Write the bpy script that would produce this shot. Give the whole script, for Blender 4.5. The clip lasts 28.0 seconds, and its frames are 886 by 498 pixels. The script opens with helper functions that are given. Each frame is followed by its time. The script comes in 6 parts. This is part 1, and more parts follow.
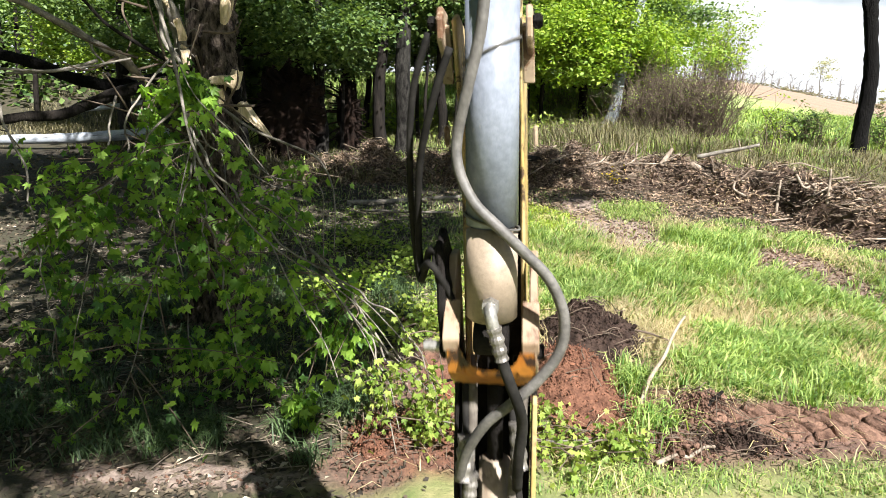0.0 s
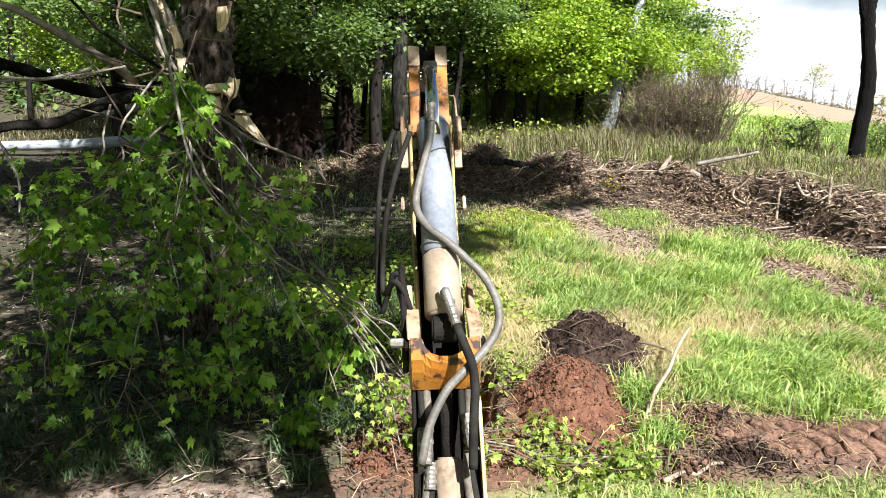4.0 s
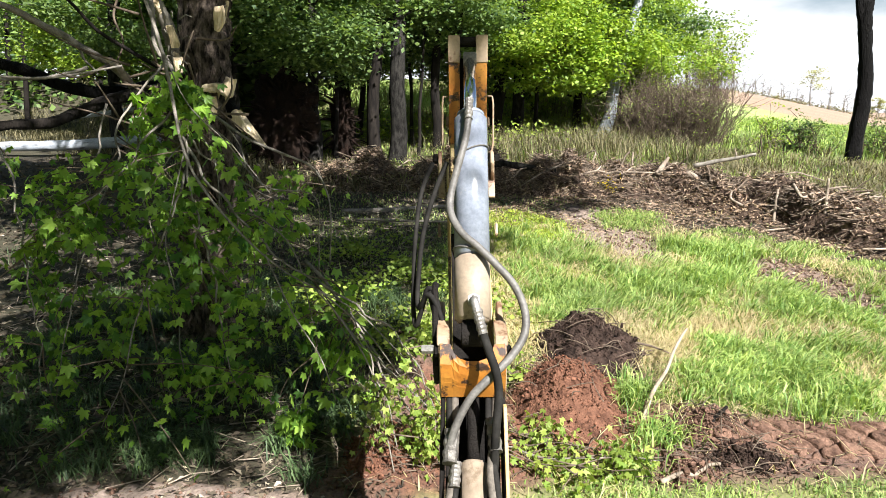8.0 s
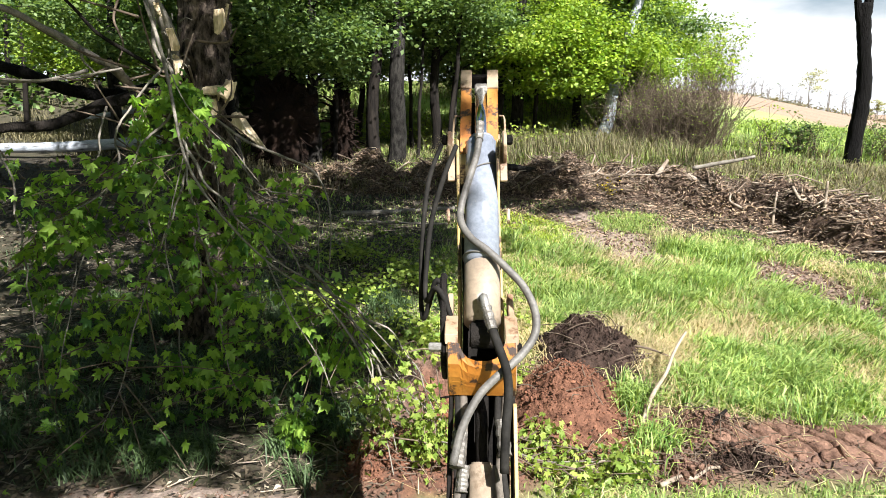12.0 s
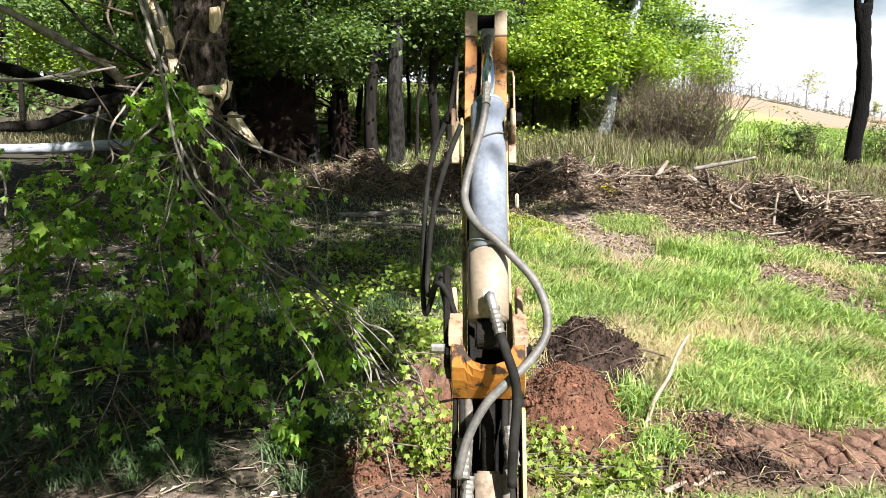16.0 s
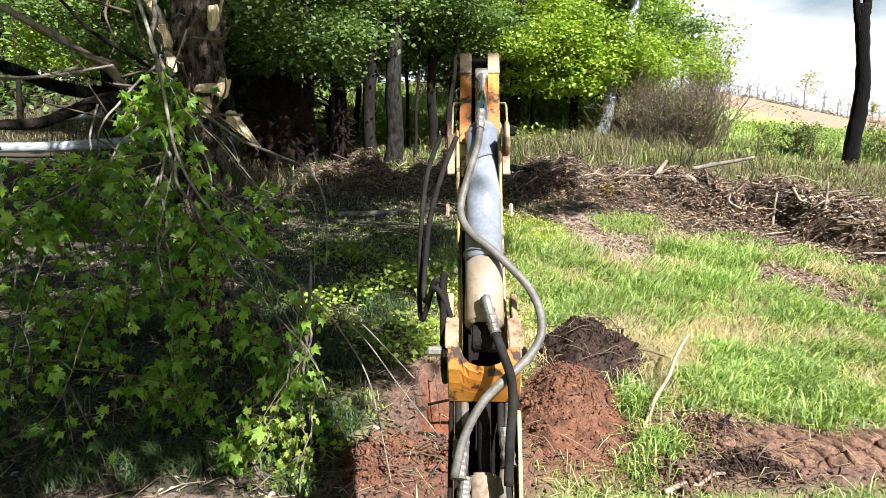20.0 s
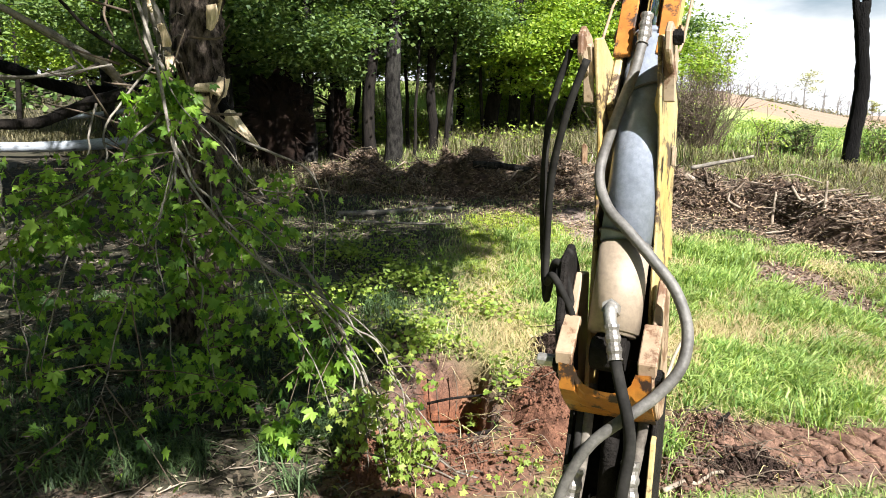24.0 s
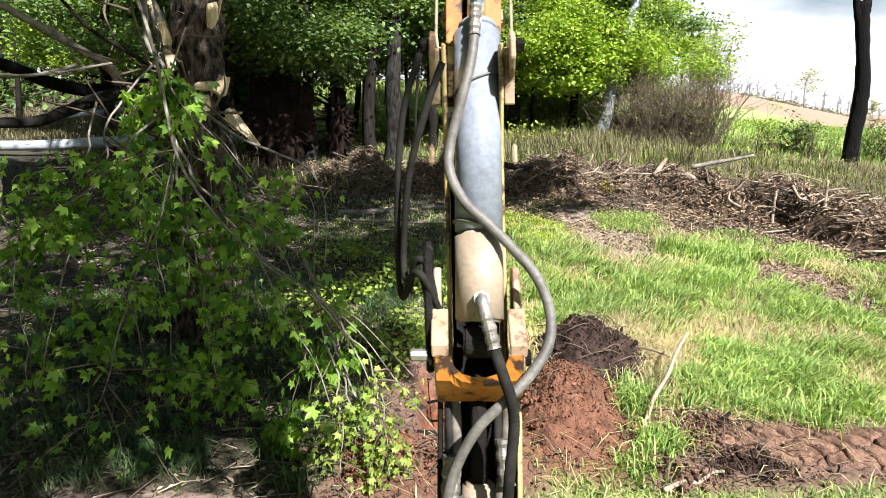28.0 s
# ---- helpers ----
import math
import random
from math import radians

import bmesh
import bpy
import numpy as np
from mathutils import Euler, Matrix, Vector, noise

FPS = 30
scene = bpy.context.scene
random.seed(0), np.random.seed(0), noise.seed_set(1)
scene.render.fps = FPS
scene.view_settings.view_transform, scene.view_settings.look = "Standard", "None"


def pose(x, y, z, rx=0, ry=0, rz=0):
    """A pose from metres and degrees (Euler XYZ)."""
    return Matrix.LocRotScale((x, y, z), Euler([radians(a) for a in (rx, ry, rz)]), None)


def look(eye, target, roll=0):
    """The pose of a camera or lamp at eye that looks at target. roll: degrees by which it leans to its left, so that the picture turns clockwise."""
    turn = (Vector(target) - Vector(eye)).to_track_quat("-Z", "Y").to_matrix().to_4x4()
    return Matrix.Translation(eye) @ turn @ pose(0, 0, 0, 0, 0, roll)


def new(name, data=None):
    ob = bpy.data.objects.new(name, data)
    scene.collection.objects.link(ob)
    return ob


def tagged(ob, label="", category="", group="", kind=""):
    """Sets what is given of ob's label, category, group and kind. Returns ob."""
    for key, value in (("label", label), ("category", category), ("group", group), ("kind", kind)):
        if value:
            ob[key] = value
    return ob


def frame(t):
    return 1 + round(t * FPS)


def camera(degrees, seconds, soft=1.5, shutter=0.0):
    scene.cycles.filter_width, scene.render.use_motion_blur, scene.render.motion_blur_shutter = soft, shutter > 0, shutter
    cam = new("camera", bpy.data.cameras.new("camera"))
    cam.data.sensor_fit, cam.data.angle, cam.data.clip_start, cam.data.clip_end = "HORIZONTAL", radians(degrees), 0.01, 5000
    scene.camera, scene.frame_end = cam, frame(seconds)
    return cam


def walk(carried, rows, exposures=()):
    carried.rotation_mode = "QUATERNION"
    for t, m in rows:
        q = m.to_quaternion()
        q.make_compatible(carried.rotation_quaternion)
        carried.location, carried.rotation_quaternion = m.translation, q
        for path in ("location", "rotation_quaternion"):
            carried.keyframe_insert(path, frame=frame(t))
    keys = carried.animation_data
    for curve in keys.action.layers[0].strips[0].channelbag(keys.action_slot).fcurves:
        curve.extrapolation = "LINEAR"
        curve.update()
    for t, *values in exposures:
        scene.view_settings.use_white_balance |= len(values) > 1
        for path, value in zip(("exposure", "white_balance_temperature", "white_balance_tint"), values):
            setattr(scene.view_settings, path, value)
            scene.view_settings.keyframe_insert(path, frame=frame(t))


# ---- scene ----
cam = camera(65, 28.0, soft=0.55, shutter=0.3)


def view(x, y, z, turn, tilt, roll):
    """The camera's pose: place, turn to the right, downward tilt, roll."""
    return pose(x, y, z, 90 - tilt, 0, -turn) @ pose(0, 0, 0, 0, 0, roll)


walk(cam, [
    (0, view(0.044, -0.112, 2.289, -0.616, 12.083, -0.166)),
    (0.5, view(0.037, -0.11, 2.289, -0.535, 12.016, -0.198)),
    (1, view(0.033, -0.109, 2.291, -0.466, 11.959, -0.195)),
    (1.5, view(0.031, -0.107, 2.293, -0.411, 11.899, -0.194)),
    (2, view(0.029, -0.102, 2.296, -0.381, 11.817, -0.226)),
    (2.5, view(0.025, -0.091, 2.3, -0.356, 11.729, -0.273)),
    (3, view(0.014, -0.068, 2.306, -0.31, 11.674, -0.267)),
    (3.5, view(-0.003, -0.03, 2.316, -0.248, 11.667, -0.188)),
    (5.5, view(-0.004, 0.006, 2.31, -0.098, 11.612, -0.004)),
    (6.5, view(-0.0, 0.005, 2.302, -0.058, 11.521, -0.023)),
    (8, view(0.001, 0.002, 2.3, -0.003, 11.495, -0.009)),
    (9, view(0.002, 0.001, 2.3, 0.012, 11.499, -0.001)),
    (10, view(0.002, -0.004, 2.302, 0.044, 11.498, 0.046)),
    (11, view(0.002, -0.005, 2.303, 0.044, 11.427, 0.058)),
    (12, view(-0.004, 0.002, 2.312, 0.082, 11.379, 0.069)),
    (12.5, view(-0.007, 0.01, 2.31, 0.099, 11.318, 0.031)),
    (14.5, view(-0.015, 0.054, 2.313, 0.181, 11.302, 0.112)),
    (15.5, view(-0.014, 0.075, 2.3, 0.23, 11.258, 0.086)),
    (17, view(-0.014, 0.096, 2.29, 0.286, 11.221, 0.068)),
    (18, view(-0.016, 0.096, 2.29, 0.311, 11.232, 0.09)),
    (19, view(-0.019, 0.1, 2.29, 0.36, 11.26, 0.134)),
    (20, view(-0.022, 0.106, 2.289, 0.406, 11.28, 0.165)),
    (21.5, view(-0.018, 0.116, 2.285, 0.407, 11.276, 0.142)),
    (23.5, view(-0.013, 0.103, 2.286, 0.4, 11.29, 0.069)),
    (24.5, view(-0.012, 0.104, 2.289, 0.416, 11.392, 0.198)),
    (25.5, view(-0.014, 0.108, 2.297, 0.434, 11.536, 0.324)),
    (26.5, view(-0.012, 0.102, 2.296, 0.425, 11.513, 0.293)),
    (28, view(-0.019, 0.109, 2.288, 0.428, 11.43, 0.173)),
], exposures=[(0, 1.75), (28, 1.75)])

# ---- sky and sun ----
SUN_TO = Vector((0.5, -0.85, 1.0)).normalized()
world = bpy.data.worlds.new("sky")
scene.world = world
world.use_nodes = True
wn, wl = world.node_tree.nodes, world.node_tree.links
bg = wn["Background"]
sky = wn.new("ShaderNodeTexSky")
sky.sky_type, sky.sun_disc = 'NISHITA', False
sky.sun_elevation = math.asin(SUN_TO.z)
sky.sun_rotation = math.atan2(SUN_TO.x, SUN_TO.y)
tc = wn.new("ShaderNodeTexCoord")
cmap = wn.new("ShaderNodeMapping")
cmap.inputs["Scale"].default_value = (1.6, 1.6, 5.0)
cloud = wn.new("ShaderNodeTexNoise")
cloud.inputs["Scale"].default_value, cloud.inputs["Detail"].default_value = 1.7, 7
ramp = wn.new("ShaderNodeValToRGB")
ramp.color_ramp.elements[0].position, ramp.color_ramp.elements[1].position = 0.4, 0.56
mixw = wn.new("ShaderNodeMix")
mixw.data_type = 'RGBA'
mixw.inputs[7].default_value = (11.0, 11.3, 11.9, 1)
wl.new(tc.outputs["Generated"], cmap.inputs[0])
wl.new(cmap.outputs[0], cloud.inputs["Vector"])
sep = wn.new("ShaderNodeSeparateXYZ")
low = wn.new("ShaderNodeMath")
low.operation = 'MULTIPLY_ADD'
low.inputs[1].default_value, low.inputs[2].default_value = -2.0, 0.33
cover = wn.new("ShaderNodeMath")
cover.operation = 'ADD'
wl.new(tc.outputs["Generated"], sep.inputs[0])
wl.new(sep.outputs["Z"], low.inputs[0])
wl.new(cloud.outputs["Fac"], cover.inputs[0])
wl.new(low.outputs[0], cover.inputs[1])
wl.new(cover.outputs[0], ramp.inputs[0])
wl.new(ramp.outputs[0], mixw.inputs[0])
wl.new(sky.outputs[0], mixw.inputs[6])
wl.new(mixw.outputs[2], bg.inputs[0])
bg.inputs[1].default_value = 0.033
sun_data = bpy.data.lights.new("sun", 'SUN')
sun_data.energy, sun_data.angle, sun_data.color = 5.0, radians(0.55), (1.0, 0.98, 0.96)
sun = new("sun", sun_data)
sun.matrix_world = look(tuple(SUN_TO * 40), (0, 0, 0))


# ---- materials ----
def mat(name, rough=0.8, metal=0.0):
    m = bpy.data.materials.new(name)
    m.use_nodes = True
    b = m.node_tree.nodes["Principled BSDF"]
    b.inputs["Roughness"].default_value, b.inputs["Metallic"].default_value = rough, metal
    return m, m.node_tree.nodes, m.node_tree.links, b


def noise_node(n, l, scale, detail=5, rough=0.6, stretch=None, coord="Object"):
    t = n.new("ShaderNodeNewGeometry" if coord == "Position" else "ShaderNodeTexCoord")
    x = n.new("ShaderNodeTexNoise")
    x.inputs["Scale"].default_value, x.inputs["Detail"].default_value, x.inputs["Roughness"].default_value = scale, detail, rough
    src = t.outputs[coord]
    if stretch:
        mp = n.new("ShaderNodeMapping")
        mp.inputs["Scale"].default_value = stretch
        l.new(src, mp.inputs[0])
        src = mp.outputs[0]
    l.new(src, x.inputs["Vector"])
    return x.outputs["Fac"]


def ramp_node(n, l, fac, stops):
    r = n.new("ShaderNodeValToRGB")
    e = r.color_ramp.elements
    while len(e) < len(stops):
        e.new(0.5)
    for el, (pos, col) in zip(e, stops):
        el.position, el.color = pos, (*col, 1)
    l.new(fac, r.inputs[0])
    return r.outputs[0]


def mix_node(n, l, fac, a, b, mode='MIX'):
    x = n.new("ShaderNodeMix")
    x.data_type, x.blend_type = 'RGBA', mode
    for sock, v in ((x.inputs[0], fac), (x.inputs[6], a), (x.inputs[7], b)):
        if isinstance(v, (int, float)):
            sock.default_value = v
        elif isinstance(v, tuple):
            sock.default_value = (*v, 1)
        else:
            l.new(v, sock)
    return x.outputs[2]


def bump_node(n, l, height, bsdf, strength=0.5, dist=0.02):
    b = n.new("ShaderNodeBump")
    b.inputs["Strength"].default_value, b.inputs["Distance"].default_value = strength, dist
    l.new(height, b.inputs["Height"])
    l.new(b.outputs[0], bsdf.inputs["Normal"])


def rough_mat(name, stops, scale, rough=0.85, bump=0.5, dist=0.02, stretch=None, fine=6.0, metal=0.0, coord="Object"):
    """Colour in two scales of noise, with relief."""
    m, n, l, b = mat(name, rough, metal)
    a = noise_node(n, l, scale, stretch=stretch, coord=coord)
    f = noise_node(n, l, scale * fine, stretch=stretch, coord=coord)
    b.inputs["Specular IOR Level"].default_value = 0.5 if rough < 0.8 else 0.15
    col = ramp_node(n, l, a, stops)
    shade = ramp_node(n, l, f, [(0.25, (0.62, 0.62, 0.62)), (0.7, (1.15, 1.15, 1.15))])
    l.new(mix_node(n, l, 1.0, col, shade, 'MULTIPLY'), b.inputs["Base Color"])
    bump_node(n, l, f, b, bump, dist)
    return m


def leaf_mat(name, low, high, through_amount=0.45, gloss=0.6):
    m, n, l, b = mat(name, gloss)
    geo = n.new("ShaderNodeNewGeometry")
    info = n.new("ShaderNodeObjectInfo")
    add = n.new("ShaderNodeMath")
    add.operation = 'ADD'
    frac = n.new("ShaderNodeMath")
    frac.operation = 'FRACT'
    l.new(geo.outputs["Random Per Island"], add.inputs[0])
    l.new(info.outputs["Random"], add.inputs[1])
    l.new(add.outputs[0], frac.inputs[0])
    big = noise_node(n, l, 0.9, 3)
    c1 = ramp_node(n, l, frac.outputs[0], [(0.0, low), (1.0, high)])
    c2 = ramp_node(n, l, big, [(0.3, (0.75, 0.75, 0.75)), (0.7, (1.15, 1.15, 1.05))])
    col = mix_node(n, l, 1.0, c1, c2, 'MULTIPLY')
    l.new(col, b.inputs["Base Color"])
    tr = n.new("ShaderNodeBsdfTranslucent")
    warm = mix_node(n, l, 1.0, col, (1.25, 1.25, 0.65), 'MULTIPLY')
    l.new(warm, tr.inputs["Color"])
    ms = n.new("ShaderNodeMixShader")
    ms.inputs[0].default_value = through_amount
    l.new(b.outputs[0], ms.inputs[1])
    l.new(tr.outputs[0], ms.inputs[2])
    l.new(ms.outputs[0], n["Material Output"].inputs[0])
    return m


def paint_mat(name, base, worn, rust, wear=0.56, rough=0.45):
    m, n, l, b = mat(name, rough)
    a = noise_node(n, l, 9, 8, 0.7)
    c = noise_node(n, l, 40, 6, 0.7)
    d = noise_node(n, l, 3.5, 4, 0.6)
    col = mix_node(n, l, ramp_node(n, l, d, [(0.35, (0, 0, 0)), (0.65, (1, 1, 1))]), base, worn)
    spots = ramp_node(n, l, a, [(wear, (0, 0, 0)), (wear + 0.06, (1, 1, 1))])
    col = mix_node(n, l, spots, col, rust)
    col = mix_node(n, l, 1.0, col, ramp_node(n, l, c, [(0.3, (0.75, 0.75, 0.75)), (0.65, (1.1, 1.1, 1.1))]), 'MULTIPLY')
    l.new(col, b.inputs["Base Color"])
    bump_node(n, l, c, b, 0.25, 0.004)
    return m


GREEN_LEAF = leaf_mat("leaf_green", (0.038, 0.09, 0.026), (0.21, 0.3, 0.09))
BRIGHT_LEAF = leaf_mat("leaf_bright", (0.13, 0.24, 0.022), (0.34, 0.44, 0.06))
MAPLE_LEAF = leaf_mat("leaf_maple", (0.055, 0.155, 0.022), (0.32, 0.5, 0.075), 0.52, 0.5)
WEED_LEAF = leaf_mat("leaf_weed", (0.15, 0.25, 0.035), (0.38, 0.45, 0.1))
GRASS = leaf_mat("grass_blade", (0.08, 0.18, 0.028), (0.44, 0.52, 0.17), 0.35)
TALL_GRASS = leaf_mat("tall_grass_blade", (0.08, 0.185, 0.03), (0.43, 0.53, 0.17), 0.36, 0.55)
# darker copy of the grass: the bank's shade is put into its colour
SHADE_GRASS = leaf_mat("grass_blade_shade", (0.018, 0.042, 0.014), (0.1, 0.155, 0.06), 0.2)
# pale far leaves; distance haze is mixed into their colour
HAZY_LEAF = leaf_mat("leaf_hazy", (0.22, 0.24, 0.11), (0.46, 0.45, 0.25))
YELLOW_PETAL = leaf_mat("yellow_petal", (0.55, 0.42, 0.02), (0.75, 0.6, 0.05), 0.3)
STRAW = leaf_mat("straw", (0.31, 0.245, 0.115), (0.57, 0.48, 0.29), 0.2, 0.7)
# brown litter, darkened further to put the wood's shade into its colour
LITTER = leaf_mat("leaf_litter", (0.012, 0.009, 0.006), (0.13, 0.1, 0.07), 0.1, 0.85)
DULL_STALK = leaf_mat("dull_stalk", (0.06, 0.058, 0.03), (0.26, 0.225, 0.125), 0.2, 0.8)
MOSS = leaf_mat("moss", (0.2, 0.3, 0.025), (0.46, 0.53, 0.07), 0.3)
PALE_LITTER = leaf_mat("pale_litter", (0.09, 0.07, 0.05), (0.42, 0.36, 0.28), 0.1, 0.85)
CHIPS = leaf_mat("bark_chip", (0.05, 0.032, 0.023), (0.38, 0.27, 0.19), 0.05, 0.8)
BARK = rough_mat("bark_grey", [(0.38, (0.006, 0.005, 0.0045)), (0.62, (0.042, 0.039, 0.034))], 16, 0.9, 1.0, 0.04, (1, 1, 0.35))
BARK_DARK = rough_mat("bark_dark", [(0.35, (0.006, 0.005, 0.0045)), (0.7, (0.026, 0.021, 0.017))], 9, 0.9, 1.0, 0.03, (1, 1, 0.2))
BARK_MAPLE = rough_mat("bark_maple", [(0.38, (0.014, 0.01, 0.008)), (0.62, (0.2, 0.155, 0.125))], 20, 0.9, 1.0, 0.05, (1, 1, 0.42))
BARK_LIMB = rough_mat("bark_limb", [(0.3, (0.1, 0.09, 0.075)), (0.7, (0.28, 0.25, 0.21))], 14, 0.85, 0.6, 0.01)
# near-black dead bark; also paints shade on one limb and the stub's hollow
BARK_DEAD_AND_SHADE = rough_mat("bark_dead_and_shade", [(0.3, (0.0015, 0.0013, 0.0012)), (0.7, (0.005, 0.0042, 0.0038))], 9, 0.9, 1.0, 0.05, (1, 1, 0.2))
BIRCH = rough_mat("bark_birch", [(0.32, (0.06, 0.055, 0.05)), (0.42, (0.26, 0.28, 0.31)), (0.8, (0.42, 0.455, 0.5))], 3.2, 0.7, 0.4, 0.01, (1, 1, 5))
WOOD = rough_mat("torn_wood", [(0.3, (0.5, 0.37, 0.22)), (0.75, (0.74, 0.63, 0.46))], 14, 0.8, 0.8, 0.012, (1, 1, 0.15))
WOOD_GREY = rough_mat("weathered_wood", [(0.3, (0.2, 0.16, 0.115)), (0.75, (0.42, 0.35, 0.26))], 12, 0.85, 0.6, 0.008)
DEAD_WOOD = rough_mat("dead_wood", [(0.3, (0.09, 0.068, 0.05)), (0.75, (0.44, 0.36, 0.28))], 7, 0.85, 0.7, 0.01, coord="Position")
TWIG = rough_mat("twig", [(0.3, (0.05, 0.036, 0.026)), (0.75, (0.2, 0.155, 0.115))], 5, 0.85, 0.4, 0.01, coord="Position")
# root earth darkened to near black; the shade on it is in the colour
ROOT_SOIL_SHADE = rough_mat("root_soil_shade", [(0.3, (0.006, 0.004, 0.003)), (0.75, (0.035, 0.02, 0.014))], 6, 0.95, 1.0, 0.05, coord="Position")
SOIL_DARK = rough_mat("soil_dark", [(0.3, (0.014, 0.009, 0.007)), (0.75, (0.085, 0.055, 0.042))], 9, 0.95, 1.0, 0.03, coord="Position")
BERM_SOIL = rough_mat("berm_soil", [(0.3, (0.02, 0.0135, 0.01)), (0.75, (0.19, 0.13, 0.095))], 12, 0.95, 1.0, 0.04, coord="Position")
SOIL_BROWN = rough_mat("soil_brown", [(0.3, (0.055, 0.03, 0.021)), (0.75, (0.28, 0.165, 0.115))], 9, 0.95, 1.0, 0.02, coord="Position")
SOIL_RED = rough_mat("soil_red", [(0.3, (0.055, 0.025, 0.016)), (0.75, (0.24, 0.115, 0.072))], 11, 0.95, 1.0, 0.02, coord="Position")
SOIL_LOOSE = rough_mat("soil_loose", [(0.3, (0.05, 0.028, 0.02)), (0.75, (0.22, 0.13, 0.092))], 30, 0.95, 0.1, 0.002, coord="Position")
SOIL_LOOSE_RED = rough_mat("soil_loose_red", [(0.3, (0.058, 0.027, 0.017)), (0.75, (0.24, 0.11, 0.067))], 30, 0.95, 0.1, 0.002, coord="Position")
SOIL_LOOSE_DARK = rough_mat("soil_loose_dark", [(0.3, (0.012, 0.008, 0.006)), (0.75, (0.055, 0.034, 0.025))], 30, 0.95, 0.1, 0.002, coord="Position")
YELLOW = paint_mat("yellow_paint", (0.4, 0.27, 0.08), (0.42, 0.33, 0.17), (0.06, 0.035, 0.018), 0.54, 0.55)
ORANGE = paint_mat("orange_paint", (0.32, 0.1, 0.01), (0.4, 0.18, 0.025), (0.03, 0.014, 0.008), 0.48, 0.55)
BRONZE = paint_mat("faded_paint", (0.25, 0.165, 0.1), (0.33, 0.255, 0.175), (0.12, 0.06, 0.03), 0.52, 0.6)
# black of real grease, deepened to paint shade inside the boom channel
GREASE_AND_SHADE = rough_mat("grease_and_shade", [(0.3, (0.003, 0.0025, 0.002)), (0.75, (0.016, 0.013, 0.011))], 12, 0.82, 0.8, 0.01)
BARREL = paint_mat("barrel_grey", (0.17, 0.19, 0.23), (0.21, 0.23, 0.27), (0.36, 0.34, 0.3), 0.64, 0.24)
BARREL_DUST = paint_mat("barrel_dust", (0.22, 0.17, 0.12), (0.29, 0.23, 0.17), (0.17, 0.125, 0.085), 0.56, 0.6)
CHROME = mat("chrome_rod", 0.12, 1.0)[0]
CHROME.node_tree.nodes["Principled BSDF"].inputs["Base Color"].default_value = (0.72, 0.74, 0.74, 1)
STEEL = rough_mat("fitting_steel", [(0.3, (0.22, 0.205, 0.185)), (0.75, (0.5, 0.48, 0.45))], 20, 0.4, 0.3, 0.003, metal=0.7)
FERRULE = rough_mat("ferrule_steel", [(0.3, (0.09, 0.08, 0.07)), (0.75, (0.3, 0.28, 0.25))], 25, 0.45, 0.3, 0.003, metal=0.5)
HOSE_GREY = rough_mat("hose_grey", [(0.3, (0.06, 0.055, 0.05)), (0.75, (0.16, 0.15, 0.135))], 15, 0.6, 0.3, 0.003)
HOSE_DUST = rough_mat("hose_dusty", [(0.3, (0.05, 0.042, 0.035)), (0.75, (0.2, 0.175, 0.145))], 15, 0.85, 0.3, 0.003)
HOSE_BLACK = rough_mat("hose_black", [(0.3, (0.006, 0.0055, 0.005)), (0.75, (0.025, 0.023, 0.02))], 15, 0.82, 0.3, 0.003)


def ground_material():
    m, n, l, b = mat("ground_soil_and_turf", 0.95)

    def attr(name):
        a = n.new("ShaderNodeAttribute")
        a.attribute_name = name
        return a.outputs["Fac"]

    fine = noise_node(n, l, 22, 8, 0.7)
    mid = noise_node(n, l, 3.0, 6)
    wide = noise_node(n, l, 0.5, 5)
    turf = mix_node(n, l, ramp_node(n, l, mid, [(0.35, (0, 0, 0)), (0.65, (1, 1, 1))]), (0.1, 0.14, 0.035), (0.27, 0.24, 0.11))
    # litter floor goes near black: deep shade is part of this colour
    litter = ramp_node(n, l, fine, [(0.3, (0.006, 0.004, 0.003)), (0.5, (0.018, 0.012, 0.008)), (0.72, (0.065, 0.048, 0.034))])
    soil = ramp_node(n, l, fine, [(0.3, (0.04, 0.022, 0.016)), (0.7, (0.19, 0.11, 0.078))])
    # pale dusty soil, lightened to put the near strip's sunlight into its colour
    dust = ramp_node(n, l, fine, [(0.3, (0.08, 0.058, 0.046)), (0.7, (0.34, 0.26, 0.21))])
    red = ramp_node(n, l, fine, [(0.3, (0.05, 0.016, 0.008)), (0.7, (0.22, 0.075, 0.03))])
    tan = mix_node(n, l, ramp_node(n, l, noise_node(n, l, 0.15, 6, 0.6, (0.3, 2.2, 1)), [(0.35, (0, 0, 0)), (0.6, (1, 1, 1))]), (0.205, 0.137, 0.092), (0.265, 0.187, 0.128))
    meadow = mix_node(n, l, wide, (0.2, 0.29, 0.07), (0.34, 0.42, 0.13))
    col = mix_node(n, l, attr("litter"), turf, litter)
    col = mix_node(n, l, attr("soil"), col, soil)
    col = mix_node(n, l, attr("dust"), col, dust)
    col = mix_node(n, l, attr("red"), col, red)
    col = mix_node(n, l, attr("meadow"), col, meadow)
    col = mix_node(n, l, attr("field"), col, tan)
    l.new(col, b.inputs["Base Color"])
    bump_node(n, l, fine, b, 0.8, 0.03)
    return m


GROUND = ground_material()


# ---- mesh helpers ----
def mesh_of(name, verts, faces, material, smooth=True):
    me = bpy.data.meshes.new(name)
    me.from_pydata([tuple(map(float, v)) for v in verts], [], [tuple(map(int, f)) for f in faces])
    me.materials.append(material)
    if smooth:
        me.polygons.foreach_set("use_smooth", [True] * len(me.polygons))
    me.update()
    return me


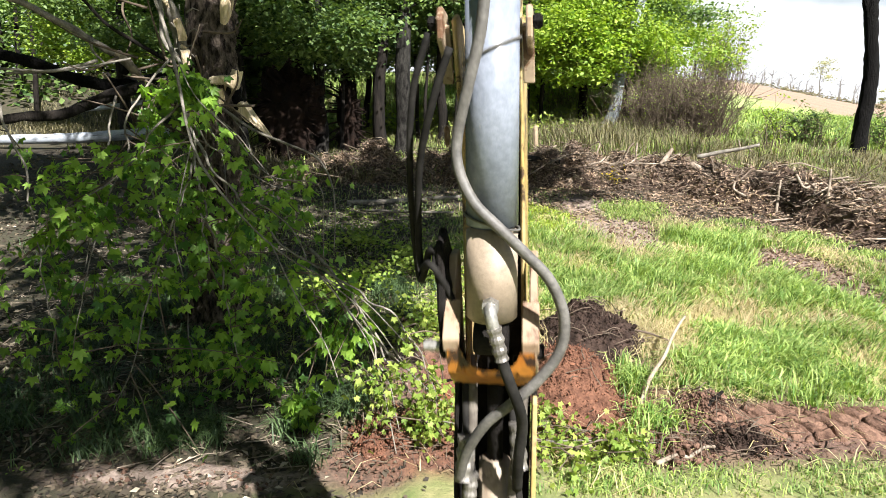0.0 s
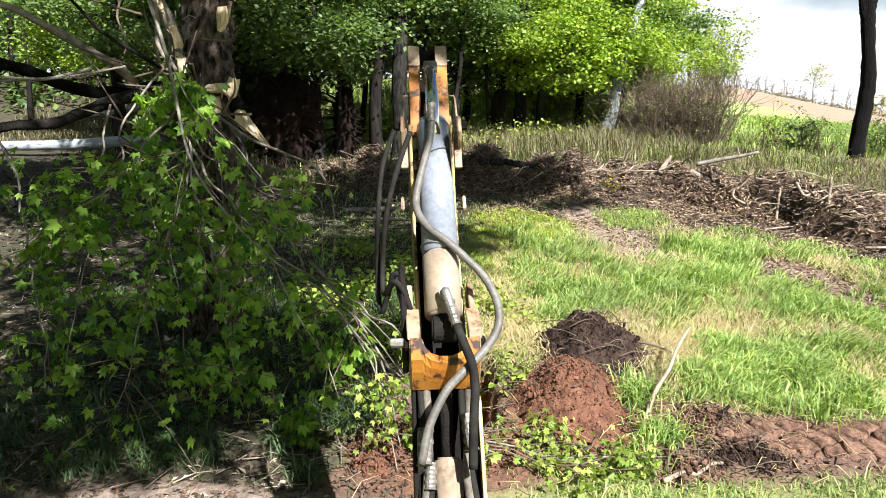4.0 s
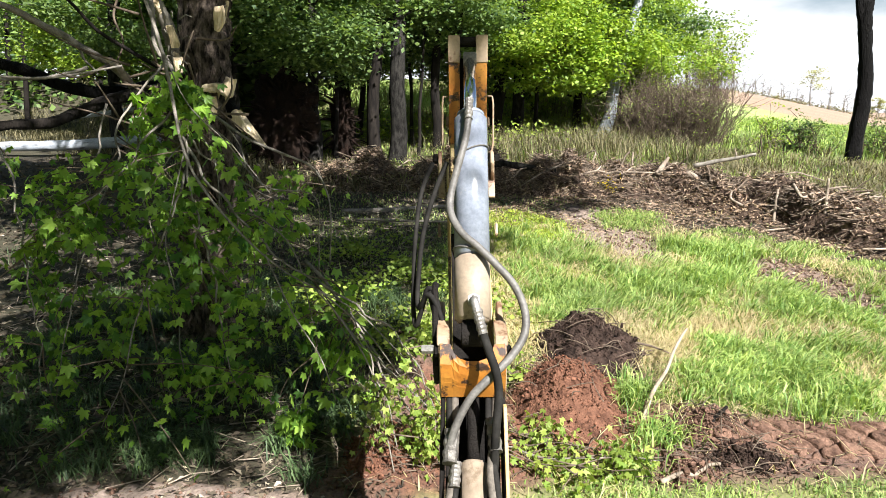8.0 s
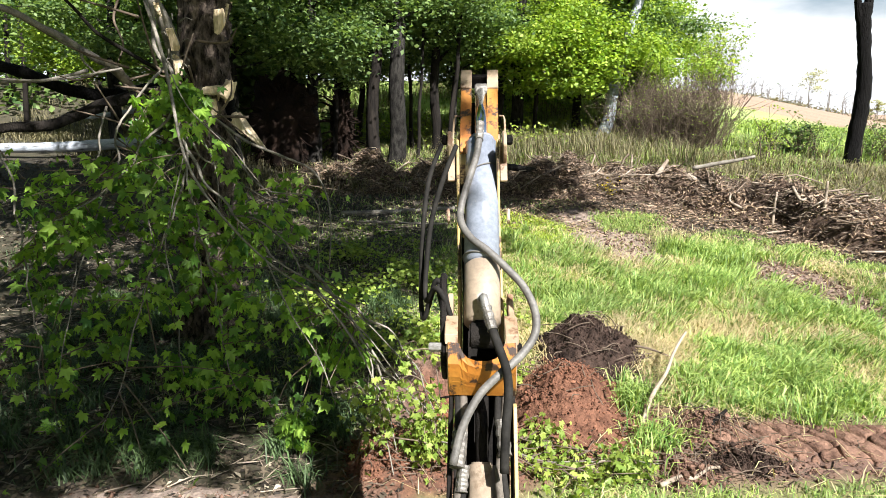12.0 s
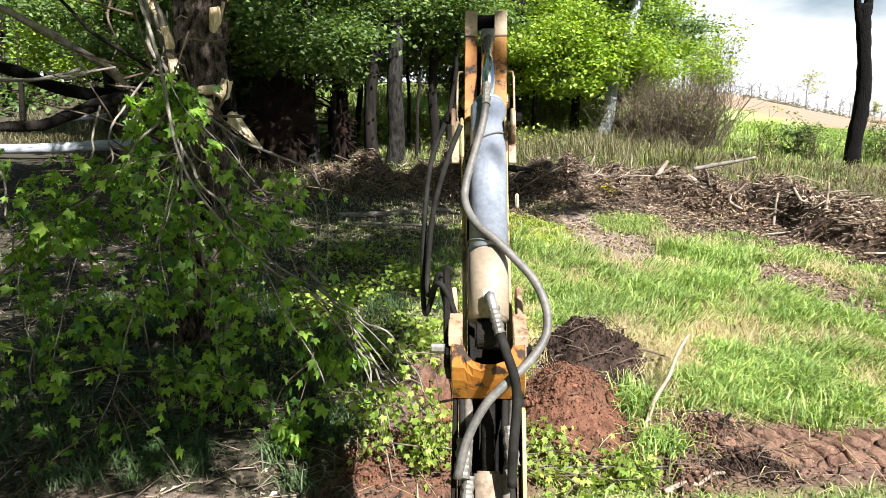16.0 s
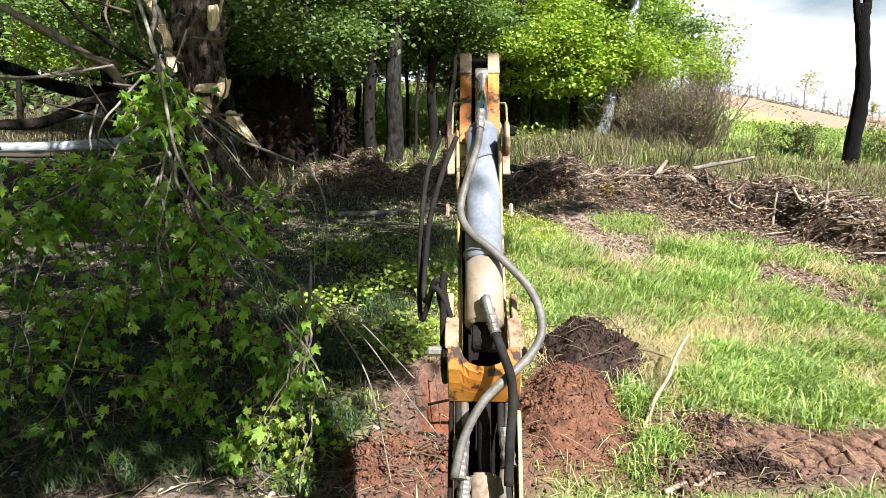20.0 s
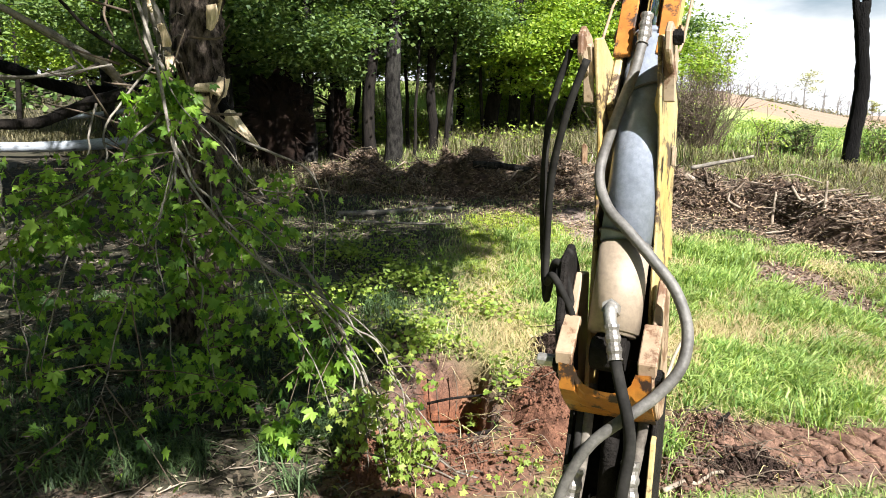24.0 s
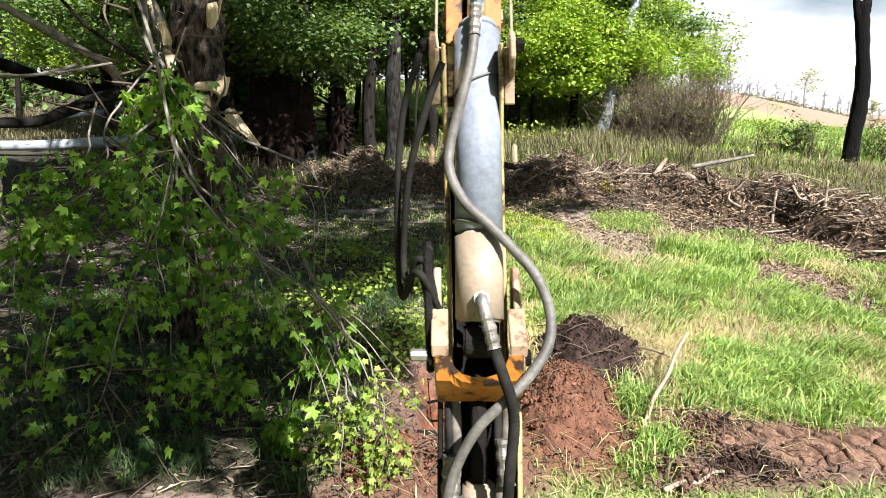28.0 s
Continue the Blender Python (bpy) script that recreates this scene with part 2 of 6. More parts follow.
def part(name, bm, material, parent=None, label="", smooth=False):
    """Link a bmesh, a mesh or a (verts, faces) pair as one mesh object under a thing or a part."""
    if isinstance(bm, tuple):
        me = mesh_of(name, bm[0], bm[1], material, smooth)
    elif isinstance(bm, bpy.types.Mesh):
        me = bm
    else:
        me = bpy.data.meshes.new(name)
        bm.to_mesh(me)
        bm.free()
        me.materials.append(material)
        if smooth:
            me.polygons.foreach_set("use_smooth", [True] * len(me.polygons))
    ob = new(name, me)
    if parent:
        ob.parent = parent
    return tagged(ob, label)


def tube(points, radii, sides=8, wobble=0.0, seed=0, cap=True):
    """A tube of changing radius along a line of points."""
    rng = np.random.default_rng(seed)
    pts = [Vector(q) for q in points]
    if isinstance(radii, (int, float)):
        radii = [radii] * len(pts)
    verts, faces = [], []
    side = None
    for i, q in enumerate(pts):
        d = (pts[min(i + 1, len(pts) - 1)] - pts[max(i - 1, 0)]).normalized()
        if side is None:
            side = d.orthogonal().normalized()
        side = (side - d * side.dot(d)).normalized()
        up = d.cross(side)
        for k in range(sides):
            a = 2 * math.pi * k / sides
            r = radii[i] * (1 + wobble * rng.uniform(-1, 1))
            verts.append(q + (side * math.cos(a) + up * math.sin(a)) * r)
    for i in range(len(pts) - 1):
        for k in range(sides):
            a, b = i * sides + k, i * sides + (k + 1) % sides
            faces.append((a, b, b + sides, a + sides))
    if cap:
        faces.append(tuple(range(sides))[::-1])
        faces.append(tuple(range((len(pts) - 1) * sides, len(pts) * sides)))
    return verts, faces


def curve_points(points, steps=6):
    """A smooth line through the points."""
    q = [Vector(p) for p in points]
    q = [q[0] * 2 - q[1]] + q + [q[-1] * 2 - q[-2]]
    out = []
    for i in range(1, len(q) - 2):
        for s in range(steps):
            t = s / steps
            out.append(0.5 * (2 * q[i] + (q[i + 1] - q[i - 1]) * t + (2 * q[i - 1] - 5 * q[i] + 4 * q[i + 1] - q[i + 2]) * t * t
                              + (3 * q[i] - q[i - 1] - 3 * q[i + 1] + q[i + 2]) * t ** 3))
    return out + [q[-2]]


def taper(n, a, b, power=1.0):
    return [a + (b - a) * (i / max(1, n - 1)) ** power for i in range(n)]


def merge(pieces):
    verts, faces = [], []
    for v, f in pieces:
        o = len(verts)
        verts += list(v)
        faces += [tuple(i + o for i in g) for g in f]
    return verts, faces


def box_bm(size, centre=(0, 0, 0), bevel=0.006):
    bm = bmesh.new()
    bmesh.ops.create_cube(bm, size=1)
    for v in bm.verts:
        v.co = Vector([v.co[i] * size[i] + centre[i] for i in range(3)])
    if bevel:
        bmesh.ops.bevel(bm, geom=bm.edges[:], offset=bevel, segments=2, affect='EDGES')
    return bm


def plate_bm(outline, x0, x1, bevel=0.004):
    """A plate cut to an outline in (y, z), between two x."""
    bm = bmesh.new()
    a = [bm.verts.new((x0, y, z)) for y, z in outline]
    b = [bm.verts.new((x1, y, z)) for y, z in outline]
    bm.faces.new(a)
    bm.faces.new(b[::-1])
    for i in range(len(a)):
        j = (i + 1) % len(a)
        bm.faces.new((a[j], a[i], b[i], b[j]))
    bmesh.ops.recalc_face_normals(bm, faces=bm.faces[:])
    if bevel:
        bmesh.ops.bevel(bm, geom=bm.edges[:], offset=bevel, segments=1, affect='EDGES')
    return bm


def rod_bm(a, b, r, sides=16, r2=None, bevel=0.0):
    a, b = Vector(a), Vector(b)
    bm = bmesh.new()
    bmesh.ops.create_cone(bm, cap_ends=True, segments=sides, radius1=r, radius2=r if r2 is None else r2, depth=(b - a).length)
    if bevel:
        bmesh.ops.bevel(bm, geom=[e for e in bm.edges if len(e.link_faces) == 2 and any(len(f.verts) > 4 for f in e.link_faces)],
                        offset=bevel, segments=2, affect='EDGES')
    m = Matrix.Translation((a + b) / 2) @ (b - a).to_track_quat("Z", "Y").to_matrix().to_4x4()
    bmesh.ops.transform(bm, matrix=m, verts=bm.verts[:])
    return bm


def quads(centres, size, rng, flat=0.35, aspect=0.6):
    """Many small leaf-shaped pieces, two triangles folded along the middle."""
    n = len(centres)
    c = np.asarray(centres)
    d = rng.normal(size=(n, 3))
    d[:, 2] = d[:, 2] * flat - 0.25
    d /= np.linalg.norm(d, axis=1)[:, None]
    nrm = rng.normal(size=(n, 3)) * 0.7 + (0, 0, 1)
    s = np.cross(d, nrm)
    s /= np.linalg.norm(s, axis=1)[:, None] + 1e-9
    u = np.cross(s, d)
    k = size * rng.uniform(0.65, 1.25, n)[:, None]
    v = np.stack([c, c + d * k * 0.45 + s * k * aspect * 0.5 + u * k * 0.1, c + d * k, c + d * k * 0.45 - s * k * aspect * 0.5 + u * k * 0.1], 1).reshape(-1, 3)
    i = np.arange(n)[:, None] * 4
    f = np.concatenate([i + (0, 1, 2), i + (0, 2, 3)])
    return v, f


def fast_mesh(name, v, f, material):
    """A mesh of triangles from arrays."""
    me = bpy.data.meshes.new(name)
    v, f = np.asarray(v, np.float32), np.asarray(f, np.int32)
    me.vertices.add(len(v))
    me.vertices.foreach_set("co", v.ravel())
    me.loops.add(f.size)
    me.loops.foreach_set("vertex_index", f.ravel())
    me.polygons.add(len(f))
    me.polygons.foreach_set("loop_start", np.arange(len(f), dtype=np.int32) * f.shape[1])
    me.materials.append(material)
    me.update(calc_edges=True)
    return me


# ---- ground ----
def step(a, b, x):
    t = np.clip((np.asarray(x, float) - a) / (b - a), 0, 1)
    return t * t * (3 - 2 * t)


def waves(x, y, f, s=0.0):
    return (np.sin(x * f + 1.3 * s) * np.cos(y * f * 1.13 + s) + np.sin(x * f * 2.3 + y * f * 1.7 + s * 2) * 0.5
            + np.sin(-x * f * 3.9 + y * f * 4.3 + s) * 0.25) / 1.75


def hole_depth(x, y):
    """How deep the trench under the arm is."""
    a = step(-0.2, -0.09, x + 0.03 * waves(x, y, 9)) * (1 - step(0.32, 0.42, x + 0.03 * waves(x, y, 11, 2)))
    b = step(4.6, 4.8, y) * (1 - step(5.7 + 0.03 * waves(x, y, 9, 4), 5.8, y))
    return 0.6 * a * b


def height(x, y):
    x, y = np.asarray(x, float), np.asarray(y, float)
    z = 0.1 * np.clip(np.minimum(y, 14) - 4, 0, None) + 0.07 * np.clip(np.minimum(y, 22) - 14, 0, None)
    z = z + 0.3 * step(8, 13, y) * step(2.5, 5, -x) * (1 - step(14, 22, y))
    z = z + 0.022 * np.clip(np.minimum(y, 70) - 22, 0, None)
    bearing = x / np.maximum(y, 1)
    z = z - 11 * np.clip(bearing - 0.4, 0, 0.5) * step(16, 60, y)
    crest = np.clip(2.95 - (bearing - 0.393) * 13.5, -3.0, 2.95)
    z = z + step(45, 130, y) * crest - step(130, 600, y) * 8
    z = z + 1.7 * step(19, 28, y) * (1 - step(0.16, 0.3, bearing)) * (1 - step(40, 60, y))
    near = 1 - step(14, 30, y)
    z = z + near * (0.04 * waves(x, y, 1.1) + 0.018 * waves(x, y, 4.2, 1))
    return z - hole_depth(x, y)


def blob(x, y, cx, cy, rx, ry, turn=0.0, edge=0.35):
    c, s = math.cos(turn), math.sin(turn)
    u, v = (x - cx) * c + (y - cy) * s, -(x - cx) * s + (y - cy) * c
    d = np.sqrt((u / rx) ** 2 + (v / ry) ** 2) + 0.16 * waves(x, y, 3.1, cx) + 0.08 * waves(x, y, 9.0, cy)
    return 1 - step(1 - edge, 1 + edge, d)


def berm_line(x):
    """Where the brush berm's middle runs, as y over x."""
    x = np.asarray(x, float)
    return 12.9 - 0.1 * np.clip(x - 1.0, 0, None) - 0.75 * np.clip(x - 3.4, 0, None) ** 1.5 + 0.12 * np.clip(1.0 - x, 0, None)


def soil_mask(x, y):
    s = blob(x, y, 2.6, 4.35, 1.7, 0.42, 0.05)
    s = np.maximum(s, blob(x, y, 1.05, 4.9, 0.75, 0.85))
    s = np.maximum(s, blob(x, y, 0.02, 5.1, 0.5, 0.95))
    s = np.maximum(s, blob(x, y, -1.6, 3.8, 0.8, 0.14))
    s = np.maximum(s, np.maximum(blob(x, y, 0.1, 4.15, 0.65, 0.35), blob(x, y, -0.35, 6.2, 0.16, 0.45, 0.4)))
    s = np.maximum(s, 0.95 * blob(x, y, -0.5, 3.95, 0.35, 0.3))
    s = np.maximum(s, blob(x, y, 4.12, 7.4, 0.42, 1.35, 0.2))
    s = np.maximum(s, 0.9 * blob(x, y, 2.3, 9.7, 0.55, 1.5, 0.15))
    s = np.maximum(s, 0.6 * blob(x, y, 1.2, 9.0, 0.35, 0.5))
    return s


def straw_mask(x, y):
    """Where last year's grass lies matted."""
    return np.clip(blob(x, y, 2.75, 6.2, 1.15, 0.3, -0.05) + blob(x, y, 1.75, 6.1, 0.5, 0.9) + blob(x, y, 3.6, 5.3, 0.35, 0.4)
                   + 0.8 * blob(x, y, 0.4, 6.6, 0.6, 1.2) + 0.6 * blob(x, y, 2.6, 8.2, 0.7, 0.5), 0, 1)


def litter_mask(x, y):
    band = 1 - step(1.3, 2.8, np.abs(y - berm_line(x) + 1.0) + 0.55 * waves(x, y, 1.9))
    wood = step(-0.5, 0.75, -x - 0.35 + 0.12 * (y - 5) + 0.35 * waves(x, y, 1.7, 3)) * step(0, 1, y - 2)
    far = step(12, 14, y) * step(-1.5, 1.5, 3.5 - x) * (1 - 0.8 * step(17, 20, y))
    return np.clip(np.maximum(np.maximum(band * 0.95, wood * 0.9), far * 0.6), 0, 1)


def grid_lines(lo, a, b, hi, fine, grow):
    mid = list(np.arange(a, b + fine / 2, fine))
    out, d, x = [], fine, b
    while x < hi:
        d *= grow
        x += d
        out.append(x)
    pre, d, x = [], fine, a
    while x > lo:
        d *= grow
        x -= d
        pre.append(x)
    return np.array(pre[::-1] + mid + out)


def build_ground():
    gx = grid_lines(-900, -5, 6, 900, 0.06, 1.13)
    gy = grid_lines(-300, 3.2, 11.5, 1400, 0.06, 1.11)
    x, y = np.meshgrid(gx, gy)
    z = height(x, y)
    rng = np.random.default_rng(3)
    rough = np.clip(soil_mask(x, y), 0, 1) * (1 - step(9, 13, y))
    z = z + rough * rng.uniform(-0.018, 0.025, x.shape)
    n, m = x.shape
    v = np.stack([x, y, z], -1).reshape(-1, 3)
    i = (np.arange(n - 1)[:, None] * m + np.arange(m - 1)[None]).reshape(-1, 1)
    me = fast_mesh("ground", v, i + np.array([0, 1, m + 1, m]), GROUND)
    me.polygons.foreach_set("use_smooth", [True] * len(me.polygons))
    bearing = x / np.maximum(y, 1)
    masks = dict(
        # first blob: sunlit dusty strip painted pale; the rest is bare pale soil
        dust=np.maximum(blob(x, y, -1.6, 3.8, 0.8, 0.14), 0.9 * np.maximum(blob(x, y, 2.3, 9.7, 0.55, 1.5, 0.15), np.maximum(blob(x, y, 1.2, 9.0, 0.35, 0.5), 0.6 * blob(x, y, 4.12, 7.4, 0.42, 1.35, 0.2)))),
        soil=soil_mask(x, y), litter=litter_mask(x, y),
        red=np.maximum(step(0.05, 0.3, hole_depth(x, y)), np.maximum(0.7 * blob(x, y, 1.0, 4.6, 0.6, 0.6), 0.55 * blob(x, y, 0.0, 4.2, 0.6, 0.4))),
        meadow=np.maximum(step(17, 22, y + 0.6 * (x - 6)) * (bearing > 0.2), 0.8 * step(18, 22, y) * step(-0.35, -0.25, bearing)) * (1 - step(58, 61, y)),
        field=step(60, 62, y - 10 * (bearing - 0.5)) * step(0.2, 0.3, bearing))
    for name, values in masks.items():
        a = me.attributes.new(name, 'FLOAT', 'POINT')
        a.data.foreach_set("value", np.ascontiguousarray(values, np.float32).ravel())
    tagged(new("ground", me), "sloping ground of turf, leaf litter and bare soil", "ground", kind="structure")


build_ground()


def on_ground(x, y):
    return float(height(x, y))


def blades(n, x, y, rng, length, width, bend, lean=0.35):
    """Grass blades of three triangles each at the given places."""
    h = height(x, y)
    a = rng.uniform(0, 2 * math.pi, n)
    k = length * rng.uniform(0.55, 1.3, n)
    d = np.stack([np.cos(a), np.sin(a), np.zeros(n)], 1)
    s = np.stack([-np.sin(a), np.cos(a), np.zeros(n)], 1) * (width * rng.uniform(0.6, 1.3, n))[:, None]
    base = np.stack([x, y, h - 0.01], 1)
    up = np.array([0, 0, 1.0])
    bd = bend * rng.uniform(0.3, 1.6, n)
    m = base + (up * 0.62 + d * (0.2 * lean + bd * 0.22)[:, None]) * k[:, None]
    t = base + (up * np.clip(1 - 0.45 * bd, 0.1, 1)[:, None] + d * (lean * 0.5 + bd * 0.8)[:, None]) * k[:, None]
    v = np.stack([base - s, base + s, m + s * 0.7, m - s * 0.7, t], 1).reshape(-1, 3)
    i = np.arange(n)[:, None] * 5
    return v, np.concatenate([i + (0, 1, 2), i + (0, 2, 3), i + (3, 2, 4)])


def scatter(n, x0, x1, y0, y1, rng, keep):
    """Places by rejection, in the ratio that keep(x, y) gives."""
    x, y = rng.uniform(x0, x1, n), rng.uniform(y0, y1, n)
    ok = rng.uniform(0, 1, n) < keep(x, y)
    return x[ok], y[ok]


def build_grass():
    rng = np.random.default_rng(11)

    def lush(x, y):
        tall = blob(x, y, 3.35, 7.9, 0.85, 1.15, 0.45) + blob(x, y, 2.75, 5.6, 1.3, 0.75, 0.1) + blob(x, y, 4.3, 6.0, 1.5, 0.8) + 0.8 * blob(x, y, 3.0, 7.0, 1.9, 0.9, -0.2) + 0.45 * blob(x, y, 1.2, 8.0, 0.9, 1.6)
        return np.clip(tall, 0, 1) * (1 - 0.9 * straw_mask(x, y)) * (1 - 0.96 * soil_mask(x, y)) * np.clip(0.5 + 0.8 * waves(x, y, 2.9) + 0.4 * waves(x, y, 7, 3), 0, 1)

    def tufts(n, per, spread, area, keep, length, width, bend, lean):
        """Blades that stand in clumps and lean together."""
        cx, cy = scatter(n, *area, rng, keep)
        size = rng.uniform(0.55, 1.35, len(cx))
        k = np.repeat(np.arange(len(cx)), per)
        x, y = cx[k] + rng.normal(size=len(k)) * spread * size[k], cy[k] + rng.normal(size=len(k)) * spread * size[k]
        v, f = blades(len(k), x, y, rng, length * size[k], width, bend, lean)
        way = np.repeat(rng.normal(size=(len(cx), 2)) * 0.4 + (0.25, -0.1), per, axis=0)[k * 0 + np.arange(len(k))]
        h = (v[:, 2] - np.repeat(height(x, y), 5)).clip(0)
        v[:, :2] += np.repeat(way, 5, axis=0) * (h ** 1.5 / length ** 0.5)[:, None]
        return v, f

    def thin(x, y):
        foot = step(1.9, 2.6, x) * (1 - step(2.6, 3.4, berm_line(x) - y))
        return (1 - soil_mask(x, y)) * (1 - 0.93 * foot) * (1 - 0.9 * litter_mask(x, y)) * (0.5 + 0.35 * waves(x, y, 4, 5)) * (hole_depth(x, y) < 0.02) * np.maximum(step(0.2, 0.8, x), step(4.5, 5.2, y))

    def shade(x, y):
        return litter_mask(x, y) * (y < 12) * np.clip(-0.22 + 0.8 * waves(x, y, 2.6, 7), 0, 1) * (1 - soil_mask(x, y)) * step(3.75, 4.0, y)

    v, f = tufts(10500, 32, 0.05, (0.8, 6.5, 4.2, 9.9), lush, 0.165, 0.0062, 0.65, 0.4)
    for cx, cy, n, s in ((1.46, 5.05, 160, 0.07), (1.5, 4.45, 220, 0.1), (1.42, 4.85, 90, 0.06), (2.3, 4.85, 120, 0.08), (2.75, 4.75, 160, 0.1), (1.25, 4.15, 90, 0.1)):
        x, y = cx + rng.normal(size=n) * s, cy + rng.normal(size=n) * s
        v2, f2 = blades(n, x, y, rng, 0.19, 0.006, 0.8)
        v, f = np.concatenate([v, v2]), np.concatenate([f, f2 + len(v)])
    tagged(new("tall_grass", fast_mesh("tall_grass", v, f, TALL_GRASS)), "lush bright green tall grass in tufts", "grass", kind="stuff")
    x, y = scatter(260000, -2.5, 7.5, 3.6, 12, rng, thin)
    v, f = blades(len(x), x, y, rng, 0.08, 0.0045, 0.9)
    tagged(new("short_grass", fast_mesh("short_grass", v, f, GRASS)), "short sunlit green turf", "grass", kind="stuff")
    x, y = scatter(240000, -1.0, 7.5, 3.6, 11, rng, lambda x, y: np.clip(thin(x, y) * step(-0.1, 0.8, x - 0.4 * step(5.6, 4.6, y)) * (1 - 0.8 * step(4.5, 4.1, y)) * np.clip(0.2 + 0.9 * straw_mask(x, y) + 0.6 * waves(x, y, 1.7, 9) + 0.3 * waves(x, y, 6, 9), 0, 1) + 0.004 * soil_mask(x, y), 0, 1))
    v, f = blades(len(x), x, y, rng, 0.15, 0.004, 2.0, 1.3)
    tagged(new("dry_grass", fast_mesh("dry_grass", v, f, STRAW)), "matted dry straw-coloured grass", "grass", kind="stuff")
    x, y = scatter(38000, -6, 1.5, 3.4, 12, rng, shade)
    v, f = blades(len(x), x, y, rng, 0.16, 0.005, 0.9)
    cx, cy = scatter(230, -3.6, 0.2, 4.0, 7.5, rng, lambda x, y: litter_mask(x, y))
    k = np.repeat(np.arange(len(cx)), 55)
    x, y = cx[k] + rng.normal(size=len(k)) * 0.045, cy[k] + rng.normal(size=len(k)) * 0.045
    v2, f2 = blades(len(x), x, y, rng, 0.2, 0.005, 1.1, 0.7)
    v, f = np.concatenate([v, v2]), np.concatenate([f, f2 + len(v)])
    tagged(new("shade_grass", fast_mesh("shade_grass", v, f, SHADE_GRASS)), "grass tufts with shade put into their dark green", "grass", kind="stuff")
    def behind(x, y):
        return step(0.6, 1.4, y - berm_line(x)) * np.clip(0.55 + 0.6 * waves(x, y, 0.9), 0.05, 1)

    x, y = scatter(90000, 4, 26, 14, 30, rng, lambda x, y: behind(x, y) * step(15, 17.5, y + 0.4 * (x - 6)))
    v, f = blades(len(x), x, y, rng, 0.35, 0.012, 0.7)
    tagged(new("meadow_grass", fast_mesh("meadow_grass", v, f, GRASS)), "bright green meadow grass beyond the berm", "grass", kind="stuff")
    x, y = scatter(6000, 1, 14, 9, 20, rng, lambda x, y: behind(x, y) * (1 - step(15, 17.5, y + 0.4 * (x - 6))))
    v, f = blades(len(x), x, y, rng, 0.3, 0.007, 0.8)
    tagged(new("rough_weeds", fast_mesh("rough_weeds", v, f, GRASS)), "dull green rough weeds behind the berm", "weeds", kind="stuff")
    x, y = scatter(110000, 1, 14, 9, 20, rng, lambda x, y: behind(x, y) * (1 - step(15, 17.5, y + 0.4 * (x - 6))))
    v, f = blades(len(x), x, y, rng, 0.32, 0.006, 1.0)
    tagged(new("dry_stalks", fast_mesh("dry_stalks", v, f, DULL_STALK)), "brown dry stalks behind the berm", "weeds", kind="stuff")
    x, y = scatter(50000, -5, 8, 12.5, 26, rng, lambda x, y: np.clip(0.4 + 0.8 * waves(x, y, 0.8, 3), 0, 1))
    v, f = blades(len(x), x, y, rng, 0.3, 0.009, 0.9)
    tagged(new("wood_grass", fast_mesh("wood_grass", v, f, GRASS)), "sunlit grass and weeds between the trunks", "grass", kind="stuff")
    x, y = scatter(90000, -13, 9, 12.0, 26, rng, lambda x, y: np.clip(0.4 + 0.8 * waves(x, y, 1.1, 6), 0, 1) * ((x > -5) | (y > 14.6)))
    v, f = blades(len(x), x, y, rng, 0.34, 0.008, 1.0)
    tagged(new("wood_stalks", fast_mesh("wood_stalks", v, f, DULL_STALK)), "dull dry stalks and brush between the trunks", "weeds", kind="stuff")
    x, y = scatter(16000, -0.6, 5.4, 14.2, 18.2, rng, lambda x, y: step(-0.6, 1.0, x) * np.clip(0.45 + 0.7 * waves(x, y, 1.3, 8), 0, 1))
    v, f = blades(len(x), x, y, rng, 0.75, 0.006, 0.55, 0.5)
    tagged(new("tall_brush", fast_mesh("tall_brush", v, f, DULL_STALK)), "tall tan and olive dry brush before the trees", "weeds", kind="stuff")
    x, y = scatter(9000, -0.6, 5.4, 14.2, 18.2, rng, lambda x, y: step(-0.6, 1.0, x) * np.clip(0.3 + 0.8 * waves(x, y, 1.6, 3), 0, 1))
    v, f = blades(len(x), x, y, rng, 0.55, 0.008, 0.7, 0.5)
    tagged(new("brush_grass", fast_mesh("brush_grass", v, f, GRASS)), "green grass growing through the dry brush", "grass", kind="stuff")
    x, y = scatter(60000, 1.8, 6.0, 8.0, 11.2, rng, lambda x, y: np.clip(blob(x, y, 2.8, 10.3, 0.5, 0.6) + blob(x, y, 4.15, 9.5, 0.35, 0.4) + blob(x, y, 4.75, 8.8, 0.4, 0.35) + blob(x, y, 5.1, 7.9, 0.35, 0.4), 0, 1) * np.clip(0.5 + 0.7 * waves(x, y, 4.3, 4), 0, 1))
    v, f = blades(len(x), x, y, rng, 0.1, 0.005, 1.0)
    tagged(new("foot_grass", fast_mesh("foot_grass", v, f, GRASS)), "thin green grass at the foot of the berm", "grass", kind="stuff")
    x, y = scatter(60000, 0.3, 2.2, 7.2, 11.0, rng, lambda x, y: blob(x, y, 1.1, 9.0, 0.75, 1.5, 0.1, 0.5) * (1 - 0.9 * soil_mask(x, y)) * np.clip(0.7 + 0.6 * waves(x, y, 3.3, 4), 0, 1))
    v, f = blades(len(x), x, y, rng, 0.06, 0.006, 1.0)
    tagged(new("moss_grass", fast_mesh("moss_grass", v, f, MOSS)), "low yellow-green moss and new grass", "moss", kind="stuff")
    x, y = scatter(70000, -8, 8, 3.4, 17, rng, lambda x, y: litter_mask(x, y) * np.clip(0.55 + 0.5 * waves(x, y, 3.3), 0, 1))
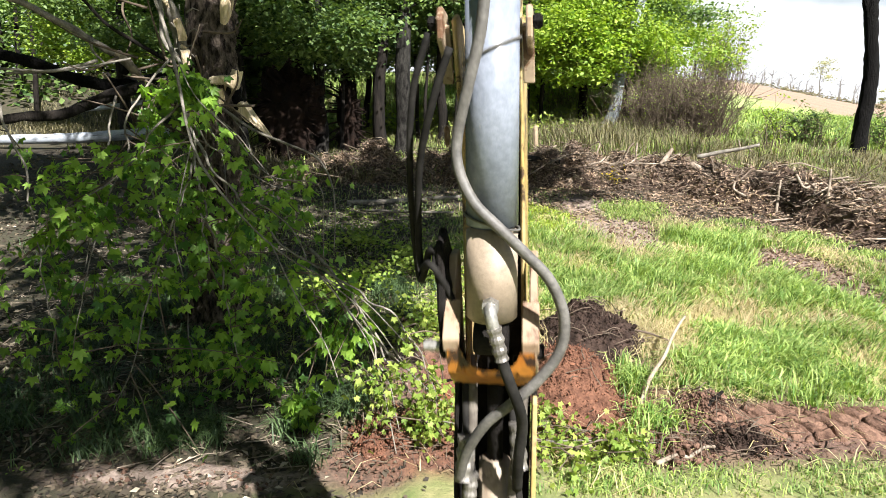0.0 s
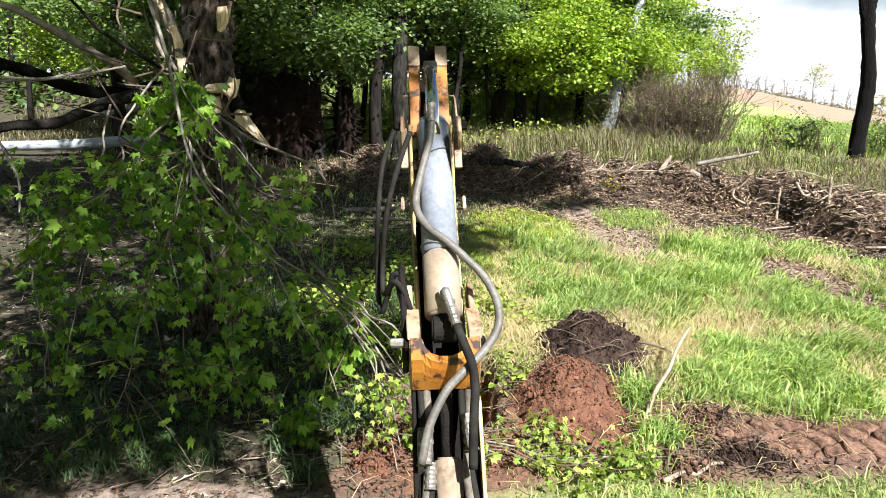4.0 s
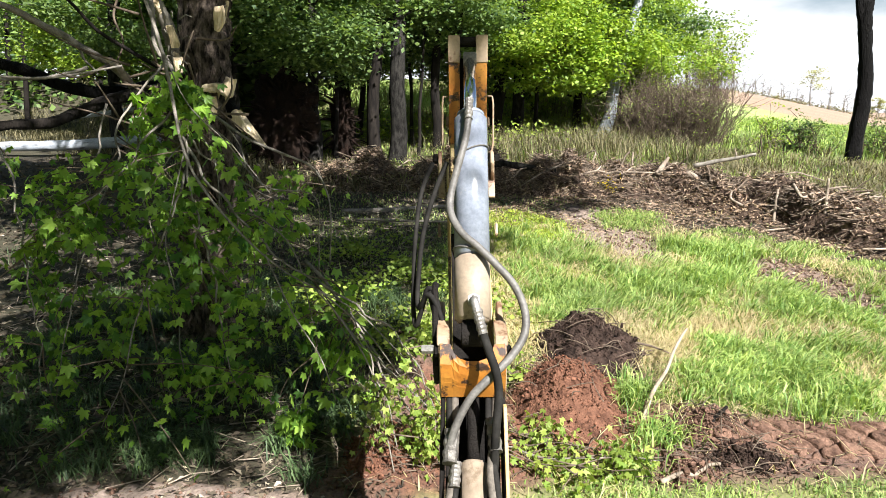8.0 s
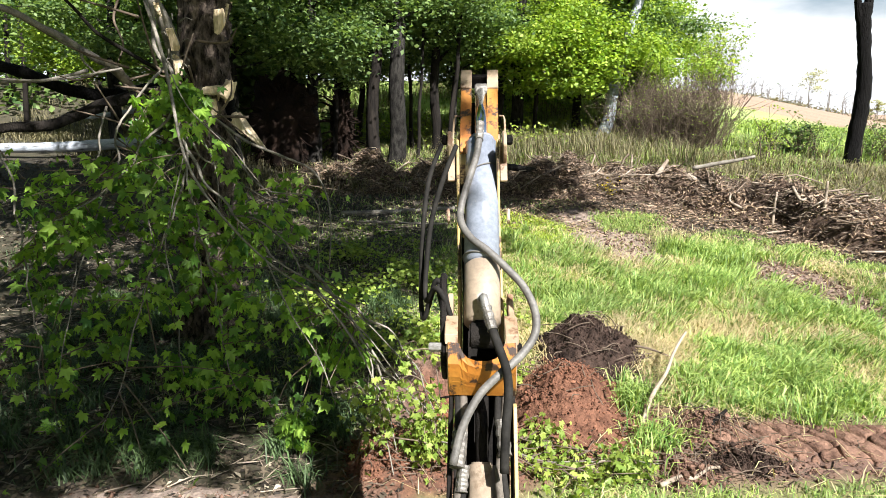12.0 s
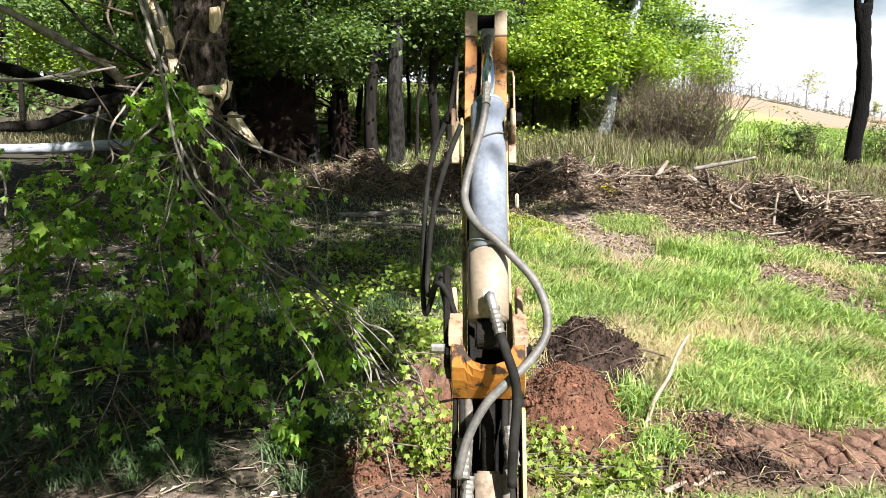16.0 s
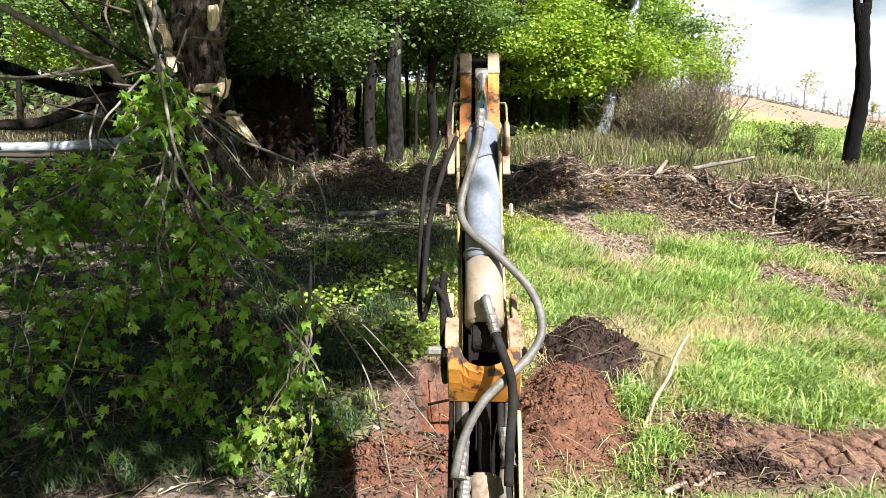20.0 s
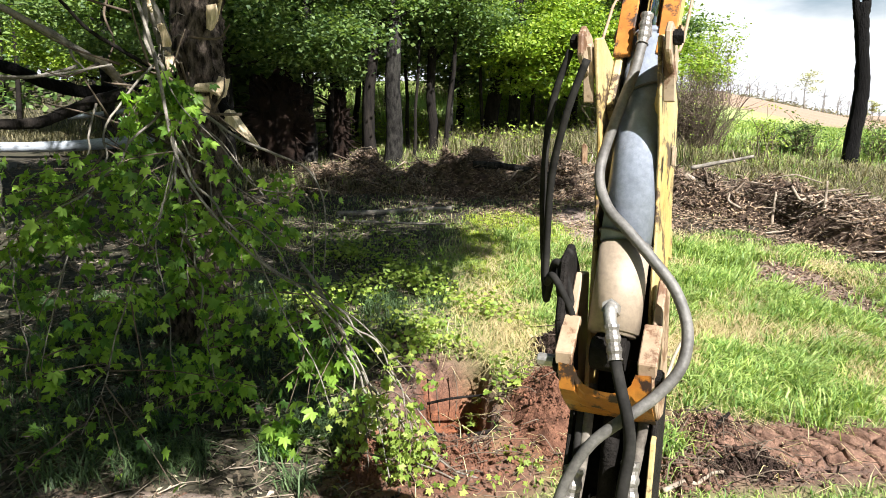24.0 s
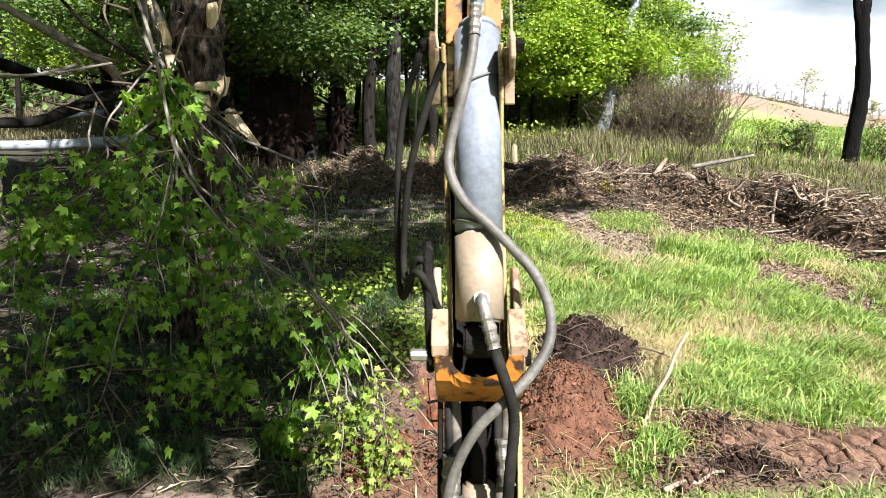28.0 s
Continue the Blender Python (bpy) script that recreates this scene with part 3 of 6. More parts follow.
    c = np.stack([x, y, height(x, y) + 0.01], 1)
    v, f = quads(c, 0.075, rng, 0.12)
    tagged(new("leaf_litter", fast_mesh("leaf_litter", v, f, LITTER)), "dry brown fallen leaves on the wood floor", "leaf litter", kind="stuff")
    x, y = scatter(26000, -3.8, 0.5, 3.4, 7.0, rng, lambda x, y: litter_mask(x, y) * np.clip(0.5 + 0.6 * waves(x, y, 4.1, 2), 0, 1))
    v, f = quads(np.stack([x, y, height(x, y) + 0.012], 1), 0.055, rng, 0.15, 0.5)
    tagged(new("near_litter", fast_mesh("near_litter", v, f, LITTER)), "curled leaves and bark bits, the bough's shade put into their colour", "leaf litter", kind="stuff")
    x, y = scatter(30000, -7, 3, 3.5, 15, rng, lambda x, y: litter_mask(x, y) * np.clip(0.15 + 0.8 * waves(x, y, 2.3, 6), 0, 1))
    c = np.stack([x, y, height(x, y) + 0.015], 1)
    v, f = quads(c, 0.07, rng, 0.2, 0.45)
    tagged(new("pale_litter", fast_mesh("pale_litter", v, f, PALE_LITTER)), "pale dry leaves and bits of bark on the shaded floor", "leaf litter", kind="stuff")


build_grass()


def build_crumbs():
    """Loose crumbs of soil on the bare ground."""
    rng = np.random.default_rng(17)
    shape = np.array([(1, 0, 0), (-1, 0, 0), (0, 1, 0), (0, -1, 0), (0, 0, 1), (0, 0, -1)], float)
    face = np.array([(0, 2, 4), (2, 1, 4), (1, 3, 4), (3, 0, 4), (2, 0, 5), (1, 2, 5), (3, 1, 5), (0, 3, 5)])
    x, y = scatter(100000, -2.5, 5.5, 3.5, 9.5, rng, lambda x, y: soil_mask(x, y) ** 2 * 0.6)
    n = len(x)
    size = 0.004 + 0.016 * rng.uniform(0, 1, n) ** 4
    v = shape[None] * rng.uniform(0.6, 1.3, (n, 6, 1)) * size[:, None, None] + rng.normal(size=(n, 6, 3)) * size[:, None, None] * 0.2
    v += np.stack([x, y, height(x, y) + size * 0.6], 1)[:, None]
    f = (face[None] + np.arange(n)[:, None, None] * 6).reshape(-1, 3)
    tagged(new("soil_crumbs", fast_mesh("soil_crumbs", v.reshape(-1, 3), f, SOIL_LOOSE)), "loose brown crumbs of soil", "soil", kind="stuff")


build_crumbs()


# ---- trees ----
def stuff_leaves(centres, size, material, rng, flat=0.35, aspect=0.65):
    v, f = quads(centres, size, rng, flat, aspect)
    return fast_mesh("leaves", v, f, material)


def limb(start, end, r0, r1, rng, sag=0.0, bends=5):
    a, b = Vector(start), Vector(end)
    pts = []
    d = (b - a).length
    for i in range(bends + 1):
        t = i / bends
        q = a.lerp(b, t) + Vector(rng.normal(size=3)) * d * 0.035 * (0 < i < bends)
        q.z -= sag * math.sin(math.pi * t)
        pts.append(q)
    line = curve_points(pts, 4)
    return line, tube(line, taper(len(line), r0, r1), 7, 0.06, int(rng.integers(1e6)))


def clumps(ends, rng, per, spread):
    out = []
    for e in ends:
        e = np.array(e)
        k = rng.normal(size=(per, 3)) * spread
        k[:, 2] *= 0.4
        out.append(e + k)
    return np.concatenate(out)


def tree(name, x, y, r, high, lean=(0, 0), bark=BARK, leaf=GREEN_LEAF, label="", category="tree", first=2.3, reach=2.2, boughs=13, per=420,
         size=0.105, seed=1, crown_dir=None, group=""):
    """A trunk with root flare, limbs and a crown of many leaves."""
    rng = np.random.default_rng(seed)
    high, lean = high * 0.72, (lean[0] * 0.72, lean[1] * 0.72)
    g = on_ground(x, y)
    thing = tagged(new(name), label, category, group)
    thing.matrix_world = pose(x, y, g - 0.08)
    pts = [Vector((0, 0, 0)), Vector((0, 0, 0.18))]
    for i in range(1, 9):
        t = i / 8
        pts.append(Vector((lean[0] * t + rng.normal() * r * 0.25, lean[1] * t + rng.normal() * r * 0.25, high * t)))
    line = curve_points(pts, 4)
    rad = [r * (1.7 if q.z < 0.03 else 1.0) * (1 - 0.6 * q.z / high) * (1 + 0.25 * math.exp(-q.z / 0.25)) for q in line]
    part("trunk", tube(line, rad, 14, 0.07, seed), bark, thing, smooth=True)
    ends, wood = [], []
    for i in range(boughs):
        z = first + (high - first) * (i / boughs) ** 1.7 + rng.uniform(-0.1, 0.2)
        t = min(z / high, 1)
        s = Vector((lean[0] * t, lean[1] * t, z))
        a = rng.uniform(0, 2 * math.pi) if crown_dir is None else crown_dir + rng.normal() * 0.9
        d = reach * rng.uniform(0.6, 1.15) * (1 - 0.45 * t)
        e = s + Vector((math.cos(a) * d, math.sin(a) * d, rng.uniform(0.0, 0.9)))
        line2, tb = limb(s, e, r * 0.3 * (1 - 0.5 * t), 0.012, rng, -0.1)
        wood.append(tb)
        n = len(line2)
        if z > 3.6 and i % 6:
            continue
        ends += [line2[int(n * k)] for k in (0.45, 0.65, 0.82, 0.97)]
        for k in (0.5, 0.75):
            q = line2[int(n * k)]
            e2 = q + Vector((rng.normal() * 0.5, rng.normal() * 0.5, rng.uniform(-0.25, 0.45))) * reach * 0.45
            l3, tb3 = limb(q, e2, 0.018, 0.005, rng, 0, 3)
            wood.append(tb3)
            ends += [l3[-1], l3[len(l3) // 2]]
    tagged(part("branchwork", merge(wood), bark, thing, smooth=True), kind="stuff")
    if leaf is not None:
        part("crown", stuff_leaves(clumps(ends, rng, per, 0.34), size, leaf, rng), leaf, thing)
    return thing


def crown_cloud(masses, rng, per_clump, spread):
    """Clump centres spread through several egg-shaped masses."""
    out = []
    for (cx, cy, cz), (rx, ry, rz), n in masses:
        for _ in range(n):
            d = rng.normal(size=3)
            d *= rng.uniform(0.15, 1) ** 0.45 / np.linalg.norm(d)
            out.append((cx + d[0] * rx, cy + d[1] * ry, cz + d[2] * rz))
    return out, clumps(out, rng, per_clump, spread)


def build_woods():
    alders = "woodland trees along the edge"
    t = tree
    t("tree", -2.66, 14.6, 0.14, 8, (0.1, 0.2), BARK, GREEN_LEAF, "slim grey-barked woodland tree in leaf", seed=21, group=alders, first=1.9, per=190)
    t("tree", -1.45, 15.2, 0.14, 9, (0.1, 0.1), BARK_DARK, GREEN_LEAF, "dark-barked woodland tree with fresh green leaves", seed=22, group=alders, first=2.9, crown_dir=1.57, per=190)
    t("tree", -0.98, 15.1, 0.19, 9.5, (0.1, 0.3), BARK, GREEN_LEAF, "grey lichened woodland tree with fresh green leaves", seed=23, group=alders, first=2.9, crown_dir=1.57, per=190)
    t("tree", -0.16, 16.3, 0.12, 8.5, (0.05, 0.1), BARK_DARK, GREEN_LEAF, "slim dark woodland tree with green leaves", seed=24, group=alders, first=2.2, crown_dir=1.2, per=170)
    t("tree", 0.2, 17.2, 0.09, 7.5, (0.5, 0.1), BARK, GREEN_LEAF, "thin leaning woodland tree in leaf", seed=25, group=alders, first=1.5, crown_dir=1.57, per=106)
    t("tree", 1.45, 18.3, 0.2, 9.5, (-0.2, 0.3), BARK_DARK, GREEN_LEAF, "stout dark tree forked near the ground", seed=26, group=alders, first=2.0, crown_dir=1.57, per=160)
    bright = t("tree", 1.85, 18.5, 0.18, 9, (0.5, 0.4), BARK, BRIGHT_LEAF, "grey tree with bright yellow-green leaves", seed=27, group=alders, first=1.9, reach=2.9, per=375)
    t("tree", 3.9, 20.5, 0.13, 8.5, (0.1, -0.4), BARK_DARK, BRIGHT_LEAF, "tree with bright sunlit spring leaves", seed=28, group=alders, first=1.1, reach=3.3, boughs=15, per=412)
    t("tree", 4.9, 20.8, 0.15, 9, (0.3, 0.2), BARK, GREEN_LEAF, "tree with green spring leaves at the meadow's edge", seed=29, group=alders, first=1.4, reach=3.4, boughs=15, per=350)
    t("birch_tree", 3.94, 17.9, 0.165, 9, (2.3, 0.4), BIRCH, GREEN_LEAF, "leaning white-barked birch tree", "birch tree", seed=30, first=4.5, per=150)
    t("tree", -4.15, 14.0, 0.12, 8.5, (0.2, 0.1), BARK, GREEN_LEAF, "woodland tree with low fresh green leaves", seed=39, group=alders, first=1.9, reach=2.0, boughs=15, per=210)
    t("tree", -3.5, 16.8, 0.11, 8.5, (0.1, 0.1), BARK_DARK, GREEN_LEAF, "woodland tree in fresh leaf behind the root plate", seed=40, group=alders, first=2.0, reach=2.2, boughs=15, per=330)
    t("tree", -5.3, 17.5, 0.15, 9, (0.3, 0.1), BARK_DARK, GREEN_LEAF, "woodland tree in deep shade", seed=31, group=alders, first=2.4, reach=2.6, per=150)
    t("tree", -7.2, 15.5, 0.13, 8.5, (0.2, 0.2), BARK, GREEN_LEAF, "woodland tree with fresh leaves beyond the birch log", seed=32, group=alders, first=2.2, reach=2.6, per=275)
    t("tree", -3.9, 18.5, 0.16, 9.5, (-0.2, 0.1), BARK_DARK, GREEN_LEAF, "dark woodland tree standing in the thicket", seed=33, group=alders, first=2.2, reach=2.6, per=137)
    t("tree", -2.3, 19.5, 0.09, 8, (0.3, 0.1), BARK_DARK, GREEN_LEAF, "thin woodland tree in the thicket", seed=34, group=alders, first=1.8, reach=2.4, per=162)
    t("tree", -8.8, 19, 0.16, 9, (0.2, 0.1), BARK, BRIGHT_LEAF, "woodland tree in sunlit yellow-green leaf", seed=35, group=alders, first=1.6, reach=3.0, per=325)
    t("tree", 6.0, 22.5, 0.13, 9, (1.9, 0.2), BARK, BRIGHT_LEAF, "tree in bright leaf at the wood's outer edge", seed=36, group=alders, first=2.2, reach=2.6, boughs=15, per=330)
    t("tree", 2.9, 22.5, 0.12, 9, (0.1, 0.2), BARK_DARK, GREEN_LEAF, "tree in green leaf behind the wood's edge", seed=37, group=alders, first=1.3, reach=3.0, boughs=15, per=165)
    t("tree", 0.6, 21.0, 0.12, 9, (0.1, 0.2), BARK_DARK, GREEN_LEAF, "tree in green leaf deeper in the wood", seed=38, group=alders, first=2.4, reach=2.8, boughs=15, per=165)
    rng = np.random.default_rng(29)
    low = [((-0.1, -1.2, 2.3), (0.8, 0.7, 0.8), 16), ((0.7, -1.5, 1.95), (0.8, 0.7, 0.75), 20), ((1.6, -1.4, 1.9), (0.8, 0.7, 0.7), 20), ((2.6, -1.0, 2.3), (0.8, 0.7, 0.75), 18), ((1.0, -1.2, 2.8), (1.3, 0.8, 0.5), 16)]
    ends, leaves = crown_cloud(low, rng, 95, 0.2)
    wood = [limb((0.1, 0.05, rng.uniform(2.4, 3.4)), e, 0.025, 0.006, rng, -0.1)[1] for e in ends[::4]]
    tagged(part("low_branchwork", merge(wood), BARK_DARK, bright, smooth=True), kind="stuff")
    part("low_crown", stuff_leaves(leaves, 0.115, BRIGHT_LEAF, rng), BRIGHT_LEAF, bright)
    for k, (x, y, r, lean, high) in enumerate(((-2.35, 15.4, 0.05, 0.25, 7.5), (-2.1, 16.2, 0.04, -0.2, 7), (-1.75, 16.6, 0.05, 0.15, 8), (-0.55, 15.6, 0.04, 0.3, 7), (0.12, 15.9, 0.06, 0.7, 7.5), (-0.75, 17.5, 0.05, -0.2, 8),
                                               (1.1, 17.4, 0.05, -0.3, 7), (2.45, 18.8, 0.06, 0.2, 8), (4.5, 18.4, 0.06, 0.5, 8), (-2.9, 16.0, 0.05, 0.1, 8))):
        t("tree", x, y, r, high, (lean, 0.1), BARK_DARK, GREEN_LEAF, "thin dark sapling stem at the wood's edge", seed=60 + k, group=alders, first=2.6, reach=1.1, boughs=7, per=60, crown_dir=1.57)


def build_shade_tree():
    """An unseen maple added behind the machine; its crown reaches over it to shade the wood's edge."""
    rng = np.random.default_rng(44)
    x, y = -4.5, -3.8
    g = on_ground(x, y)
    thing = tagged(new("shade_tree"), "unseen tree added to cast shade on the bank", "tree")
    thing.matrix_world = pose(x, y, g - 0.1)
    line = curve_points([(0, 0, 0), (0, 0, 0.4), (0.2, 0.2, 3), (0.8, 0.9, 6), (1.6, 1.8, 8.6)], 6)
    part("trunk", tube(line, taper(len(line), 0.4, 0.14), 16, 0.06, 3), BARK_MAPLE, thing, smooth=True)
    # crown masses placed along the sun's direction to shade chosen ground
    masses = [((5.3, 4.6, 8.3), (2.8, 2.0, 0.7), 22), ((5.35, 1.95, 8.3), (1.95, 1.3, 0.4), 33), ((7.7, 5.7, 8.6), (1.5, 1.6, 0.6), 26), ((10.0, 8.4, 9.4), (1.6, 1.1, 0.6), 7), ((8.0, 9.2, 9.0), (2.2, 1.5, 0.6), 50), ((7.5, 2.75, 8.3), (0.7, 0.6, 0.3), 12),
              ((-0.1, 3.0, 8.6), (3.2, 3.2, 1.2), 110), ((7.3, 6.0, 9.4), (1.7, 2.2, 0.9), 22), ((-1.8, 9.1, 9.0), (3.0, 2.1, 0.9), 52)]
    ends, leaves = crown_cloud(masses, rng, 95, 0.29)
    wood = []
    for e in ends[::6]:
        s = line[int(len(line) * rng.uniform(0.6, 0.98))]
        wood.append(limb(s, e, 0.04, 0.012, rng, -0.3)[1])
    tagged(part("branchwork", merge(wood), BARK_MAPLE, thing, smooth=True), kind="stuff")
    part("crown", stuff_leaves(leaves, 0.19, GREEN_LEAF, rng), GREEN_LEAF, thing)


build_shade_tree()
build_woods()


def build_far_woods():
    rng = np.random.default_rng(51)
    c = []
    for k in range(1000):
        y = rng.uniform(23, 37)
        x = rng.uniform(-26, 0.26 * y)
        z = on_ground(x, y) + (1.5 + 4.6 * rng.uniform() ** 1.5 if k < 780 else rng.uniform(0.1, 1.5))
        if x > -0.32 * y and (z < on_ground(x, y) + 2.8 or k % 3):
            continue
        c.append(np.array([x, y, z]) + rng.normal(size=(70, 3)) * (0.8, 0.8, 0.5))
    for k in range(170):
        y = rng.uniform(25, 33)
        x = rng.uniform(-0.3, 0.22) * y
        c.append(np.array([x, y, on_ground(x, y) + rng.uniform(1.6, 6.5)]) + rng.normal(size=(70, 3)) * (0.8, 0.8, 0.5))
    for k in range(150):
        y = rng.uniform(18, 23)
        x = rng.uniform(-0.4, -0.2) * y
        c.append(np.array([x, y, on_ground(x, y) + rng.uniform(0.2, 4.5)]) + rng.normal(size=(70, 3)) * (0.6, 0.6, 0.45))
    tagged(new("far_woods", stuff_leaves(np.concatenate(c), 0.28, GREEN_LEAF, rng)), "dense far woodland foliage", "woods", kind="stuff")
    c = []
    for k in range(70):
        x, y = rng.uniform(-2.6, 4.5), rng.uniform(17.5, 21)
        c.append(np.array([x, y, on_ground(x, y) + rng.uniform(0.05, 0.6)]) + rng.normal(size=(50, 3)) * (0.35, 0.35, 0.2))
    for k in range(34):
        x, y = rng.uniform(0.3, 3.2), rng.uniform(16.4, 17.4)
        c.append(np.array([x, y, on_ground(x, y) + rng.uniform(0.1, 0.6)]) + rng.normal(size=(30, 3)) * (0.35, 0.3, 0.14))
    tagged(new("undergrowth", stuff_leaves(np.concatenate(c), 0.09, WEED_LEAF, rng)), "low bright undergrowth between the trunks", "undergrowth", kind="stuff")
    stems = []
    for _ in range(46):
        x, y = rng.uniform(-24, 4), rng.uniform(21, 34)
        g = on_ground(x, y)
        line = curve_points([(x, y, g - 0.1), (x + rng.normal() * 0.15, y, g + 2.5), (x + rng.normal() * 0.4, y, g + 6)], 4)
        stems.append(tube(line, taper(len(line), rng.uniform(0.06, 0.14), 0.03), 7, 0.08))
    tagged(part("far_stems", merge(stems), BARK_DARK, smooth=True), "slim far trunks in the shaded wood", "tree trunks", kind="stuff")


build_far_woods()


def build_side_woods():
    """Unseen woods added beside and behind the machine to keep sky light off the bank."""
    rng = np.random.default_rng(55)
    c, stems = [], []
    for k in range(900):
        x, y = (rng.uniform(-19, -9), rng.uniform(-12, 9)) if k < 640 else (rng.uniform(-14, 3), rng.uniform(-17, -9))
        z = on_ground(x, y) + rng.uniform(0.4, 14)
        c.append(np.array([x, y, z]) + rng.normal(size=(60, 3)) * (0.9, 0.9, 0.55))
        if k % 12 == 0:
            g = on_ground(x, y)
            line = curve_points([(x, y, g - 0.1), (x + rng.normal() * 0.2, y, g + 4), (x + rng.normal() * 0.4, y, g + 13)], 4)
            stems.append(tube(line, taper(len(line), 0.16, 0.04), 7, 0.08))
    tagged(new("side_woods", stuff_leaves(np.concatenate(c), 0.3, GREEN_LEAF, rng)), "unseen woodland added to block sky light", "woods", kind="stuff")
    tagged(part("side_stems", merge(stems), BARK_DARK, smooth=True), "trunks of the unseen added woodland", "tree trunks", kind="stuff")


build_side_woods()


def torn_spike(base, tip, width, rng):
    """A splintered tongue of wood."""
    a, b = Vector(base), Vector(tip)
    s = (b - a).cross(Vector((0.3, -1, 0.2))).normalized()
    n = s.cross(b - a).normalized()
    v, f = [], []
    for i in range(7):
        t = i / 6
        w = width * (1 - t) ** 0.8 * (1 + 0.1 * rng.normal() * (i % 2)) + 0.003
        c = a.lerp(b, t) + n * 0.01 * rng.normal()
        v += [c - s * w, c + n * w * 0.45, c + s * w, c - n * w * 0.4]
    for i in range(6):
        for k in range(4):
            p, q = i * 4 + k, i * 4 + (k + 1) % 4
            f.append((p, q, q + 4, p + 4))
    f += [(0, 1, 2, 3), (27, 26, 25, 24)]
    return v, f


def build_broken_tree():
    rng = np.random.default_rng(61)
    g = on_ground(-2.12, 6.2)
    thing = tagged(new("broken_maple"), "large maple with a torn limb and bare pale wood", "tree")
    thing.matrix_world = pose(-2.12, 6.2, g - 0.1)
    pts = [(-0.02, 0, 0), (-0.02, 0, 0.3), (0, 0, 0.9), (0.02, 0.02, 1.6), (0.04, 0.05, 2.3), (0.04, 0.15, 3.2), (0.1, 0.3, 5), (0.3, 0.6, 9)]
    line = curve_points(pts, 7)
    rad = [0.225 * (1 - 0.05 * q.z) * (1 + 0.8 * math.exp(-q.z / 0.2)) for q in line]
    line = curve_points(line, 3)
    rad = [0.225 * (1 - 0.05 * q.z) * (1 + 0.8 * math.exp(-q.z / 0.2)) for q in line]
    v, f = tube(line, rad, 72, 0.0, 5)
    v = [q + Vector((noise.noise(q * Vector((7, 7, 1.6))), noise.noise(q * Vector((7, 7, 1.6)) + Vector((9, 0, 0))), 0)) * 0.035 + Vector((q.x, q.y, 0)) * (0.16 - 0.75 * abs(noise.noise(q * Vector((13, 13, 2.6)))) + 0.2 * noise.noise(q * Vector((34, 34, 12)))) for q in v]
    part("trunk", (v, f), BARK_MAPLE, thing, smooth=True)
    o = Vector((-2.12, 6.2, g - 0.1))

    def w(x, y, z):
        return Vector((x, y, z)) - o

    def add(name, points, r0, r1, m=BARK_LIMB, label="", wob=0.08):
        ln = curve_points(points, 5)
        return part(name, tube(ln, taper(len(ln), r0, r1), 9, wob, int(rng.integers(999))), m, thing, label, True)

    chip = np.random.default_rng(62)
    for name, label, outline, y, deep in (
            ("torn_face", "broad pale face of torn wood", [(-2.035, 2.434), (-2.012, 2.489), (-1.916, 2.508), (-1.86, 2.489), (-1.758, 2.531), (-1.767, 2.452), (-1.797, 2.359), (-1.848, 2.387), (-1.893, 2.429), (-1.969, 2.424)], 6.0, 0.12),
            ("torn_face", "pale torn wood under the stub", [(-2.017, 2.379), (-1.93, 2.388), (-1.917, 2.303), (-1.951, 2.213), (-2.008, 2.232)], 6.05, 0.06),
            ("torn_wedge", "long white wedge of split wood", [(-1.744, 2.275), (-1.705, 2.21), (-1.62, 2.106), (-1.516, 1.973), (-1.632, 2.054), (-1.724, 2.125), (-1.792, 2.191)], 5.98, 0.05),
            ("bare_patch", "pale patch stripped of its bark", [(-1.919, 3.12), (-1.842, 3.138), (-1.846, 3.002), (-1.889, 2.92), (-1.926, 2.948)], 6.12, 0.08),
            ("bare_patch", "pale patch where the bark has peeled off", [(-2.237, 2.933), (-2.194, 2.951), (-2.151, 2.801), (-2.171, 2.774), (-2.226, 2.783)], 5.9, 0.03),
            ("bare_patch", "pale patch where the bark has peeled off", [(-2.226, 2.696), (-2.15, 2.705), (-2.141, 2.587), (-2.207, 2.569)], 5.93, 0.03),
    ):
        bm = bmesh.new()
        front = [bm.verts.new(w(x + 0.006 * chip.normal(), y + 0.01 * chip.normal(), z + 0.006 * chip.normal())) for x, z in outline]
        back = [bm.verts.new(v.co + Vector((-0.01, deep, 0.01))) for v in front]
        core = bm.verts.new(sum((v.co for v in front), Vector()) / len(front) + Vector((0, -0.012, 0)))
        for i in range(len(front)):
            j = (i + 1) % len(front)
            bm.faces.new((front[i], front[j], core))
            bm.faces.new((front[j], front[i], back[i], back[j]))
        bmesh.ops.recalc_face_normals(bm, faces=bm.faces[:])
        bmesh.ops.subdivide_edges(bm, edges=bm.edges[:], cuts=2, use_grid_fill=True)
        for v in bm.verts:
            v.co += Vector((noise.noise(v.co * 30), noise.noise(v.co * 25 + Vector((5, 0, 0))) * 1.5, noise.noise(v.co * 18))) * 0.008
        part(name, bm, WOOD, thing, label)
    # unseen crown added high above to block sky light and cast shade
    ends, leaves = crown_cloud([((0.0, 0.6, 7.3), (2.4, 1.7, 1.2), 70)], rng, 80, 0.32)
    wood = [limb((0.15, 0.35, rng.uniform(4.6, 7.5)), e, 0.045, 0.012, rng, -0.2)[1] for e in ends[::5]]
    tagged(part("branchwork", merge(wood), BARK_MAPLE, thing, smooth=True), kind="stuff")
    part("crown", stuff_leaves(leaves, 0.17, GREEN_LEAF, rng), GREEN_LEAF, thing)
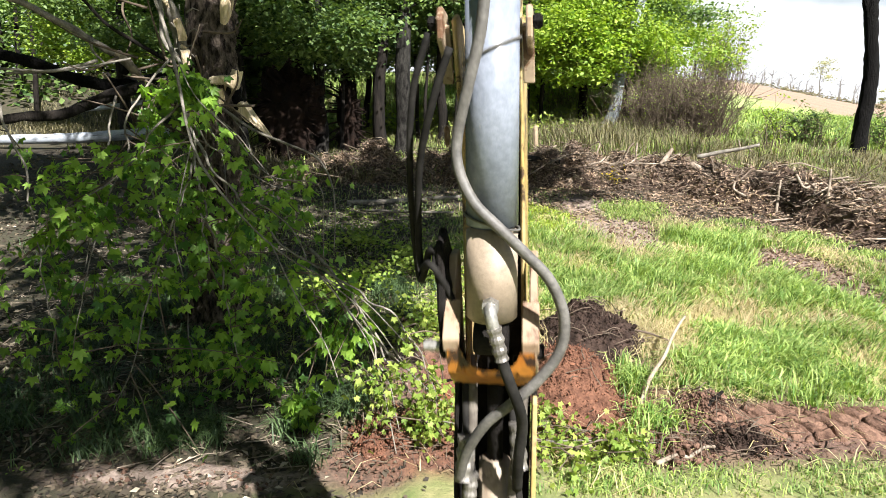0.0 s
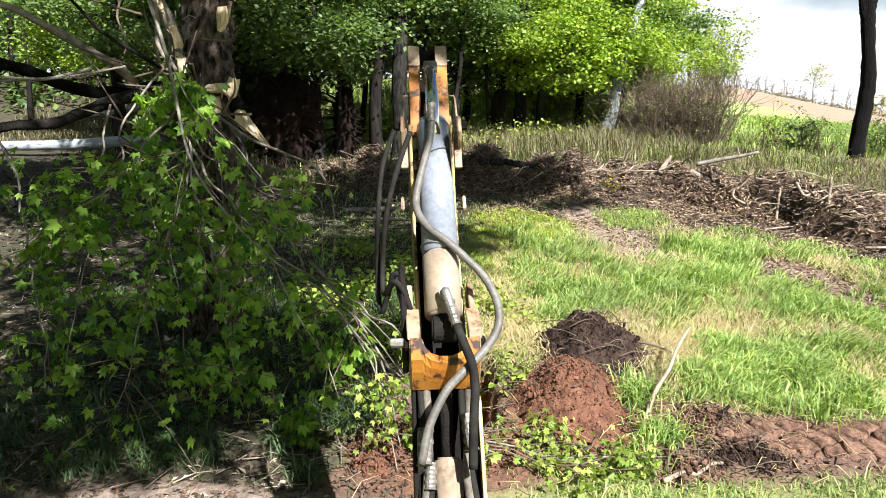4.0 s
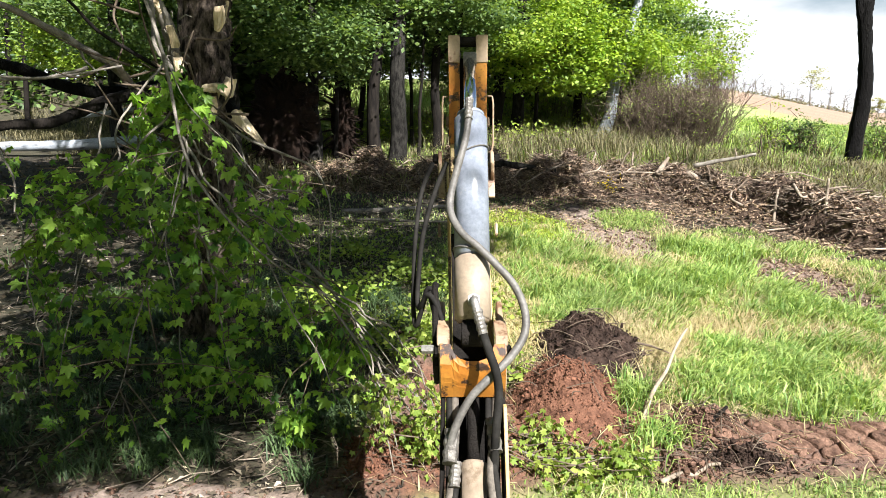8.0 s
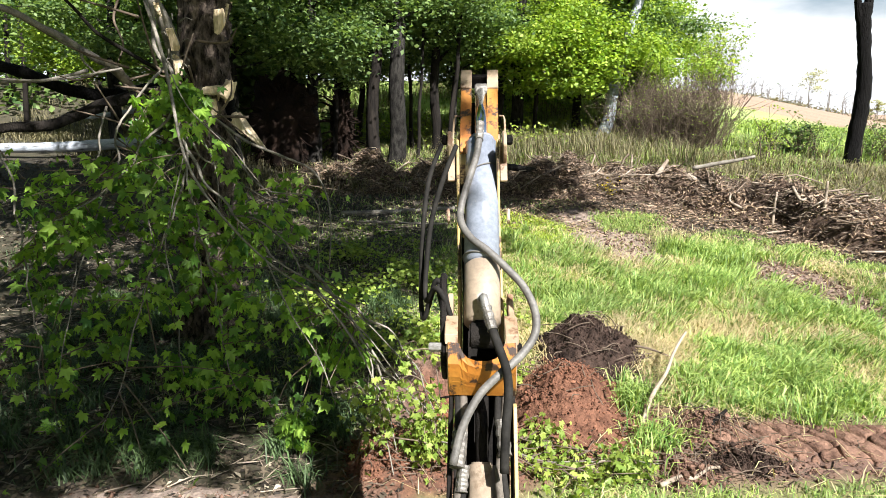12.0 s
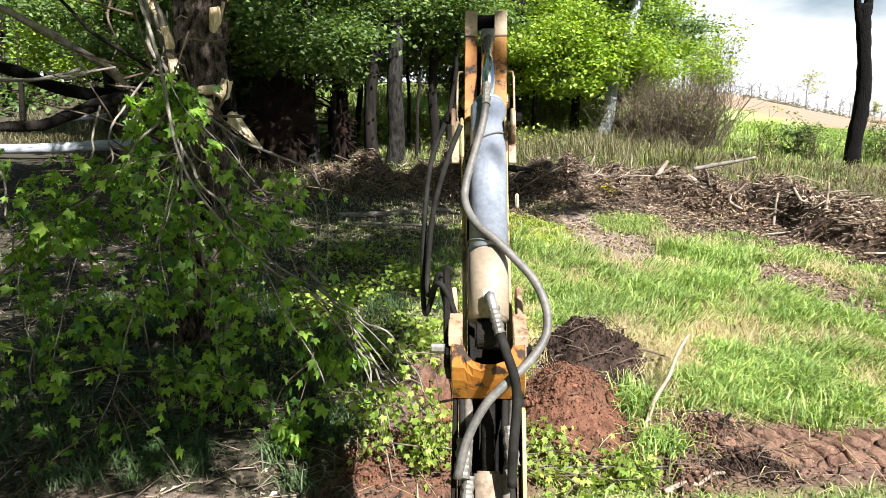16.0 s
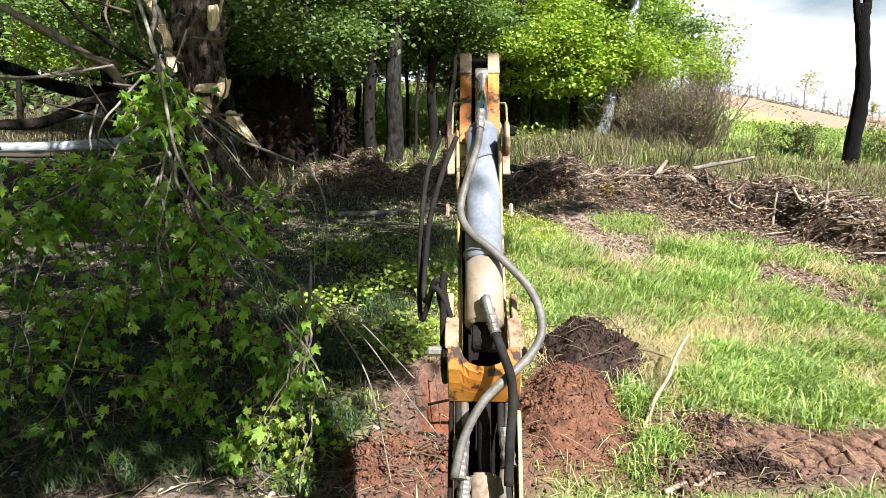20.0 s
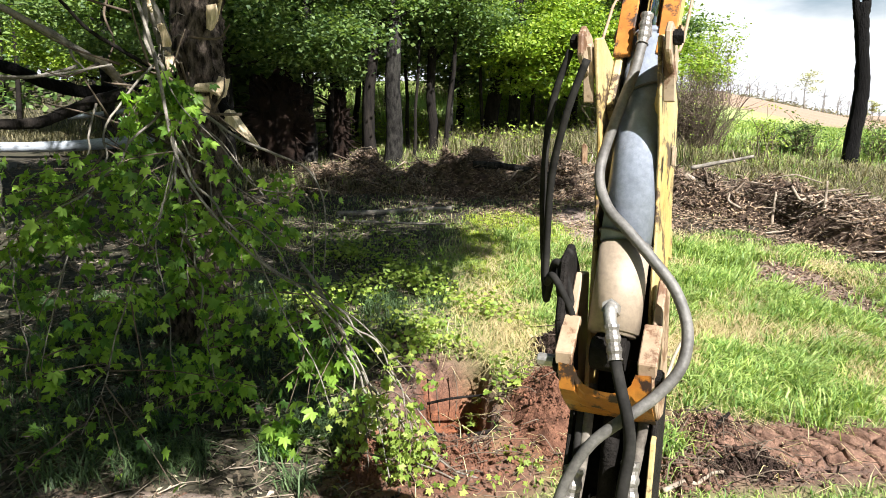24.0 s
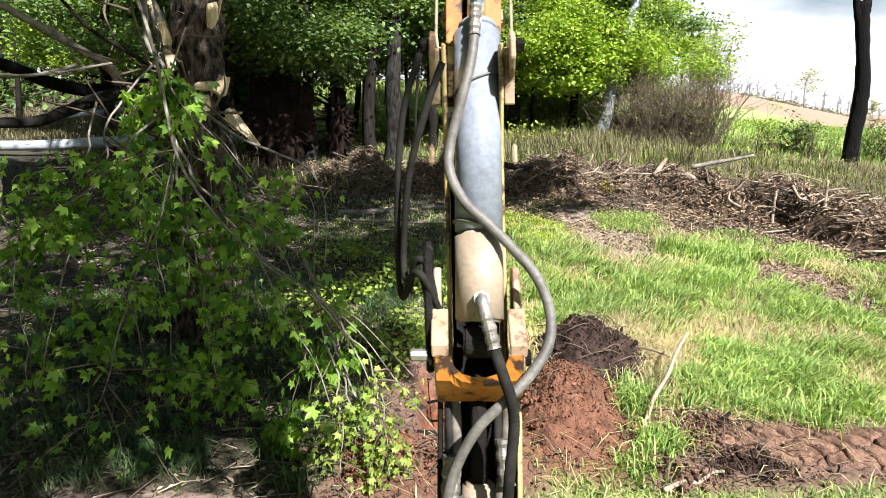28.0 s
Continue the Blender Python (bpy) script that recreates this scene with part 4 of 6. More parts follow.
    # the torn stub: dark knot with pale broken face
    add("torn_stub", [w(-2.30, 6.47, 2.52), w(-2.14, 6.38, 2.55), w(-1.97, 6.26, 2.56), w(-1.88, 6.22, 2.55)], 0.1, 0.075, BARK_MAPLE, "dark torn stub of a fallen limb", 0.22)
    # this black piece paints the shade beneath the stub
    add("torn_stub", [w(-1.97, 6.31, 2.47), w(-1.88, 6.23, 2.34), w(-1.84, 6.19, 2.22)], 0.085, 0.05, BARK_DEAD_AND_SHADE, "black piece painting the shaded hollow under the torn stub", 0.25)
    for a, b, wd in ((w(-1.96, 6.17, 2.55), w(-1.95, 6.09, 2.33), 0.115), (w(-2.06, 6.16, 2.51), w(-1.84, 6.11, 2.44), 0.06), (w(-1.86, 6.17, 2.55), w(-1.83, 6.11, 2.40), 0.05),
                     (w(-2.05, 6.17, 2.41), w(-2.01, 6.13, 2.23), 0.06), (w(-1.81, 6.11, 2.26), w(-1.50, 5.85, 1.98), 0.06), (w(-1.76, 6.09, 2.24), w(-1.61, 5.98, 2.09), 0.035)):
        for k in range(7):
            o2 = Vector((rng.normal() * 0.45, -0.1 * rng.uniform(), rng.normal() * 0.2)) * wd
            part("splinter", torn_spike(a + o2, a.lerp(b, rng.uniform(0.65, 1.05)) + o2 * 0.7, wd * rng.uniform(0.2, 0.5), rng), WOOD, thing, "pale splintered wood")
    for a, b, wd in ((w(-1.92, 6.37, 3.21), w(-1.93, 6.30, 2.96), 0.05), (w(-1.95, 6.31, 2.94), w(-2.01, 6.28, 2.86), 0.04), (w(-1.87, 6.41, 3.23), w(-1.89, 6.38, 3.09), 0.025)):
        for k in range(7):
            o2 = Vector((rng.normal() * 0.45, -0.1 * rng.uniform(), rng.normal() * 0.2)) * wd
            part("bare_patch", torn_spike(a + o2, a.lerp(b, rng.uniform(0.65, 1.05)) + o2 * 0.7, wd * rng.uniform(0.2, 0.5), rng), WOOD, thing, "pale patch stripped of its bark")
    add("limb", [w(-3.35, 5.26, 3.07), w(-3.24, 5.46, 3.03), w(-3.15, 5.65, 2.95), w(-3.02, 5.78, 2.86), w(-2.87, 5.91, 2.73), w(-2.76, 5.99, 2.65), w(-2.67, 6.07, 2.51), w(-2.59, 6.15, 2.40)], 0.022, 0.036, BARK_LIMB, "grey bare limb", 0.15)
    add("limb", [w(-2.77, 5.94, 2.69), w(-2.69, 5.94, 2.62), w(-2.61, 5.98, 2.50)], 0.036, 0.03, DEAD_WOOD, "torn brown end of a limb", 0.3)
    add("limb", [w(-3.55, 5.38, 2.13), w(-3.36, 5.49, 2.17), w(-3.12, 5.59, 2.18), w(-2.95, 5.71, 2.26), w(-2.76, 5.83, 2.35), w(-2.57, 6.05, 2.42), w(-2.38, 6.36, 2.48)], 0.036, 0.055, BARK_DARK, "dark heavy limb", 0.12)
    # the shade on this limb is put into its black colour
    add("limb", [w(-3.83, 5.90, 2.70), w(-3.48, 5.99, 2.60), w(-3.21, 6.06, 2.48), w(-2.93, 6.15, 2.43), w(-2.59, 6.26, 2.47), w(-2.37, 6.47, 2.52)], 0.045, 0.06, BARK_DEAD_AND_SHADE, "limb with its shade put into black bark", 0.15)
    add("limb", [w(-3.11, 5.91, 3.24), w(-2.95, 5.88, 3.08), w(-2.83, 5.94, 2.92), w(-2.62, 6.02, 2.77), w(-2.42, 6.19, 2.62)], 0.012, 0.018, BARK_DARK)
    add("limb", [w(-3.56, 5.66, 2.51), w(-3.43, 5.66, 2.52), w(-3.16, 5.66, 2.53), w(-2.95, 5.67, 2.57), w(-2.81, 5.68, 2.61)], 0.012, 0.016, BARK_LIMB)
    add("limb", [w(-2.87, 5.71, 2.78), w(-2.84, 5.69, 2.68), w(-2.77, 5.68, 2.61), w(-2.73, 5.67, 2.56)], 0.012, 0.006, BARK_LIMB)
    add("limb", [w(-2.74, 6.22, 3.27), w(-2.79, 6.17, 3.06), w(-2.71, 6.13, 2.85), w(-2.76, 6.10, 2.69)], 0.012, 0.006, TWIG)
    add("limb", [w(-2.39, 6.00, 3.23), w(-2.32, 6.02, 3.06), w(-2.29, 6.09, 2.89), w(-2.28, 6.11, 2.74), w(-2.28, 6.18, 2.58)], 0.05, 0.06, BARK_LIMB, "grey limb with peeling bark", 0.2)
    for a, b, wd in ((w(-2.33, 5.90, 3.14), w(-2.29, 5.91, 3.04), 0.035), (w(-2.26, 5.98, 2.96), w(-2.23, 5.98, 2.80), 0.035), (w(-2.23, 6.01, 2.74), w(-2.19, 6.03, 2.65), 0.03), (w(-2.23, 6.01, 2.65), w(-2.22, 6.04, 2.58), 0.03)):
        for k in range(7):
            o2 = Vector((rng.normal() * 0.45, -0.1 * rng.uniform(), rng.normal() * 0.2)) * wd
            part("bare_patch", torn_spike(a + o2, a.lerp(b, rng.uniform(0.65, 1.05)) + o2 * 0.7, wd * rng.uniform(0.2, 0.5), rng), WOOD, thing, "pale patch where the bark has peeled off")
    for k in range(16):
        q = Vector(w(-2.24, 5.95, 2.99)) + Vector((rng.uniform(-0.02, 0.1), 0, rng.uniform(-0.35, 0.1)))
        e = q + Vector((rng.uniform(-0.08, 0.14), rng.uniform(-0.05, 0.02), rng.uniform(-0.12, 0.05)))
        part("bark_shred", tube([q, q.lerp(e, 0.5) + Vector((0, 0, 0.03)), e], [0.008, 0.006, 0.003], 5), BARK_LIMB, thing, smooth=True)

    add("limb", [w(-3.6, 5.3, 2.55), w(-3.0, 5.4, 2.52), w(-2.5, 5.6, 2.62)], 0.011, 0.009)
    for k in range(26):
        a = w(-2.15 + rng.normal() * 0.35, 5.8, 2.6 + rng.normal() * 0.35)
        b = a + Vector((rng.normal() * 0.55 - 0.35, rng.normal() * 0.2 - 0.1, rng.normal() * 0.45))
        add("twig", [a, a.lerp(b, 0.5) + Vector(rng.normal(size=3)) * 0.05, b], 0.012, 0.004, TWIG)
    # second unseen crown overhead, added as a further shade caster
    ends, wood = [], []
    for k in range(12):
        a = rng.uniform(0, 6.28)
        z = 5.6 + 0.35 * k
        s = Vector((0.2, 0.5, z))
        e = s + Vector((math.cos(a) * 2.6, math.sin(a) * 2.6, 0.8))
        l2, tb = limb(s, e, 0.07, 0.012, rng)
        wood.append(tb)
        ends += [l2[int(len(l2) * q)] for q in (0.4, 0.55, 0.7, 0.85, 0.97)]
    # extra clumps set off to one side, only for the shade they throw
    for k in range(6):
        d = rng.normal(size=3)
        d *= rng.uniform(0.2, 1) ** 0.4 / np.linalg.norm(d)
        e = Vector((1.4 + d[0] * 1.5, 2.1 + d[1] * 1.8, 8.0 + d[2] * 1.1))
        ends.append(e)
        if k % 5 == 0:
            wood.append(limb((0.25, 0.5, 6.5), e, 0.06, 0.012, rng)[1])
    part("upper_limbs", merge(wood), BARK_MAPLE, thing, smooth=True)
    part("crown", stuff_leaves(clumps(ends, rng, 230, 0.5), 0.18, GREEN_LEAF, rng), GREEN_LEAF, thing)


build_broken_tree()


# ---- hanging maple boughs ----
def maple_leaf_mesh(name, material):
    """A five-lobed leaf about as wide as long, slightly cupped, on a thin stalk."""
    tips = [(-100, 0.5), (-45, 0.86), (0, 1.0), (45, 0.86), (100, 0.5)]
    ring = []
    for i, (a, r) in enumerate(tips):
        for da, k in ((-18, 0.66), (-9, 0.76), (0, 1.0), (9, 0.76), (18, 0.66)):
            ring.append((a + da, r * k))
        if i < 4:
            ring.append(((a + tips[i + 1][0]) / 2, 0.5))
    verts = [Vector((0, 0, 0))]
    for a, r in ring:
        x, y = math.sin(radians(a)) * r, math.cos(radians(a)) * r
        verts.append(Vector((x, y, -0.28 * r * r + 0.12 * abs(x))))
    faces = [(0, i, i + 1) for i in range(1, len(ring))]
    verts += [Vector((0.015, -0.55, 0.12)), Vector((-0.015, -0.55, 0.12))]
    faces.append((0, len(verts) - 2, len(verts) - 1))
    return mesh_of(name, verts, faces, material, False)


LEAF_MESH = maple_leaf_mesh("leaf", MAPLE_LEAF)
LEAF_BRIGHT = maple_leaf_mesh("leaf_bright", WEED_LEAF)


def leaf_pose(q, size, rng, hang=0.8):
    a = rng.uniform(0, 360)
    m = pose(q[0], q[1], q[2], 0, 0, a) @ pose(0, 0, 0, -60 * hang + rng.normal() * 22, rng.normal() * 25, 0)
    return m @ Matrix.Scale(size * rng.uniform(0.6, 1.2), 4)


def bough(name, label, pivot, stems, leaf_mesh, leaf_count, size, seed, spread=0.2, single=60, skip=0.25):
    """A hanging bough: stems, twigs that droop from them, and lobed leaves on the twigs."""
    rng = np.random.default_rng(seed)
    thing = tagged(new(name), label, "branch")
    o = Vector(pivot)
    thing.matrix_world = Matrix.Translation(o)
    spots = []
    for points, r0, r1 in stems:
        ln = curve_points([Vector(q) - o for q in points], 6)
        ln = [q + Vector((noise.noise(q * 5 + Vector((seed, 0, 0))), noise.noise(q * 5 + Vector((0, seed, 0))), noise.noise(q * 5) * 0.5)) * 0.05 for q in ln]
        part("stem", tube(ln, taper(len(ln), r0, r1), 8, 0.08, seed), BARK_LIMB if r0 > 0.0065 else TWIG, thing, smooth=True)
        n = len(ln)
        for k in range(max(4, n // 2)):
            s = ln[int(n * (skip + (0.99 - skip) * rng.uniform()))]
            e = s + Vector((rng.normal() * spread * 1.5, rng.normal() * spread, -abs(rng.normal()) * spread * 1.6))
            tw = curve_points([s, s.lerp(e, 0.5) + Vector((rng.normal() * 0.03, 0, 0.05)), e], 4)
            part("twig", tube(tw, taper(len(tw), 0.006, 0.002), 5), TWIG, thing, smooth=True)
            spots += [tw[i] for i in range(3, len(tw), 2)] + [e]
    made = []
    rng.shuffle(spots)
    for k in range(leaf_count):
        s = spots[int(len(spots) * rng.uniform() ** 2.4)]
        q = s + Vector(rng.normal(size=3)) * 0.06
        m = leaf_pose(q, size, rng)
        if k < single:
            ob = new("leaf", leaf_mesh)
            ob.parent, ob.matrix_basis = thing, m
        else:
            made.append(m)
    if made:
        co = np.array([tuple(v.co) for v in leaf_mesh.vertices])
        fa = np.array([tuple(p.vertices) for p in leaf_mesh.polygons])
        vs, fs = [], []
        for i, m in enumerate(made):
            mm = np.array(m)
            vs.append(co @ mm[:3, :3].T + mm[:3, 3])
            fs.append(fa + i * len(co))
        ob = part("leaves", fast_mesh("leaves", np.concatenate(vs), np.concatenate(fs), leaf_mesh.materials[0]), None, thing)
        tagged(ob, kind="stuff")
    return thing


def build_boughs():
    b = {}
    b["main"] = bough("maple_bough", "broken maple bough hanging with limp green lobed leaves", (-2.1, 5.4, 2.9), [
        ([(-2.40, 5.95, 3.22), (-2.28, 5.73, 2.88), (-2.15, 5.58, 2.65), (-2.05, 5.43, 2.42), (-1.95, 5.28, 2.15), (-1.84, 5.05, 1.80), (-1.75, 4.88, 1.43), (-1.70, 4.75, 1.05)], 0.02, 0.005),
        ([(-1.92, 5.25, 1.99), (-1.77, 5.11, 1.84), (-1.50, 4.91, 1.58), (-1.20, 4.75, 1.33), (-0.84, 4.60, 1.09), (-0.53, 4.49, 0.81)], 0.013, 0.004),
        ([(-2.03, 5.41, 2.32), (-2.20, 5.26, 2.07), (-2.39, 5.00, 1.77), (-2.67, 4.81, 1.56), (-2.88, 4.62, 1.40)], 0.011, 0.004),
        ([(-1.87, 5.12, 1.88), (-1.94, 4.89, 1.50), (-2.07, 4.66, 1.08), (-2.12, 4.47, 0.66), (-2.27, 4.29, 0.23)], 0.01, 0.003),
    ], LEAF_MESH, 1150, 0.075, 71, 0.25, 150, 0.32)
    b["low"] = bough("maple_bough", "lower part of the broken maple bough with limp green leaves", (-2.1, 5.4, 2.9), [
        ([(-1.78, 4.94, 1.49), (-1.61, 4.77, 1.13), (-1.53, 4.59, 0.78), (-1.35, 4.43, 0.44)], 0.009, 0.003),
        ([(-2.20, 5.69, 2.66), (-2.46, 5.40, 2.23), (-2.40, 5.12, 1.88), (-2.49, 4.90, 1.50), (-2.53, 4.66, 1.08), (-2.64, 4.43, 0.44)], 0.01, 0.003),
        ([(-1.50, 4.91, 1.58), (-1.22, 4.84, 1.51), (-1.01, 4.74, 1.25), (-0.92, 4.62, 0.93), (-0.85, 4.55, 0.59)], 0.007, 0.003),
        ([(-1.93, 5.27, 2.11), (-1.69, 5.18, 1.91), (-1.39, 5.09, 1.72), (-1.14, 5.06, 1.60)], 0.008, 0.003),
    ], LEAF_MESH, 880, 0.075, 74, 0.25, 110, 0.24)
    b["side"] = bough("maple_bough", "maple bough hanging low over the shaded bank", (-3.0, 5.2, 2.6), [
        ([(-3.34, 5.21, 2.27), (-3.15, 5.03, 1.88), (-2.97, 4.83, 1.43), (-2.83, 4.63, 0.93), (-2.70, 4.45, 0.52)], 0.011, 0.003),
        ([(-2.69, 5.72, 2.32), (-2.68, 5.43, 1.85), (-2.75, 5.23, 1.36), (-2.82, 5.02, 0.81)], 0.01, 0.003),
        ([(-2.46, 5.83, 2.36), (-2.42, 5.52, 1.84), (-2.24, 5.32, 1.34), (-2.03, 5.11, 0.78), (-1.95, 4.90, 0.24)], 0.01, 0.003),
    ], LEAF_MESH, 720, 0.075, 72, 0.24, 60, 0.1)
    b["spray"] = bough("leafy_branch", "thin branch with small fresh leaves trailing on the ground", (-0.9, 4.7, 1.2), [
        ([(-0.95, 4.75, 1.25), (-0.6, 4.55, 0.85), (-0.25, 4.4, 0.45), (0.25, 4.2, 0.17), (0.85, 4.08, 0.1), (1.4, 4.12, 0.09)], 0.012, 0.004),
        ([(-0.7, 4.6, 0.95), (-0.35, 4.35, 0.5), (-0.1, 4.2, 0.25), (0.3, 4.1, 0.13)], 0.009, 0.004),
        ([(-0.9, 4.65, 1.15), (-0.55, 4.45, 1.0), (-0.3, 4.3, 0.85), (-0.12, 4.2, 0.62), (-0.02, 4.15, 0.35)], 0.009, 0.003),
        ([(-0.8, 4.6, 1.0), (-0.5, 4.3, 0.72), (-0.36, 4.15, 0.45), (-0.3, 4.05, 0.2)], 0.008, 0.003),
        ([(0.1, 4.22, 0.2), (0.4, 4.3, 0.18), (0.65, 4.3, 0.15), (0.95, 4.2, 0.12)], 0.0045, 0.003),
        ([(0.2, 4.2, 0.17), (0.5, 4.05, 0.13), (0.9, 3.95, 0.11), (1.25, 3.95, 0.09)], 0.0045, 0.003),
        ([(0.25, 4.2, 0.18), (0.55, 4.2, 0.16), (0.95, 4.18, 0.14), (1.2, 4.05, 0.1)], 0.0045, 0.003),
    ], LEAF_BRIGHT, 2000, 0.042, 73, 0.11, 160, 0.45)
    tw = tagged(new("bare_branch"), "bare grey broken branch hanging from the torn limb", "branch")
    tw.matrix_world = Matrix.Translation((-1.83, 5.21, 2.32))
    o = Vector((-1.83, 5.21, 2.32))
    for points, r0 in (
                       ([(-2.16, 5.3, 3.08), (-2.04, 5.2, 2.77), (-1.93, 5.05, 2.45), (-1.79, 4.85, 2.0), (-1.59, 4.7, 1.71), (-1.31, 4.6, 1.42), (-1.06, 4.5, 1.24), (-0.84, 4.42, 1.14)], 0.015),
                       ([(-0.84, 4.42, 1.14), (-0.66, 4.35, 0.94), (-0.47, 4.25, 0.65), (-0.37, 4.15, 0.28), (-0.31, 4.05, 0.03)], 0.006),
                       ([(-0.9, 4.45, 1.17), (-0.7, 4.42, 1.03), (-0.49, 4.4, 0.83), (-0.27, 4.38, 0.52), (-0.01, 4.3, 0.21)], 0.005),
                       ([(-1.19, 4.55, 1.34), (-0.99, 4.4, 0.98), (-0.8, 4.3, 0.71), (-0.69, 4.2, 0.45)], 0.0045),
                       ([(-1.79, 4.85, 2.0), (-1.88, 4.75, 1.59), (-1.91, 4.7, 1.36), (-1.83, 4.6, 1.08)], 0.0045),
                       ([(-2.04, 5.2, 2.77), (-1.84, 5.1, 2.34), (-1.56, 5.05, 2.06), (-1.29, 5.0, 1.75), (-0.92, 4.95, 1.68), (-0.89, 4.9, 1.36), (-0.89, 4.85, 1.09)], 0.0045),
                       ([(-0.84, 4.42, 1.14), (-0.57, 4.5, 0.95), (-0.35, 4.55, 0.7), (-0.18, 4.5, 0.53)], 0.0045),
                       ([(-2.20, 5.96, 2.50), (-1.97, 5.72, 2.34), (-1.74, 5.59, 2.19), (-1.51, 5.46, 2.06), (-1.23, 5.34, 1.96), (-0.99, 5.27, 1.86), (-0.87, 5.18, 1.69), (-0.82, 5.04, 1.48), (-0.83, 4.97, 1.16)], 0.016),
                       ([(-2.10, 5.83, 2.36), (-1.85, 5.59, 2.17), (-1.66, 5.46, 2.04), (-1.48, 5.32, 1.86), (-1.29, 5.18, 1.67)], 0.008),
                       ([(-2.23, 5.97, 2.55), (-2.04, 5.71, 2.27), (-1.91, 5.57, 2.10), (-1.76, 5.42, 1.85), (-1.70, 5.25, 1.53)], 0.008),
                       ([(-1.74, 5.59, 2.19), (-1.59, 5.50, 2.01), (-1.53, 5.42, 1.85)], 0.006),
                       ([(-1.23, 5.34, 1.96), (-1.19, 5.31, 1.82), (-1.05, 5.24, 1.74)], 0.005),
                       ([(-1.98, 5.57, 2.10), (-2.09, 5.50, 1.98), (-2.20, 5.41, 1.81)], 0.006)):
        ln = curve_points([Vector(q) - o for q in points], 6)
        part("stem", tube(ln, taper(len(ln), r0, 0.004), 7, 0.1), BARK_LIMB, tw, smooth=True)
    return b


BOUGHS = build_boughs()


# ---- fallen birch, dead tree, bushes, berm ----
def fallen_log(name, points, r0, r1, material, label, category="log", seed=1):
    thing = tagged(new(name), label, category)
    o = Vector(points[0])
    thing.matrix_world = Matrix.Translation(o)
    ln = curve_points([Vector(q) - o for q in points], 6)
    part("stem", tube(ln, taper(len(ln), r0, r1), 12, 0.06, seed), material, thing, smooth=True)
    return thing


def build_dead_tree():
    rng = np.random.default_rng(81)
    g = on_ground(8.8, 15.0)
    thing = tagged(new("dead_tree"), "tall dark dead trunk forked at the top, bare of leaves", "tree")
    thing.matrix_world = pose(8.8, 15.0, g - 0.1)
    for name, points, r0, r1 in (("trunk", [(0.0, 0, 0), (-0.02, 0, 0.5), (0.06, 0, 1.4), (0.05, 0, 2.0), (-0.08, 0, 3.0), (-0.12, 0, 3.5)], 0.17, 0.12),
                                 ("fork", [(-0.08, 0, 2.9), (-0.24, 0, 3.4), (-0.3, 0, 4.0), (-0.35, 0.1, 6)], 0.09, 0.04),
                                 ("fork", [(-0.08, 0, 3.0), (-0.04, 0, 3.5), (-0.05, 0, 4.1), (0.0, 0.1, 6.5)], 0.11, 0.04)):
        ln = curve_points(points, 6)
        part(name, tube(ln, taper(len(ln), r0, r1), 12, 0.13, 4), BARK_DEAD_AND_SHADE, thing, smooth=True)


build_dead_tree()
fallen_log("birch_log", [(-10.5, 14.5, 1.46), (-9.0, 14.3, 1.52), (-7.6, 14.3, 1.55), (-5.75, 14.3, 1.68)], 0.095, 0.115, BIRCH, "fallen white birch trunk lying across the bank")
fallen_log("birch_log", [(-8.4, 16.2, 2.1), (-7.4, 16, 2.2), (-6.4, 16, 2.35)], 0.05, 0.06, BIRCH, "slimmer fallen birch stem behind the other", seed=2)


def build_root_plate(x, y, sx, sz, seed, label):
    """The upturned roots of a fallen tree, a ragged earthy disc with stubs, its shade put into the colour."""
    rng = np.random.default_rng(seed)
    thing = tagged(new("root_plate"), label, "uprooted stump")
    g = on_ground(x, y)
    thing.matrix_world = pose(x, y, g - 0.1)
    bm = bmesh.new()
    bmesh.ops.create_icosphere(bm, subdivisions=4, radius=1)
    for v in bm.verts:
        k = 1 + 0.4 * noise.noise(v.co * 2.1 + Vector((seed, 0, 0))) + 0.35 * noise.noise(v.co * 5) + 0.2 * noise.noise(v.co * 11)
        v.co = Vector((v.co.x * sx * k, v.co.y * 0.35 * k, sz * (1 + v.co.z * k) * 0.55))
    part("earth", bm, ROOT_SOIL_SHADE, thing, smooth=True)
    for i in range(70):
        a = rng.uniform(0, 6.28)
        s = Vector((math.cos(a) * sx * 0.6, -0.2, sz * 0.55 + math.sin(a) * sz * 0.4))
        e = s + Vector((math.cos(a) * 0.35 + rng.normal() * 0.12, -0.15 + rng.normal() * 0.12, math.sin(a) * 0.35 - 0.1))
        ln = curve_points([s, s.lerp(e, 0.6) + Vector(rng.normal(size=3)) * 0.05, e], 4)
        part("root", tube(ln, taper(len(ln), rng.uniform(0.012, 0.035), 0.005), 6, 0.1), ROOT_SOIL_SHADE, thing, smooth=True)


build_root_plate(-3.25, 14.4, 0.62, 1.75, 91, "upturned root plate with deep shade put into its black colour")
build_root_plate(-2.25, 15.8, 0.24, 1.6, 92, "brown upturned root plate among the trunks")


